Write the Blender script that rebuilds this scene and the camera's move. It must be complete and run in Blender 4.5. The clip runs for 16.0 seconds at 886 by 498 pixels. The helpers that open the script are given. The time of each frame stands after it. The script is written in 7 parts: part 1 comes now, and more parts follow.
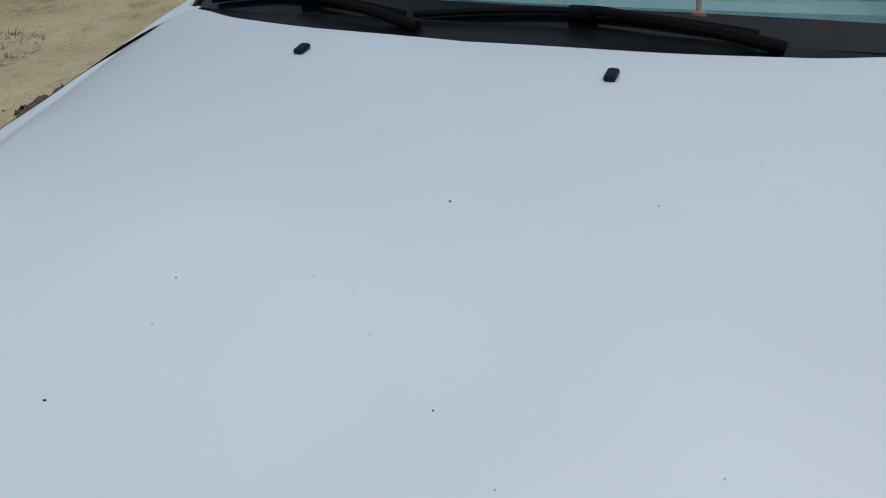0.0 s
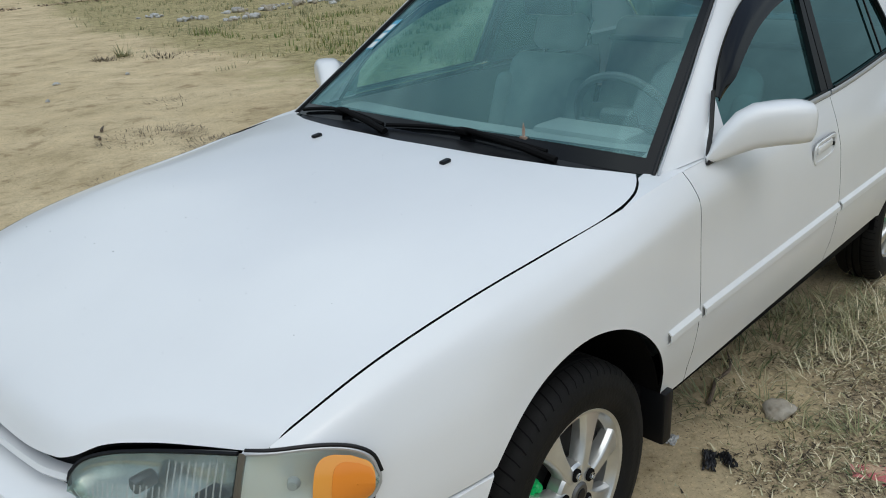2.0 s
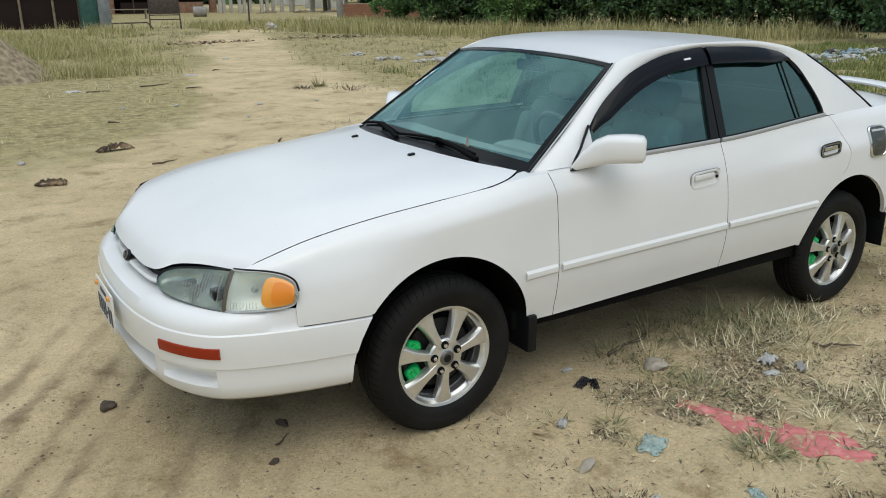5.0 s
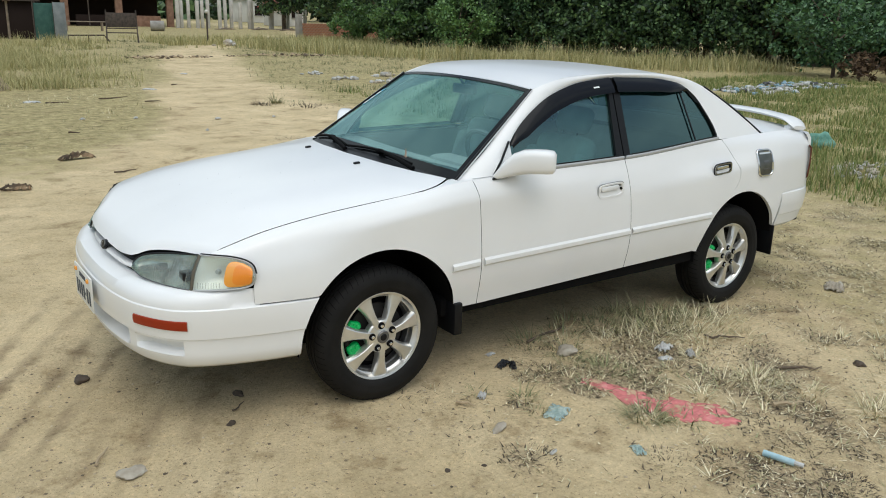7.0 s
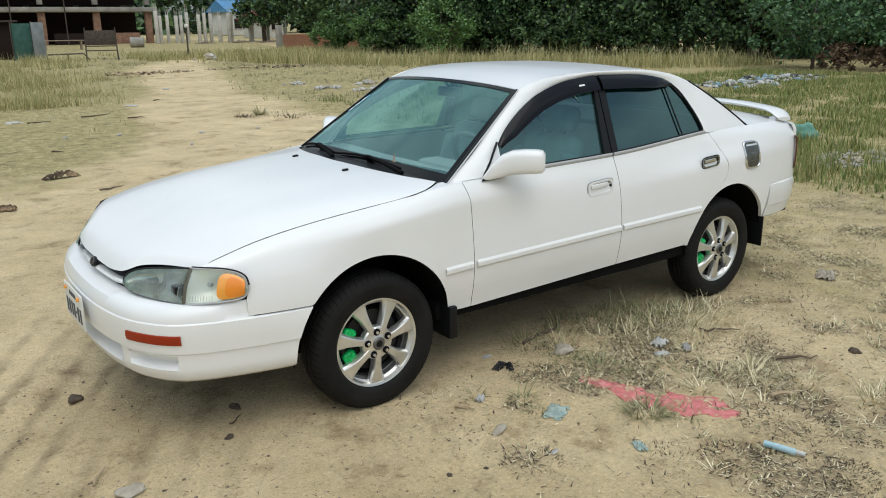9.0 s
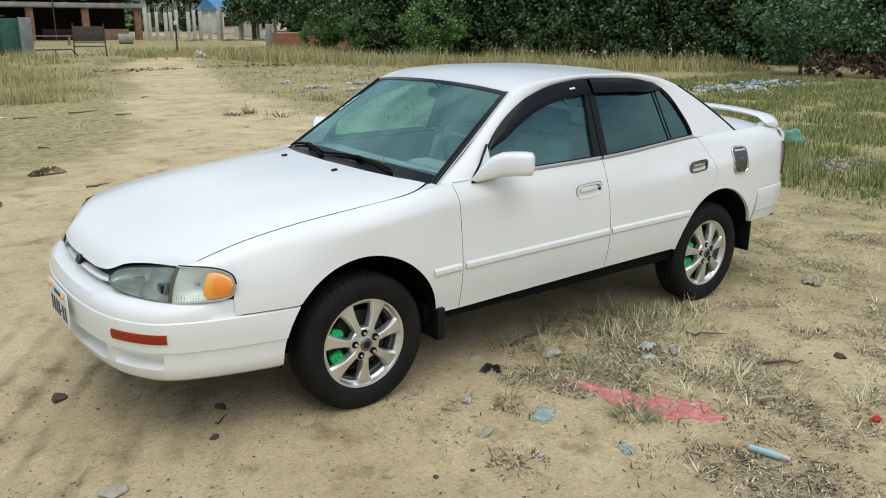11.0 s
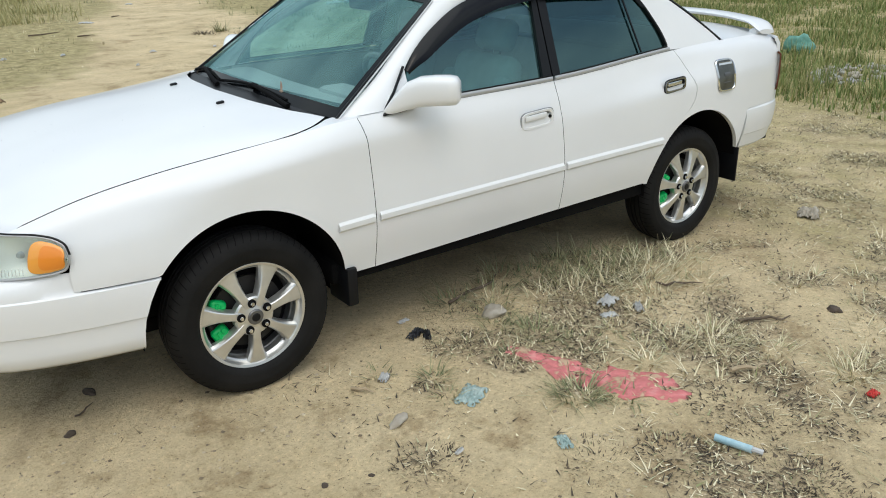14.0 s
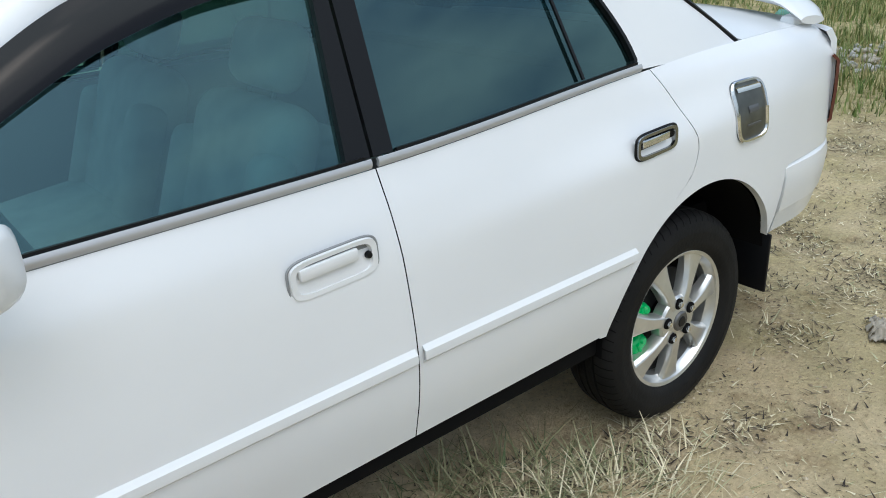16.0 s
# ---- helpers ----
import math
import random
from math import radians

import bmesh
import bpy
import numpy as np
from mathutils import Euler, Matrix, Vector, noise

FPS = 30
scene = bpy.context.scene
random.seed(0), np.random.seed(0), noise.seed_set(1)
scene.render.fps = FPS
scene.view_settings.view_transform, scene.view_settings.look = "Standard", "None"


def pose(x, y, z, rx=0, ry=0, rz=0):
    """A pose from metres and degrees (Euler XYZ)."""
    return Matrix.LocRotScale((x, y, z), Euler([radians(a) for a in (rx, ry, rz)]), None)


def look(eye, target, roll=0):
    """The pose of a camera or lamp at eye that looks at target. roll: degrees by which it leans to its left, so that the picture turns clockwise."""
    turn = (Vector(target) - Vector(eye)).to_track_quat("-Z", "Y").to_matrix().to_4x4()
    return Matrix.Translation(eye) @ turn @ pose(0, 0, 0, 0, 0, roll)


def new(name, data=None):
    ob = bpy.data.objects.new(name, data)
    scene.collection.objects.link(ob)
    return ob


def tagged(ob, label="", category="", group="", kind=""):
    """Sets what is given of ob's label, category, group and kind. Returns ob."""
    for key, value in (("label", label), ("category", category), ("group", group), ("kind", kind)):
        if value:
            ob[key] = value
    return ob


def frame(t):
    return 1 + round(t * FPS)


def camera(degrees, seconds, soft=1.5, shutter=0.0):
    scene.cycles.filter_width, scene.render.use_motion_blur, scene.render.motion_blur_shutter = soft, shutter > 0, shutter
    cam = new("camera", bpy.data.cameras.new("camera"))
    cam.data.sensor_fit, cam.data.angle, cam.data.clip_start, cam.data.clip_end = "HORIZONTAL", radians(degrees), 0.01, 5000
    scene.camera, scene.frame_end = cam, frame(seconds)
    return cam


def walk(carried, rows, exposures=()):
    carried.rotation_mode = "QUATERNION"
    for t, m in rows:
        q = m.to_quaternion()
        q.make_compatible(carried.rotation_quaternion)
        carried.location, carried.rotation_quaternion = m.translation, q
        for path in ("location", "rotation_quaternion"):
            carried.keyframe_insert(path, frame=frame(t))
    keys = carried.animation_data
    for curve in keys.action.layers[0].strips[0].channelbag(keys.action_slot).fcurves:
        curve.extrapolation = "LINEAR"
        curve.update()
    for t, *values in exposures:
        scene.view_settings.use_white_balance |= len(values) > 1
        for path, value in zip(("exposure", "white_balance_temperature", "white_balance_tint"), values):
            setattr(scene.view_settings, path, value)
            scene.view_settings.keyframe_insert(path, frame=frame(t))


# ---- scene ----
cam = camera(57.4, 16.0, 1.0)
PATH = [
    (0, (-0.999, -0.575, 1.499), (0.502, 0.198, 0.427), -5.0),
    (0.5, (-1.177, -0.86, 1.567), (0.252, 0.209, 0.664), -6.2),
    (1, (-1.332, -1.141, 1.598), (0.063, -0.007, 0.72), -7.1),
    (1.5, (-1.368, -1.486, 1.625), (-0.013, -0.219, 0.879), -5.4),
    (2, (-1.388, -1.791, 1.628), (-0.055, -0.49, 0.9), -2.9),
    (2.5, (-1.475, -2.093, 1.618), (-0.155, -0.767, 0.911), -2.7),
    (3, (-1.521, -2.443, 1.673), (-0.293, -1.012, 1.007), -2.7),
    (3.5, (-1.527, -2.775, 1.691), (-0.398, -1.255, 1.047), -1.4),
    (3.7, (-1.549, -2.856, 1.666), (-0.425, -1.326, 1.038), -1.4),
    (5.8, (-1.631, -3.696, 1.766), (-0.679, -2.04, 1.171), 0.2),
    (6, (-1.716, -3.761, 1.764), (-0.752, -2.107, 1.184), 0.5),
    (6.5, (-1.813, -3.86, 1.773), (-0.754, -2.263, 1.202), 1.6),
    (7, (-1.823, -3.909, 1.787), (-0.714, -2.341, 1.228), 1.6),
    (7.5, (-1.82, -3.933, 1.785), (-0.7, -2.369, 1.235), 1.0),
    (8, (-1.826, -3.922, 1.779), (-0.703, -2.36, 1.232), 0.1),
    (8.5, (-1.829, -3.897, 1.774), (-0.697, -2.341, 1.228), -0.5),
    (11, (-1.827, -3.882, 1.773), (-0.67, -2.344, 1.23), 0.4),
    (11.5, (-1.832, -3.884, 1.778), (-0.663, -2.353, 1.238), 0.7),
    (12, (-1.827, -3.894, 1.772), (-0.645, -2.373, 1.235), 0.6),
    (12.5, (-1.809, -3.891, 1.764), (-0.604, -2.389, 1.224), 0.1),
    (13, (-1.711, -3.853, 1.732), (-0.495, -2.387, 1.121), -0.5),
    (13.5, (-1.433, -3.758, 1.713), (-0.248, -2.294, 1.038), -1.4),
    (14, (-1.07, -3.566, 1.703), (0.026, -2.064, 0.964), -1.1),
    (14.5, (-0.661, -3.198, 1.67), (0.501, -1.756, 0.914), -1.1),
    (15, (-0.177, -2.904, 1.581), (1.022, -1.486, 0.836), -2.9),
    (15.5, (0.328, -2.444, 1.517), (1.472, -0.988, 0.761), -2.3),
    (16, (0.751, -2.085, 1.502), (1.891, -0.642, 0.714), -2.8),
]
EXPOSURES = [(0, -0.78, 5950, 6), (0.5, -0.60, 5950, 6), (1.0, -0.54, 6000, 6), (1.5, -0.42, 6050, 6), (2.5, -0.36, 6100, 6), (3.5, -0.30, 6200, 6), (6, -0.03, 6400, 6), (7.5, 0.01, 6400, 6),
             (12.5, 0.06, 6350, 6), (14, 0.11, 6300, 6), (15, 0.14, 6100, 6), (16, 0.13, 5900, 6)]
walk(cam, [(t, look(eye, target, roll)) for t, eye, target, roll in PATH], EXPOSURES)

# ---------------------------------------------------------------- light
world = bpy.data.worlds.new("sky")
scene.world = world
world.use_nodes = True
wn = world.node_tree.nodes
sky = wn.new("ShaderNodeTexSky")
sky.sky_type = "NISHITA"
sky.sun_disc = False
sky.sun_elevation = radians(66)
sky.sun_rotation = radians(200)
sky.air_density, sky.dust_density, sky.ozone_density = 1.0, 4.0, 1.0
wl = world.node_tree.links.new
# a bright broken overcast lies over the blue
wco = wn.new("ShaderNodeTexCoord")
wmap = wn.new("ShaderNodeMapping")
wmap.inputs["Scale"].default_value = (1.0, 1.0, 2.6)
clouds = wn.new("ShaderNodeTexNoise")
clouds.inputs["Scale"].default_value, clouds.inputs["Detail"].default_value = 2.2, 6
cover = wn.new("ShaderNodeValToRGB")
cover.color_ramp.elements[0].position, cover.color_ramp.elements[0].color = 0.42, (0.12, 0.12, 0.12, 1)
cover.color_ramp.elements[1].position, cover.color_ramp.elements[1].color = 0.58, (0.97, 0.97, 0.97, 1)
sheet = wn.new("ShaderNodeMix")
sheet.data_type = "RGBA"
sheet.inputs[7].default_value = (6.6, 7.2, 7.5, 1)
wl(wco.outputs["Generated"], wmap.inputs["Vector"])
wl(wmap.outputs["Vector"], clouds.inputs["Vector"])
wl(clouds.outputs["Fac"], cover.inputs["Fac"])
wl(cover.outputs["Color"], sheet.inputs[0])
wl(sky.outputs["Color"], sheet.inputs[6])
# the overcast is brighter overhead than along the horizon
sep, rise, grade = wn.new("ShaderNodeSeparateXYZ"), wn.new("ShaderNodeMapRange"), wn.new("ShaderNodeMix")
rise.inputs[1].default_value, rise.inputs[2].default_value = 0.0, 0.9
rise.inputs[3].default_value, rise.inputs[4].default_value = 0.60, 1.58
grade.data_type, grade.blend_type = "RGBA", "MULTIPLY"
grade.inputs[0].default_value = 1.0
wl(wco.outputs["Generated"], sep.inputs[0])
wl(sep.outputs["Z"], rise.inputs[0])
wl(rise.outputs[0], grade.inputs[7])
wl(sheet.outputs[2], grade.inputs[6])
wl(grade.outputs[2], wn["Background"].inputs["Color"])
wn["Background"].inputs["Strength"].default_value = 0.112
sun = new("sun", bpy.data.lights.new("sun", "SUN"))
sun.data.energy, sun.data.angle, sun.data.color = 0.72, radians(68), (1.0, 0.97, 0.93)
sun.matrix_world = look((-1.8, -5.0, 12), (0, 0, 0))


# ---------------------------------------------------------------- materials
def material(name, color, rough=0.5, metal=0.0, **extra):
    m = bpy.data.materials.new(name)
    m.use_nodes = True
    b = m.node_tree.nodes["Principled BSDF"]
    b.inputs["Base Color"].default_value = (*color, 1)
    b.inputs["Roughness"].default_value = rough
    b.inputs["Metallic"].default_value = metal
    for key, value in extra.items():
        b.inputs[key.replace("_", " ")].default_value = value
    return m


def mottle(m, colors, scale, detail=6.0, bump=0.0, bump_scale=40.0, stops=None, coords="Object"):
    """Vary a material's colour over a noise of that scale, with a fine relief."""
    t, n = m.node_tree, m.node_tree.nodes
    b = n["Principled BSDF"]
    co = n.new("ShaderNodeTexCoord")
    tex = n.new("ShaderNodeTexNoise")
    tex.inputs["Scale"].default_value, tex.inputs["Detail"].default_value = scale, detail
    ramp = n.new("ShaderNodeValToRGB")
    stops = stops or [0.3 + 0.4 * i / max(1, len(colors) - 1) for i in range(len(colors))]
    while len(ramp.color_ramp.elements) < len(colors):
        ramp.color_ramp.elements.new(0.5)
    for e, p, c in zip(ramp.color_ramp.elements, stops, colors):
        e.position, e.color = p, (*c, 1)
    t.links.new(co.outputs[coords], tex.inputs["Vector"])
    t.links.new(tex.outputs["Fac"], ramp.inputs["Fac"])
    t.links.new(ramp.outputs["Color"], b.inputs["Base Color"])
    if bump:
        fine = n.new("ShaderNodeTexNoise")
        fine.inputs["Scale"].default_value, fine.inputs["Detail"].default_value = bump_scale, 5
        bn = n.new("ShaderNodeBump")
        bn.inputs["Strength"].default_value, bn.inputs["Distance"].default_value = bump, 0.01
        t.links.new(co.outputs[coords], fine.inputs["Vector"])
        t.links.new(fine.outputs["Fac"], bn.inputs["Height"])
        t.links.new(bn.outputs["Normal"], b.inputs["Normal"])
    return m


def glass(name, tint, clear, rough=0.02, gloss=1.0, haze=0.06, mirror=0.06, film_color=(0.16, 0.37, 0.37)):
    """A thin tinted pane with a painted-in haze: it lets the view through, darkened, and mirrors the sky."""
    m = bpy.data.materials.new(name)
    m.use_nodes = True
    t, n = m.node_tree, m.node_tree.nodes
    n.remove(n["Principled BSDF"])
    tr, gl, mix, fr = (n.new("ShaderNode" + k) for k in ("BsdfTransparent", "BsdfGlossy", "MixShader", "LayerWeight"))
    tr.inputs["Color"].default_value = (*[c * clear for c in tint], 1)
    gl.inputs["Color"].default_value = (0.60 * gloss, 0.95 * gloss, 0.97 * gloss, 1)
    gl.inputs["Roughness"].default_value = rough
    fr.inputs["Blend"].default_value = 0.5
    curve, amount = n.new("ShaderNodeMath"), n.new("ShaderNodeMath")
    curve.operation, amount.operation = "POWER", "MULTIPLY_ADD"
    curve.inputs[1].default_value = 4.5
    amount.inputs[1].default_value, amount.inputs[2].default_value = 0.9, mirror
    t.links.new(fr.outputs["Facing"], curve.inputs[0])
    t.links.new(curve.outputs[0], amount.inputs[0])
    t.links.new(amount.outputs[0], mix.inputs[0])
    t.links.new(tr.outputs[0], mix.inputs[1])
    t.links.new(gl.outputs[0], mix.inputs[2])
    # diffuse layer puts hazy glare into the pane's own colour
    df, film = n.new("ShaderNodeBsdfDiffuse"), n.new("ShaderNodeMixShader")
    df.inputs["Color"].default_value = (*film_color, 1)
    film.inputs[0].default_value = haze
    t.links.new(mix.outputs[0], film.inputs[1])
    t.links.new(df.outputs[0], film.inputs[2])
    t.links.new(film.outputs[0], n["Material Output"].inputs["Surface"])
    return m


PAINT = material("white_car_paint", (0.80, 0.81, 0.82), 0.32, Coat_Weight=0.5, Coat_Roughness=0.08)
mottle(PAINT, [(0.78, 0.79, 0.80), (0.83, 0.84, 0.85)], 1.7)
TRIMW = material("white_moulding", (0.78, 0.79, 0.79), 0.4)
BLACK = material("black_plastic", (0.008, 0.0085, 0.010), 0.35, Specular_IOR_Level=0.22)
VISOR = material("smoked_acrylic", (0.004, 0.0045, 0.006), 0.10, Specular_IOR_Level=0.22)
# grey that paints the shadow line and cavity of the front handles
RECESS_SHADE = material("painted_shadow_grey", (0.26, 0.27, 0.275), 0.6)
TRIMC = material("satin_bright_strip", (0.50, 0.51, 0.53), 0.4, 0.35)
MATT = material("matt_black", (0.006, 0.006, 0.0065), 0.85, Specular_IOR_Level=0.1)
RUBBER = mottle(material("tyre_rubber", (0.02, 0.02, 0.02), 0.7, Specular_IOR_Level=0.2), [(0.006, 0.006, 0.006), (0.014, 0.0135, 0.013)], 6, bump=0.15, bump_scale=90)
CHROME = material("chrome", (0.75, 0.76, 0.77), 0.12, 1.0)
ALLOY = mottle(material("silver_alloy", (0.7, 0.7, 0.7), 0.3, 0.8), [(0.60, 0.60, 0.585), (0.76, 0.76, 0.74)], 12)
FLAPM = mottle(material("brushed_cover", (0.3, 0.31, 0.31), 0.35, 0.8), [(0.09, 0.095, 0.09), (0.17, 0.175, 0.165)], 14)
# chrome with dark reflections put into its base colour
CHROMED = material("chrome_reflecting_dark", (0.30, 0.31, 0.32), 0.15, 1.0)
DARKST = material("near_black_steel", (0.035, 0.034, 0.033), 0.6, 0.5)
# alloy darkened, with the shade inside the wheel put into its colour
BARREL = mottle(material("shaded_alloy", (0.2, 0.2, 0.2), 0.5, 0.7), [(0.10, 0.10, 0.10), (0.26, 0.26, 0.255)], 10)
STEEL = material("dull_steel", (0.18, 0.18, 0.18), 0.5, 0.9)
GREEN = material("green_caliper_paint", (0.008, 0.50, 0.12), 0.4)
AMBER = material("amber_lens", (0.88, 0.37, 0.05), 0.18, Coat_Weight=1.0)
REDL = material("red_reflector", (0.30, 0.030, 0.008), 0.3, Specular_IOR_Level=0.25)
TAIL = material("dark_red_lens", (0.09, 0.012, 0.008), 0.2, Coat_Weight=1.0)
BOWL = mottle(material("headlamp_reflector", (0.42, 0.43, 0.42), 0.24, 0.85), [(0.34, 0.36, 0.335), (0.55, 0.575, 0.545), (0.78, 0.80, 0.77)], 11, 2)
RIB = material("moulded_glass_rib", (0.62, 0.65, 0.62), 0.15, Alpha=0.35)
CLEARL = mottle(material("pale_lamp_bowl", (0.62, 0.6, 0.54), 0.3, 0.35), [(0.72, 0.69, 0.62), (0.86, 0.85, 0.81), (0.93, 0.92, 0.90)], 9, 1)
AMBERD = material("deep_amber_lens", (0.85, 0.27, 0.02), 0.2, Coat_Weight=0.6)
PLATE = material("plate_white", (0.7, 0.7, 0.66), 0.5)
INK = material("plate_ink", (0.05, 0.06, 0.08), 0.6)
WSCREEN = glass("windscreen_glass", (0.80, 0.98, 0.96), 0.98, haze=0.13, mirror=0.10)
SIDEG = glass("door_glass", (0.52, 0.88, 0.90), 0.74, gloss=1.0, haze=0.02, mirror=0.14)
DARKG = glass("tinted_glass", (0.40, 0.80, 0.92), 0.13, gloss=0.85, haze=0.015, mirror=0.15)
DIVIDE = material("brown_aged_plastic", (0.11, 0.095, 0.07), 0.5)
LAMPG = glass("lamp_glass", (0.93, 0.97, 0.94), 0.93, 0.04, haze=0.10, mirror=0.05, film_color=(0.60, 0.62, 0.58))
BAND = material("windscreen_band", (0.006, 0.007, 0.008), 0.15, Specular_IOR_Level=0.2)
CLOTH = mottle(material("grey_seat_cloth", (0.4, 0.4, 0.38), 0.9), [(0.30, 0.31, 0.30), (0.40, 0.41, 0.39)], 9)
DASH = material("dashboard_vinyl", (0.30, 0.315, 0.31), 0.7)
CABIN = material("cabin_lining", (0.22, 0.225, 0.22), 0.9)
STICK = material("sticker_blue", (0.1, 0.38, 0.55), 0.5)
STICKW = material("sticker_white", (0.75, 0.8, 0.8), 0.5)


# ---------------------------------------------------------------- mesh helpers
def grid(nu, nv, f):
    """A sheet of nu by nv faces through f(u, v), u and v from 0 to 1."""
    bm = bmesh.new()
    rows = [[bm.verts.new(f(i / nu, j / nv)) for j in range(nv + 1)] for i in range(nu + 1)]
    for i in range(nu):
        for j in range(nv):
            bm.faces.new((rows[i][j], rows[i + 1][j], rows[i + 1][j + 1], rows[i][j + 1]))
    return bm


def outward(bm, centre):
    bmesh.ops.recalc_face_normals(bm, faces=bm.faces)
    bm.normal_update()
    if sum((f.calc_center_median() - Vector(centre)).dot(f.normal) * f.calc_area() for f in bm.faces) < 0:
        bmesh.ops.reverse_faces(bm, faces=bm.faces)
    bm.normal_update()


def flange(bm, depth, centre, slot=0):
    """Fold the rim of a sheet inwards, so that a panel has an edge with depth; slot: the material of the fold."""
    outward(bm, centre)
    normals = {v: v.normal.copy() for v in bm.verts}
    rim = [e for e in bm.edges if e.is_boundary]
    got = bmesh.ops.extrude_edge_only(bm, edges=rim)["geom"]
    for v in got:
        if isinstance(v, bmesh.types.BMFace):
            v.material_index = slot
        if isinstance(v, bmesh.types.BMVert):
            near = v.link_edges
            old = [e.other_vert(v) for e in near if e.other_vert(v) in normals]
            n = normals[old[0]] if old else Vector((0, 0, 1))
            v.co -= n * depth
    return bm


def join(*bms):
    out = bmesh.new()
    for b in bms:
        me = bpy.data.meshes.new("tmp")
        b.to_mesh(me)
        b.free()
        out.from_mesh(me)
        bpy.data.meshes.remove(me)
    return out


def box(cx, cy, cz, sx, sy, sz, bevel=0.0, m=None, seg=2):
    bm = bmesh.new()
    bmesh.ops.create_cube(bm, size=1, matrix=Matrix.Translation((cx, cy, cz)) @ Matrix.Diagonal((sx, sy, sz, 1)))
    if bevel:
        bmesh.ops.bevel(bm, geom=bm.edges[:], offset=bevel, segments=seg, affect="EDGES", profile=0.5)
    if m is not None:
        bm.transform(m)
    return bm


def tube(pts, radius, sides=8, caps=True):
    """A round bar along points; radius may be a list."""
    bm = bmesh.new()
    pts = [Vector(p) for p in pts]
    rings = []
    for i, p in enumerate(pts):
        d = (pts[min(i + 1, len(pts) - 1)] - pts[max(i - 1, 0)]).normalized()
        a = d.orthogonal().normalized() if not rings else (ref - d * ref.dot(d)).normalized()
        ref = a
        b = d.cross(a)
        r = radius[i] if isinstance(radius, (list, tuple)) else radius
        rings.append([bm.verts.new(p + r * (math.cos(k) * a + math.sin(k) * b)) for k in np.linspace(0, 2 * math.pi, sides, endpoint=False)])
    for r0, r1 in zip(rings, rings[1:]):
        for k in range(sides):
            bm.faces.new((r0[k], r0[(k + 1) % sides], r1[(k + 1) % sides], r1[k]))
    if caps:
        bm.faces.new(rings[0][::-1])
        bm.faces.new(rings[-1])
    return bm


def lathe(profile, sides=48, axis="y"):
    """Turn (radius, along) pairs about an axis through the origin."""
    bm = bmesh.new()
    rings = []
    for r, a in profile:
        rings.append([bm.verts.new((r * math.cos(k), a, r * math.sin(k))) for k in np.linspace(0, 2 * math.pi, sides, endpoint=False)])
    for r0, r1 in zip(rings, rings[1:]):
        for k in range(sides):
            bm.faces.new((r0[k], r0[(k + 1) % sides], r1[(k + 1) % sides], r1[k]))
    bmesh.ops.remove_doubles(bm, verts=bm.verts, dist=1e-6)
    bmesh.ops.recalc_face_normals(bm, faces=bm.faces)
    return bm


def slab(outline, depth, m=None, bevel=0.0):
    """A plate with that outline in x and y, and that depth downwards."""
    bm = bmesh.new()
    f = bm.faces.new([bm.verts.new((x, y, 0)) for x, y in outline])
    if f.normal.z < 0:
        f.normal_flip()
    got = bmesh.ops.extrude_face_region(bm, geom=[f])["geom"]
    bmesh.ops.translate(bm, vec=(0, 0, -depth), verts=[v for v in got if isinstance(v, bmesh.types.BMVert)])
    bmesh.ops.recalc_face_normals(bm, faces=bm.faces)
    if bevel:
        bmesh.ops.bevel(bm, geom=bm.edges[:], offset=bevel, segments=2, affect="EDGES", profile=0.5)
    if m is not None:
        bm.transform(m)
    return bm


def meshed(name, bm, mat, smooth=True, angle=35):
    me = bpy.data.meshes.new(name)
    bm.to_mesh(me)
    bm.free()
    me.materials.append(mat)
    if smooth:
        me.polygons.foreach_set("use_smooth", [True] * len(me.polygons))
        me.set_sharp_from_angle(angle=radians(angle))
    return me


def part(name, bm, mat, parent=None, label="", smooth=True, angle=35):
    ob = new(name, meshed(name, bm, mat, smooth, angle))
    if parent is not None:
        ob.parent = parent
    if label:
        tagged(ob, label)
    # black for the folds of white panels paints the shade in the gaps
    if mat is PAINT:
        ob.data.materials.append(MATT)
    return ob


def lin(pts):
    xs, ys = [p[0] for p in pts], [p[1] for p in pts]
    return lambda x: float(np.interp(x, xs, ys))


def spline(pts):
    """A smooth curve through (x, y) pairs."""
    xs, ys = np.array([p[0] for p in pts], float), np.array([p[1] for p in pts], float)
    d = np.diff(ys) / np.diff(xs)
    m = np.concatenate(([d[0]], [0 if a * b <= 0 else 2 * a * b / (a + b) for a, b in zip(d, d[1:])], [d[-1]]))

    def f(x):
        x = min(max(x, xs[0]), xs[-1])
        i = min(int(np.searchsorted(xs, x, "right")) - 1, len(xs) - 2)
        h = xs[i + 1] - xs[i]
        t = (x - xs[i]) / h
        return float((2 * t**3 - 3 * t**2 + 1) * ys[i] + (t**3 - 2 * t**2 + t) * h * m[i] + (-2 * t**3 + 3 * t**2) * ys[i + 1] + (t**3 - t**2) * h * m[i + 1])
    return f


def path3(pts, n):
    """n + 1 points along a smooth curve through 3D points, evenly by chord length."""
    p = np.array(pts, float)
    s = np.concatenate(([0], np.cumsum(np.linalg.norm(np.diff(p, axis=0), axis=1))))
    fs = [spline(list(zip(s, p[:, k]))) for k in range(p.shape[1])]
    return [tuple(f(v) for f in fs) for v in np.linspace(0, s[-1], n + 1)]

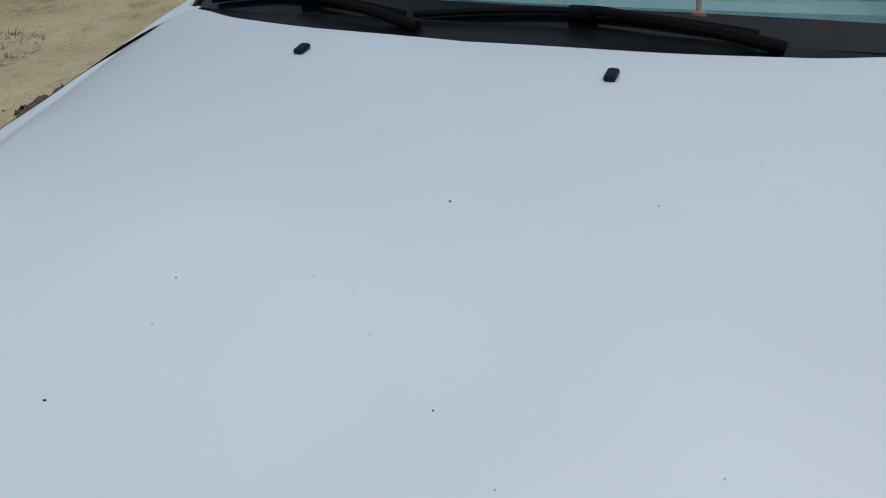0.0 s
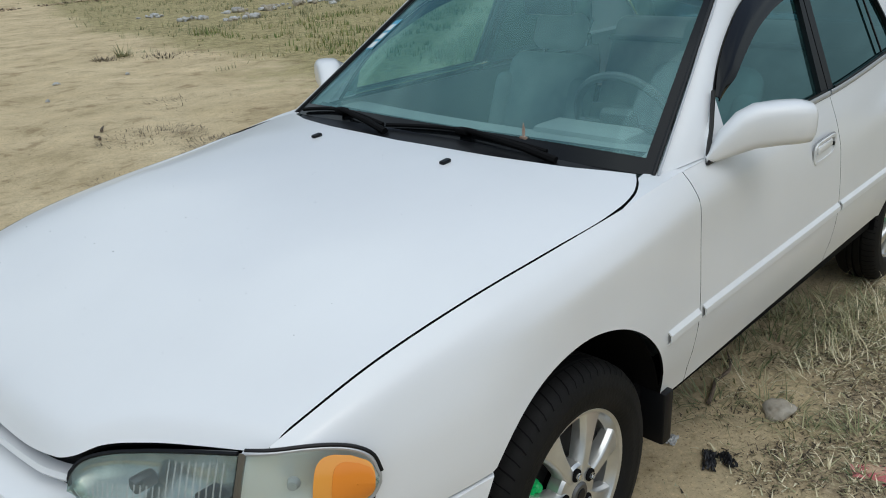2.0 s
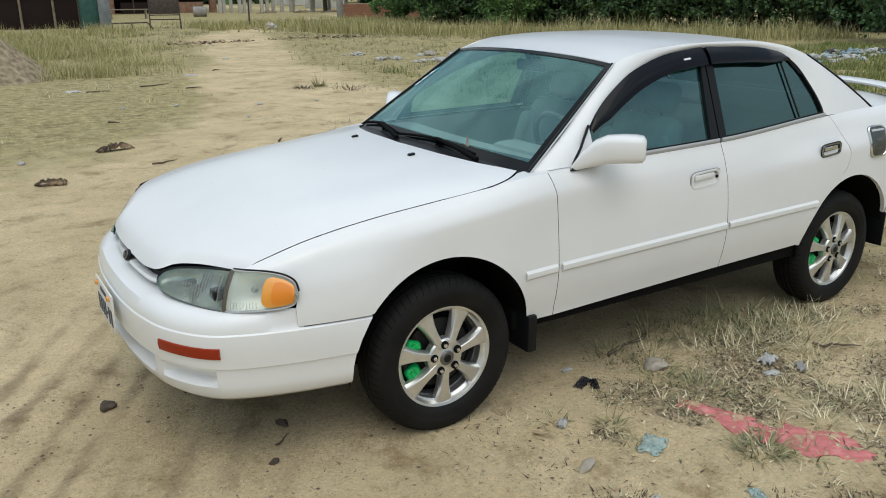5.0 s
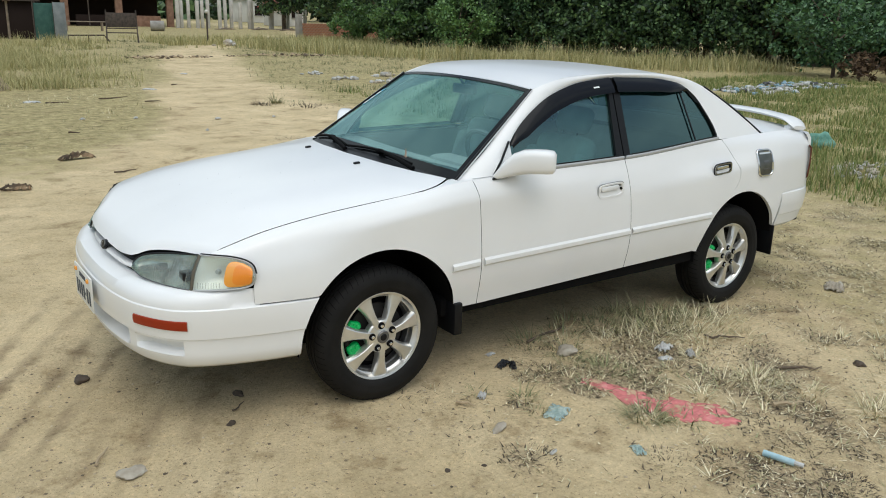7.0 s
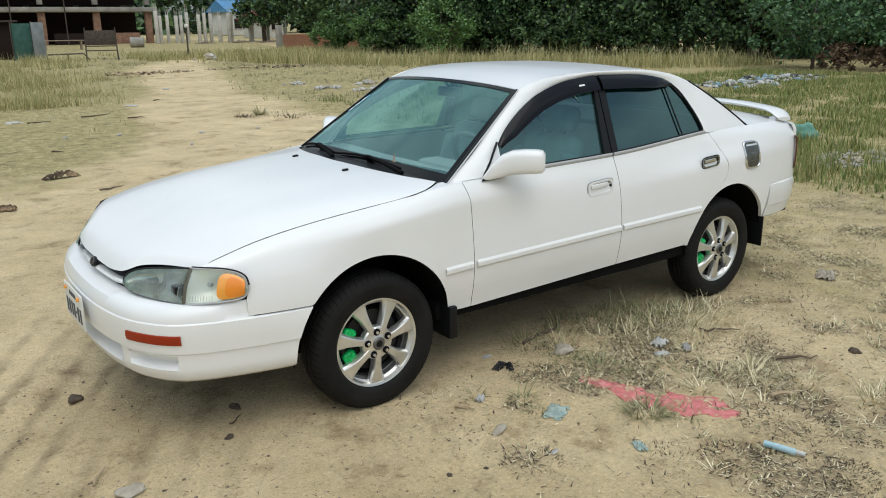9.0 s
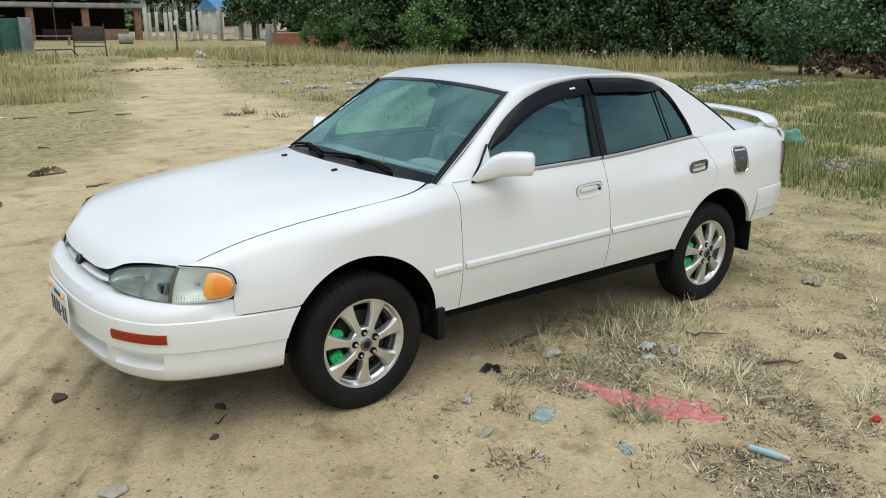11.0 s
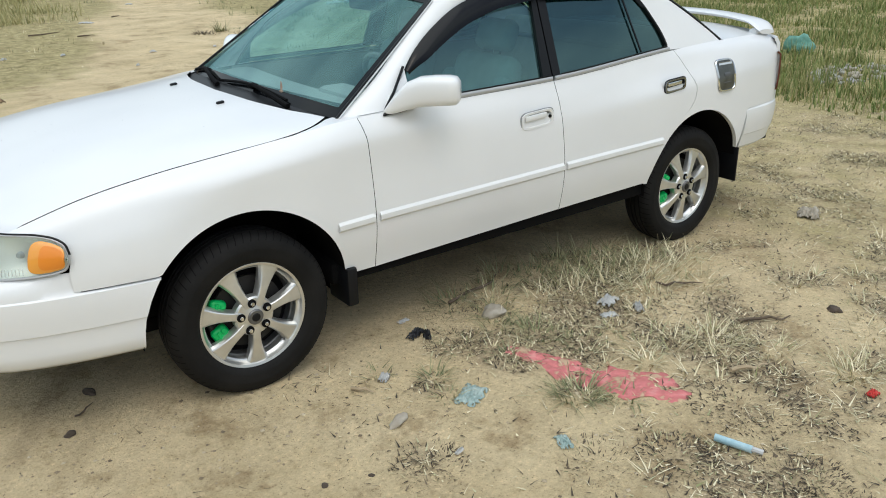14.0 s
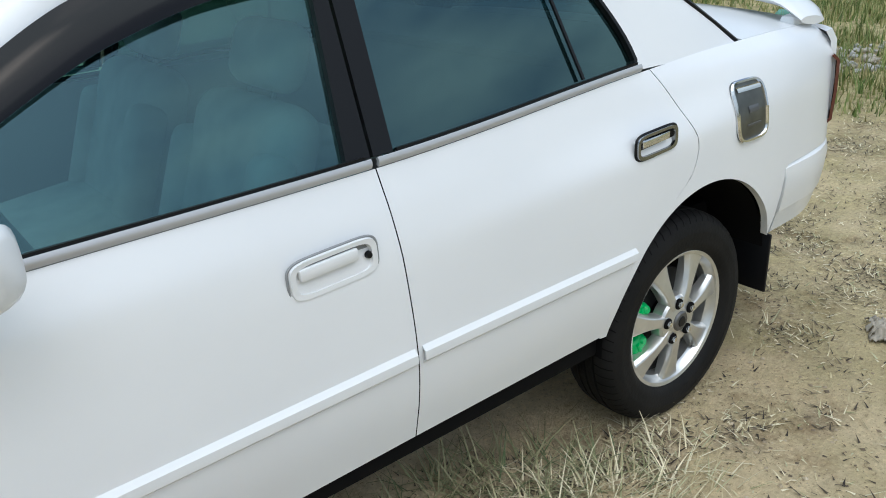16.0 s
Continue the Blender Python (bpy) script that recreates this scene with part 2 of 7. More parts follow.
# ---------------------------------------------------------------- car: shape of the skin
# x runs from the front axle to the rear, y to the car's right, z up; the car's left side is at negative y
CORE = (1.3, 0, 0.75)
width = spline([(-0.78, 0.765), (-0.615, 0.830), (-0.45, 0.864), (-0.32, 0.880), (-0.05, 0.888), (0.5, 0.882), (1.6, 0.884), (2.65, 0.888), (3.0, 0.879), (3.25, 0.858), (3.40, 0.832), (3.50, 0.79)])
top_y = spline([(-0.77, 0.718), (-0.5, 0.742), (-0.25, 0.766), (0, 0.789), (0.25, 0.807), (0.42, 0.815), (0.56, 0.818), (0.8, 0.818), (1.6, 0.813), (2.48, 0.785), (2.8, 0.765), (3.1, 0.75), (3.5, 0.70)])
top_z = spline([(-0.77, 0.796), (-0.5, 0.874), (-0.25, 0.920), (0, 0.952), (0.25, 0.981), (0.46, 1.006), (0.6, 1.012), (1.6, 1.028), (2.48, 1.080), (2.8, 1.090), (3.1, 1.092), (3.35, 1.080), (3.5, 1.062)])
spread = spline([(-0.8, 1), (-0.1, 0.95), (0.3, 0.62), (0.7, 0.25), (1.2, 0.05), (1.6, 0), (2.3, 0), (2.6, 0.35), (2.95, 0.85), (3.5, 1)])
hood_z = spline([(-1.01, 0.730), (-0.96, 0.770), (-0.88, 0.815), (-0.75, 0.870), (-0.57, 0.930), (-0.45, 0.957), (-0.3, 0.985), (-0.1, 1.010), (0.1, 1.029), (0.2, 1.037), (0.40, 1.046), (0.5, 1.05)])


def side_y(x, z):
    """Half the car's width at x and height z."""
    w, zt, yt, e = width(x), top_z(x), top_y(x), spread(x)
    a = min(0.2, (zt - 0.61) * 0.62)
    k3 = yt + (0.033 + 0.052 * e) * a / 0.2
    k4 = yt + (0.013 + 0.040 * e) * a / 0.2
    pts = [(0.28, 0.945 * w), (0.40, 0.963 * w), (0.50, 0.988 * w), (0.60, w), (zt - a, max(0.985 * w, k3 + 0.004)), (zt - 0.45 * a, k3), (zt - 0.175 * a, k4), (zt, yt)]
    return spline(pts)(z)


ARCH_F, R_F = (0.0, 0.326), 0.420
ARCH_R, R_R = (2.66, 0.357), 0.394


def over_arch(x, centre, r, low):
    d = r * r - (x - centre[0]) ** 2
    return max(low, centre[1] + math.sqrt(d)) if d > 0 else low


def side_panel(xl, xr, low, s, nu, nv, dense=1.6):
    """A panel of the side between two edges x(z), from low(x) to the top of the side."""
    def f(u, v):
        x = xl(0.7) * (1 - u) + xr(0.7) * u
        for k in range(16):
            lo, hi = low(x), top_z(x)
            z = lo + (hi - lo) * (1 - (1 - v) ** dense)
            x += (xl(z) * (1 - u) + xr(z) * u - x) * (1 if k < 3 else 0.5)
        return (x, s * side_y(x, z), z)
    return grid(nu, nv, f)



def smooth(a, b, v):
    t = max(0.0, min(1.0, (v - a) / (b - a)))
    return t * t * (3 - 2 * t)


GAP = 0.0015
lamp_edge = spline([(0.58, -0.612), (0.655, -0.612), (0.69, -0.602), (0.73, -0.600), (0.76, -0.616), (0.781, -0.652), (0.796, -0.752)])
door_f = spline([(0.37, 0.560), (0.68, 0.554), (0.91, 0.541), (1.03, 0.525)])
door_m = spline([(0.40, 1.622), (0.63, 1.620), (0.86, 1.609), (1.04, 1.597)])
door_r = spline([(0.40, 2.243), (0.5, 2.268), (0.6, 2.322), (0.68, 2.40), (0.74, 2.495), (0.80, 2.575), (0.87, 2.60), (0.97, 2.555), (1.08, 2.487)])
sill = lin([(0.5, 0.374), (1.6, 0.402), (2.3, 0.415)])

car = tagged(new("car"), "white four-door saloon car parked on sandy ground", "car")


def fender(s):
    low = lambda x: over_arch(x, ARCH_F, R_F, 0.585 if x < 0 else 0.376)
    bm = side_panel(lamp_edge, lambda z: door_f(z) - GAP, low, s, 90, 22)
    # behind the bonnet's rounded corner the wing fills in up to the windscreen
    corner = spline([(0.25, 0.806), (0.33, 0.793), (0.395, 0.765), (0.428, 0.742)])
    fill = grid(10, 5, lambda u, v: (lambda x: (x, s * ((corner(min(x, 0.428)) + GAP) * (1 - v) + top_y(x) * v), top_z(x) + 0.006 * (1 - v) * u))(0.25 + 0.29 * u))
    outward(fill, CORE)
    return join(flange(bm, 0.008, CORE, 1), fill)


for s in (-1, 1):
    part("front_wing", fender(s), PAINT, car)

hood_edge = spline([(-0.77, 0.715), (-0.5, 0.738), (-0.25, 0.762), (0, 0.785), (0.2, 0.800), (0.26, 0.799), (0.33, 0.789), (0.395, 0.761), (0.428, 0.738)])
hood_front = spline([(0, -1.015), (0.2, -1.009), (0.33, -0.992), (0.375, -0.973), (0.415, -0.936), (0.50, -0.886), (0.61, -0.826), (0.716, -0.764)])
hood_back = spline([(0, 0.272), (0.3, 0.290), (0.55, 0.345), (0.69, 0.408), (0.74, 0.430)])
hood_crease = spline([(-0.5, 0.575), (-0.26, 0.650), (-0.03, 0.725), (0.24, 0.775)])


def hood_height(x, y):
    e = max(0.3, top_y(max(x, -0.77)))
    zc = hood_z(x)
    zs = top_z(max(x, -0.77)) - max(0, -0.77 - x) * 0.35
    # a shallow dent runs forward from the right rear corner and fades out
    d = y - hood_crease(x)
    dent = 0.0055 * smooth(-0.42, -0.1, x) * smooth(-0.006, 0.016, d) * smooth(max(0.045, e - hood_crease(x) - 0.012), 0.018, d)
    return zc + (zs - zc) * min(1, abs(y) / e) ** 3.0 - dent


def hood_sheet(u, v):
    k = 2 * v - 1
    y = 0.69 * k
    for _ in range(5):
        x0, x1 = hood_front(abs(y)), hood_back(abs(y))
        x = x0 + (x1 - x0) * u
        y = k * (hood_edge(x) - GAP)
    nose = max(0, 1 - u * 26)
    return (x + 0.012 * nose, y, hood_height(x, y) - 0.014 * nose)


hood = part("bonnet", flange(grid(60, 150, hood_sheet), 0.03, (0, 0, 0.2), 1), PAINT, car)
for y in (-0.284, 0.284):
    nozzle = box(0, 0, 0, 0.034, 0.02, 0.012, 0.005)
    nozzle.transform(pose(0.182, y, hood_height(0.182, y) + 0.004, 0, -6, 0))
    part("washer_nozzle", nozzle, BLACK, hood, "small black plastic nozzle")

gr = random.Random(14)
chips = []
for _ in range(46):
    x, y, r = gr.uniform(-0.85, 0.15), gr.uniform(-0.6, 0.6), 0.0006 + 0.0012 * gr.random() ** 4
    chip = bmesh.new()
    bmesh.ops.create_icosphere(chip, subdivisions=1, radius=1, matrix=pose(x, y, hood_height(x, y) + 0.0006, 0, 0, gr.uniform(0, 360)) @ Matrix.Diagonal((r * gr.uniform(0.8, 2.0), r, r * 0.5, 1)))
    chips.append(chip)
tagged(part("bonnet_grit", join(*chips), MATT, hood), kind="stuff")

plan = [(-0.355, 0.880), (-0.55, 0.852), (-0.70, 0.818), (-0.80, 0.785), (-0.896, 0.735), (-0.982, 0.635), (-1.044, 0.500), (-1.082, 0.30), (-1.096, 0.12), (-1.098, 0.0)]
bumper_line = path3([(x, -y) for x, y in plan] + [(x, y) for x, y in plan[-2::-1]], 100)


def sweep(line, profile, n=None):
    """Sweep (inset, z) pairs along a plan line; the inset is measured towards the car."""
    pts = [Vector((p[0], p[1])) for p in line]
    bm = bmesh.new()
    rows = []
    for i, p in enumerate(pts):
        d = (pts[min(i + 1, len(pts) - 1)] - pts[max(i - 1, 0)]).normalized()
        inn = Vector((-d.y, d.x))
        if inn.dot(Vector((1.3, 0)) - p) < 0:
            inn = -inn
        prof = profile(p) if callable(profile) else profile
        rows.append([bm.verts.new((*(p + inn * a), z)) for a, z in prof])
    for r0, r1 in zip(rows, rows[1:]):
        for k in range(len(r0) - 1):
            bm.faces.new((r0[k], r1[k], r1[k + 1], r0[k + 1]))
    return bm


def bumper_profile(p):
    y = abs(p.y)
    c = max(0.0, min(1.0, (-p.x - 0.606) / 0.012))    # 0 at the flanks, under the wings
    e = max(0.0, min(1.0, (-p.x - 0.60) / 0.38))
    k = smooth(-0.76, -0.62, p.x)                     # beside the wing the bumper lies flush with it
    up = 0.654 - 0.008 * smooth(0.40, 0.33, y)
    top = [(0.012, 0.580)] * 4
    nose = []
    for a, z in [(0.03 + 0.085 * e, up), (0.018 + 0.044 * e, up - 0.006), (0.012 + 0.016 * e, 0.632), (0.008, 0.602)]:
        flush = max(0.002, y - side_y(max(p.x, -0.77), z) + 0.002)
        nose.append((a * (1 - k) + flush * k, z))
    head = [tuple(c * a + (1 - c) * b for a, b in zip(n, t)) for n, t in zip(nose, top)]
    low = 0.302
    slot = 0.095 * smooth(0.455, 0.43, y) + 0.055 * smooth(0.50, 0.56, y) * smooth(0.735, 0.715, y)
    t = 0.010 * smooth(0.47, 0.44, y)
    return head + [(0.006, 0.579), (0.000, 0.574), (-0.002, 0.55), (0.0, 0.50), (0.006, 0.446), (0.012, 0.442), (0.013, 0.434 + t), (0.014 + slot, 0.426 + t), (0.018 + slot * 0.85, 0.388 - t), (0.018, 0.368 - t), (0.028, low + 0.024), (0.05, low + 0.004), (0.08, low)]


def front_skin():
    """The bumper, its rear ends cut to the curve of the wheel arches."""
    bm = sweep(bumper_line, bumper_profile)
    for v in bm.verts:
        if v.co.x > -0.75:
            d = R_F * R_F - (v.co.z - ARCH_F[1]) ** 2
            v.co.x += ((v.co.x + 0.75) / 0.395) ** 2 * (0.357 - math.sqrt(max(d, 0.01)))
    return bm


front_bumper = part("front_bumper", flange(front_skin(), 0.012, (0, 0, 0.5)), PAINT, car)

for s in (-1, 1):
    fd = part("front_door", flange(side_panel(lambda z: door_f(z) + GAP, lambda z: door_m(z) - GAP, sill, s, 24, 20), 0.03, CORE, 1), PAINT, car)
    rd = part("rear_door", flange(side_panel(lambda z: door_m(z) + GAP, lambda z: door_r(z) - GAP, sill, s, 40, 24), 0.03, CORE, 1), PAINT, car)
    qlow = lambda x: over_arch(x, ARCH_R, R_R, 0.45) if x < 3.03 else 0.45 + (x - 3.03) * 4 if x < 3.095 else 0.70
    q1 = side_panel(lambda z: door_r(max(z, 0.735)) + GAP, lambda z: 3.485, qlow, s, 60, 22)
    q2 = grid(30, 3, lambda u, v: (lambda a, r: (lambda x, z: (x, s * side_y(x, z), z))(ARCH_R[0] - r * math.cos(a), ARCH_R[1] + r * math.sin(a)))(radians(7 + 61.5 * u), R_R + (0.0265 - 0.002 * u) * v))
    part("rear_wing", flange(join(q1, q2), 0.022, CORE), PAINT, car)
    part("sill", box(1.36, s * 0.795, 0.378, 1.86, 0.06, 0.09, 0.012), MATT, car, "black underside sill")

# ---------------------------------------------------------------- car: rear end
rear_plan = [(3.085, 0.876), (3.27, 0.864), (3.43, 0.826), (3.54, 0.760), (3.62, 0.63), (3.67, 0.40), (3.69, 0.2), (3.695, 0)]
rear_line = path3([(x, -y) for x, y in rear_plan] + [(x, y) for x, y in rear_plan[-2::-1]], 70)
rear_bumper = part("rear_bumper", flange(sweep(rear_line, [(0.07, 0.715), (0.02, 0.705), (0.002, 0.69), (-0.004, 0.66), (0, 0.60), (0.008, 0.545), (0.014, 0.54), (0.03, 0.47), (0.06, 0.445), (0.10, 0.445)]), 0.02, (2.9, 0, 0.6)), PAINT, car)
tail_line = path3([(3.475, -0.800), (3.53, -0.74), (3.59, -0.60), (3.64, -0.35), (3.655, 0), (3.64, 0.35), (3.59, 0.60), (3.53, 0.74), (3.475, 0.800)], 50)
part("tail_panel", flange(sweep(tail_line, [(0.03, 1.065), (0.01, 1.03), (0, 0.90), (0.0, 0.80), (0.02, 0.712)]), 0.02, (2.9, 0, 0.8)), PAINT, car)
for s in (-1, 1):
    lamp = path3([(3.455, s * 0.815), (3.50, s * 0.785), (3.555, s * 0.715), (3.605, s * 0.57), (3.63, s * 0.42)], 16)
    part("tail_lamp", flange(sweep(lamp, [(0.015, 0.985), (-0.004, 0.965), (-0.008, 0.86), (-0.004, 0.765), (0.015, 0.745)]), 0.01, (2.9, 0, 0.8)), TAIL, car, "dark red tail lamp")
deck_z = spline([(2.90, 1.114), (3.1, 1.126), (3.35, 1.124), (3.50, 1.108), (3.58, 1.07)])


def deck(u, v):
    k = 2 * v - 1
    x = 2.96 + (3.58 - 0.11 * abs(k) ** 3 - 2.96) * u
    ye, ze = top_y(min(x, 3.46)) - 0.004, top_z(min(x, 3.46))
    return (x, k * ye, deck_z(x) + (ze - deck_z(x)) * abs(k) ** 3)


boot = part("boot_lid", flange(grid(24, 30, deck), 0.02, (3.2, 0, 0.5)), PAINT, car)


def spoiler_bar():
    bm = bmesh.new()
    rows = []
    for k in np.linspace(-1, 1, 41):
        y = 0.735 * k
        x = 3.53 - 0.125 * abs(k) ** 2.2
        z = 1.166 - 0.036 * abs(k) ** 3 - 0.036 * max(0, (abs(k) - 0.85) / 0.15) ** 2
        chord, thick = 0.105 - 0.03 * max(0, (abs(k) - 0.9) / 0.1) ** 2, 0.020 - 0.006 * max(0, (abs(k) - 0.9) / 0.1) ** 2
        rows.append([bm.verts.new((x + chord * math.cos(a), y, z + thick * math.sin(a) - 0.09 * chord * math.cos(a))) for a in np.linspace(0, 2 * math.pi, 14, endpoint=False)])
    for r0, r1 in zip(rows, rows[1:]):
        for j in range(14):
            bm.faces.new((r0[j], r0[(j + 1) % 14], r1[(j + 1) % 14], r1[j]))
    bm.faces.new(rows[0])
    bm.faces.new(rows[-1][::-1])
    feet = [box(3.41, s * 0.680, 1.088, 0.15, 0.06, 0.05, 0.02) for s in (-1, 1)]
    return join(bm, *feet)


part("spoiler", spoiler_bar(), PAINT, boot, "white boot spoiler with turned-down ends")

# ---------------------------------------------------------------- car: greenhouse
def facing(bm):
    outward(bm, CORE)
    return bm


def win_y(x, z):
    b = min(max(x, 0.56), 2.48)
    return top_y(b) - 0.004 - (z - top_z(b)) * 0.41


frame_in = [(0.705, 1.018), (0.775, 1.13), (0.862, 1.222), (0.989, 1.310), (1.152, 1.388), (1.381, 1.443), (1.61, 1.462), (1.94, 1.452), (2.178, 1.418), (2.293, 1.362), (2.388, 1.245), (2.440, 1.150), (2.452, 1.105), (2.440, 1.084)]
frame_out = [(0.468, 0.774, 1.004), (0.672, 0.726, 1.135), (0.80, 0.692, 1.237), (0.92, 0.660, 1.328), (1.04, 0.630, 1.412), (1.28, 0.634, 1.470), (1.62, 0.632, 1.486), (1.96, 0.634, 1.481), (2.25, 0.640, 1.446), (2.43, 0.650, 1.392), (2.68, 0.690, 1.262), (2.965, 0.752, 1.066)]
N = 66
inner = path3([(x, win_y(x, z), z) for x, z in frame_in], N)
outer = path3(frame_out, N)
top_in = spline([(p[0], p[2]) for p in inner])


def strip(a, b, s, n=4, bulge=0.0):
    """A sheet between two lines of points, mirrored to the side s."""
    def f(u, v):
        i = round(u * (len(a) - 1))
        p = [a[i][k] * (1 - v) + b[i][k] * v for k in range(3)]
        return (p[0], s * (p[1] + bulge * 4 * v * (1 - v)), p[2] + bulge * 2 * v * (1 - v))
    return grid(len(a) - 1, n, f)


for s in (-1, 1):
    part("roof_pillar", flange(strip(inner, outer, s, 5, 0.008), 0.015, CORE), PAINT, car)
    base_ = lambda u, v: tuple(a * (1 - v) + b * v for a, b in zip((0.474 + 0.238 * u, s * (top_y(0.474 + 0.238 * u) - 0.001), top_z(0.474 + 0.238 * u) + 0.001), [outer[0][k] * (1 - u) + inner[0][k] * u if k != 1 else s * (outer[0][1] * (1 - u) + inner[0][1] * u) for k in range(3)]))
    part("pillar_foot", flange(grid(10, 3, base_), 0.004, (1.0, 0, 0.5)), PAINT, car)
    door_frame = [(p[0] + 0.012 * (1 if i < 20 else -1 if i > 54 else 0), p[1] + 0.003, p[2] - (0.016 if 8 < i < 58 else 0)) for i, p in enumerate(inner)]
    part("window_seal", flange(strip([(p[0], p[1] + 0.003, p[2]) for p in inner], door_frame, s, 1), 0.02, CORE), BLACK, car)

ws_low = path3([(0.464, -0.766, 1.003), (0.432, -0.66, 1.012), (0.390, -0.45, 1.024), (0.364, -0.22, 1.03), (0.356, 0, 1.031), (0.364, 0.22, 1.03), (0.390, 0.45, 1.024), (0.432, 0.66, 1.012), (0.464, 0.766, 1.003)], 40)
ws_top = path3([(1.04, -0.625, 1.410), (1.012, -0.40, 1.431), (0.998, 0, 1.443), (1.012, 0.40, 1.431), (1.04, 0.625, 1.410)], 40)


def ws(u, v, lift=0.0):
    i = u * 40
    k = min(int(i), 39)
    a, b = [Vector(L[k]).lerp(Vector(L[k + 1]), i - k) for L in (ws_low, ws_top)]
    p = a.lerp(b, v)
    n = Vector((-0.55, 0, 0.83))
    return p + n * (0.018 * 4 * v * (1 - v) * (1 - (2 * u - 1) ** 4) + lift)


windscreen = part("windscreen", facing(grid(40, 20, ws)), WSCREEN, car, "teal-tinted windscreen")
windscreen.visible_shadow = False


def ws_border():
    """The black edge of the windscreen, wide at the bottom."""
    bm = bmesh.new()
    loops = []
    for w in (0, 1):
        loop = []
        lo, hi, sd = (0.0, 1.0, 0.0) if not w else (0.078, 0.968, 0.020)
        loop += [ws(sd + (1 - 2 * sd) * t, lo, 0.004) for t in np.linspace(0, 1, 40, endpoint=False)]
        loop += [ws(1 - sd, lo + (hi - lo) * t, 0.004) for t in np.linspace(0, 1, 16, endpoint=False)]
        loop += [ws(1 - sd - (1 - 2 * sd) * t, hi, 0.004) for t in np.linspace(0, 1, 40, endpoint=False)]
        loop += [ws(sd, hi - (hi - lo) * t, 0.004) for t in np.linspace(0, 1, 16, endpoint=False)]
        loops.append([bm.verts.new(p) for p in loop])
    a, b = loops
    for i in range(len(a)):
        j = (i + 1) % len(a)
        bm.faces.new((a[i], a[j], b[j], b[i]))
    return bm


part("border", flange(ws_border(), 0.003, (1.3, 0, 0.8)), BAND, windscreen, "black windscreen edge")
for s in (-1, 1):
    part("bright_strip", tube([ws(0.5 + 0.511 * s, t, 0.008) for t in np.linspace(0, 1, 14)], 0.0035, 6), TRIMC, windscreen, "thin bright strip beside the glass")
    part("edge_moulding", tube([ws(0.5 + 0.502 * s, t, 0.006) for t in np.linspace(0, 1, 14)], 0.006, 8), BLACK, windscreen)
part("inspection_sticker", grid(4, 8, lambda u, v: ws(0.925 + 0.042 * u, 0.50 + 0.24 * v, 0.0025)), STICK, windscreen, "blue and white paper sticker")
for v0 in (0.51, 0.58, 0.65):
    part("sticker_square", grid(2, 2, lambda u, v: ws(0.930 + 0.032 * u, v0 + 0.05 * v, 0.0045)), STICKW, windscreen)

roof_c = spline([(0.985, 1.443), (1.2, 1.489), (1.5, 1.509), (1.9, 1.507), (2.2, 1.475), (2.40, 1.435)])
roof_e = spline([(1.0, 1.405), (1.04, 1.414), (1.28, 1.472), (1.62, 1.488), (1.96, 1.483), (2.25, 1.448), (2.43, 1.394)])
roof_w = spline([(1.0, 0.622), (1.28, 0.631), (1.62, 0.629), (1.96, 0.631), (2.25, 0.637), (2.43, 0.647)])


def roof_sheet(u, v):
    k = 2 * v - 1
    x = 1.0 + 0.042 * abs(k) ** 2 + (1.38 + 0.005 * k * k) * u
    return (x, k * roof_w(x), roof_c(x) + (roof_e(x) - roof_c(x)) * abs(k) ** 2.4)


part("roof", flange(grid(36, 36, roof_sheet), 0.02, CORE), PAINT, car)
bl_top = path3([(2.43, -0.64, 1.392), (2.395, -0.35, 1.425), (2.385, 0, 1.437), (2.395, 0.35, 1.425), (2.43, 0.64, 1.392)], 24)
bl_low = path3([(2.955, -0.735, 1.083), (2.985, -0.4, 1.108), (2.995, 0, 1.114), (2.985, 0.4, 1.108), (2.955, 0.735, 1.083)], 24)
rear_screen = part("rear_screen", facing(grid(24, 10, lambda u, v: Vector(bl_top[round(u * 24)]).lerp(Vector(bl_low[round(u * 24)]), v) + Vector((0.03, 0, 0.04)) * 2 * v * (1 - v))), DARKG, car)
rear_screen.visible_shadow = False
part("seal", tube([Vector(p) + Vector((-0.004, 0, 0.006)) for p in bl_low], 0.008, 6), BLACK, rear_screen)
for s in (-1, 1):
    part("seal", tube([(2.43 + 0.525 * t, s * (0.648 + 0.092 * t), 1.394 - 0.309 * t + 0.045 * t * (1 - t)) for t in np.linspace(0, 1, 12)], 0.007, 6), BLACK, rear_screen)

# ---------------------------------------------------------------- car: doors' fittings
doors = [o for o in car.children if o.name.startswith(("front_door", "rear_door"))]
side_of = lambda o: -1 if sum(v.co.y for v in o.data.vertices) < 0 else 1


def side_strip(x0, x1, za, zb, s, proud, n=30):
    """A strip that follows the body side between two heights z(x)."""
    return grid(n, 4, lambda u, v: (lambda x: (lambda z: (x, s * (side_y(x, z) + proud * (1 - (2 * v - 1) ** 4)), z))(za(x) + (zb(x) - za(x)) * v))(x0 + (x1 - x0) * u))


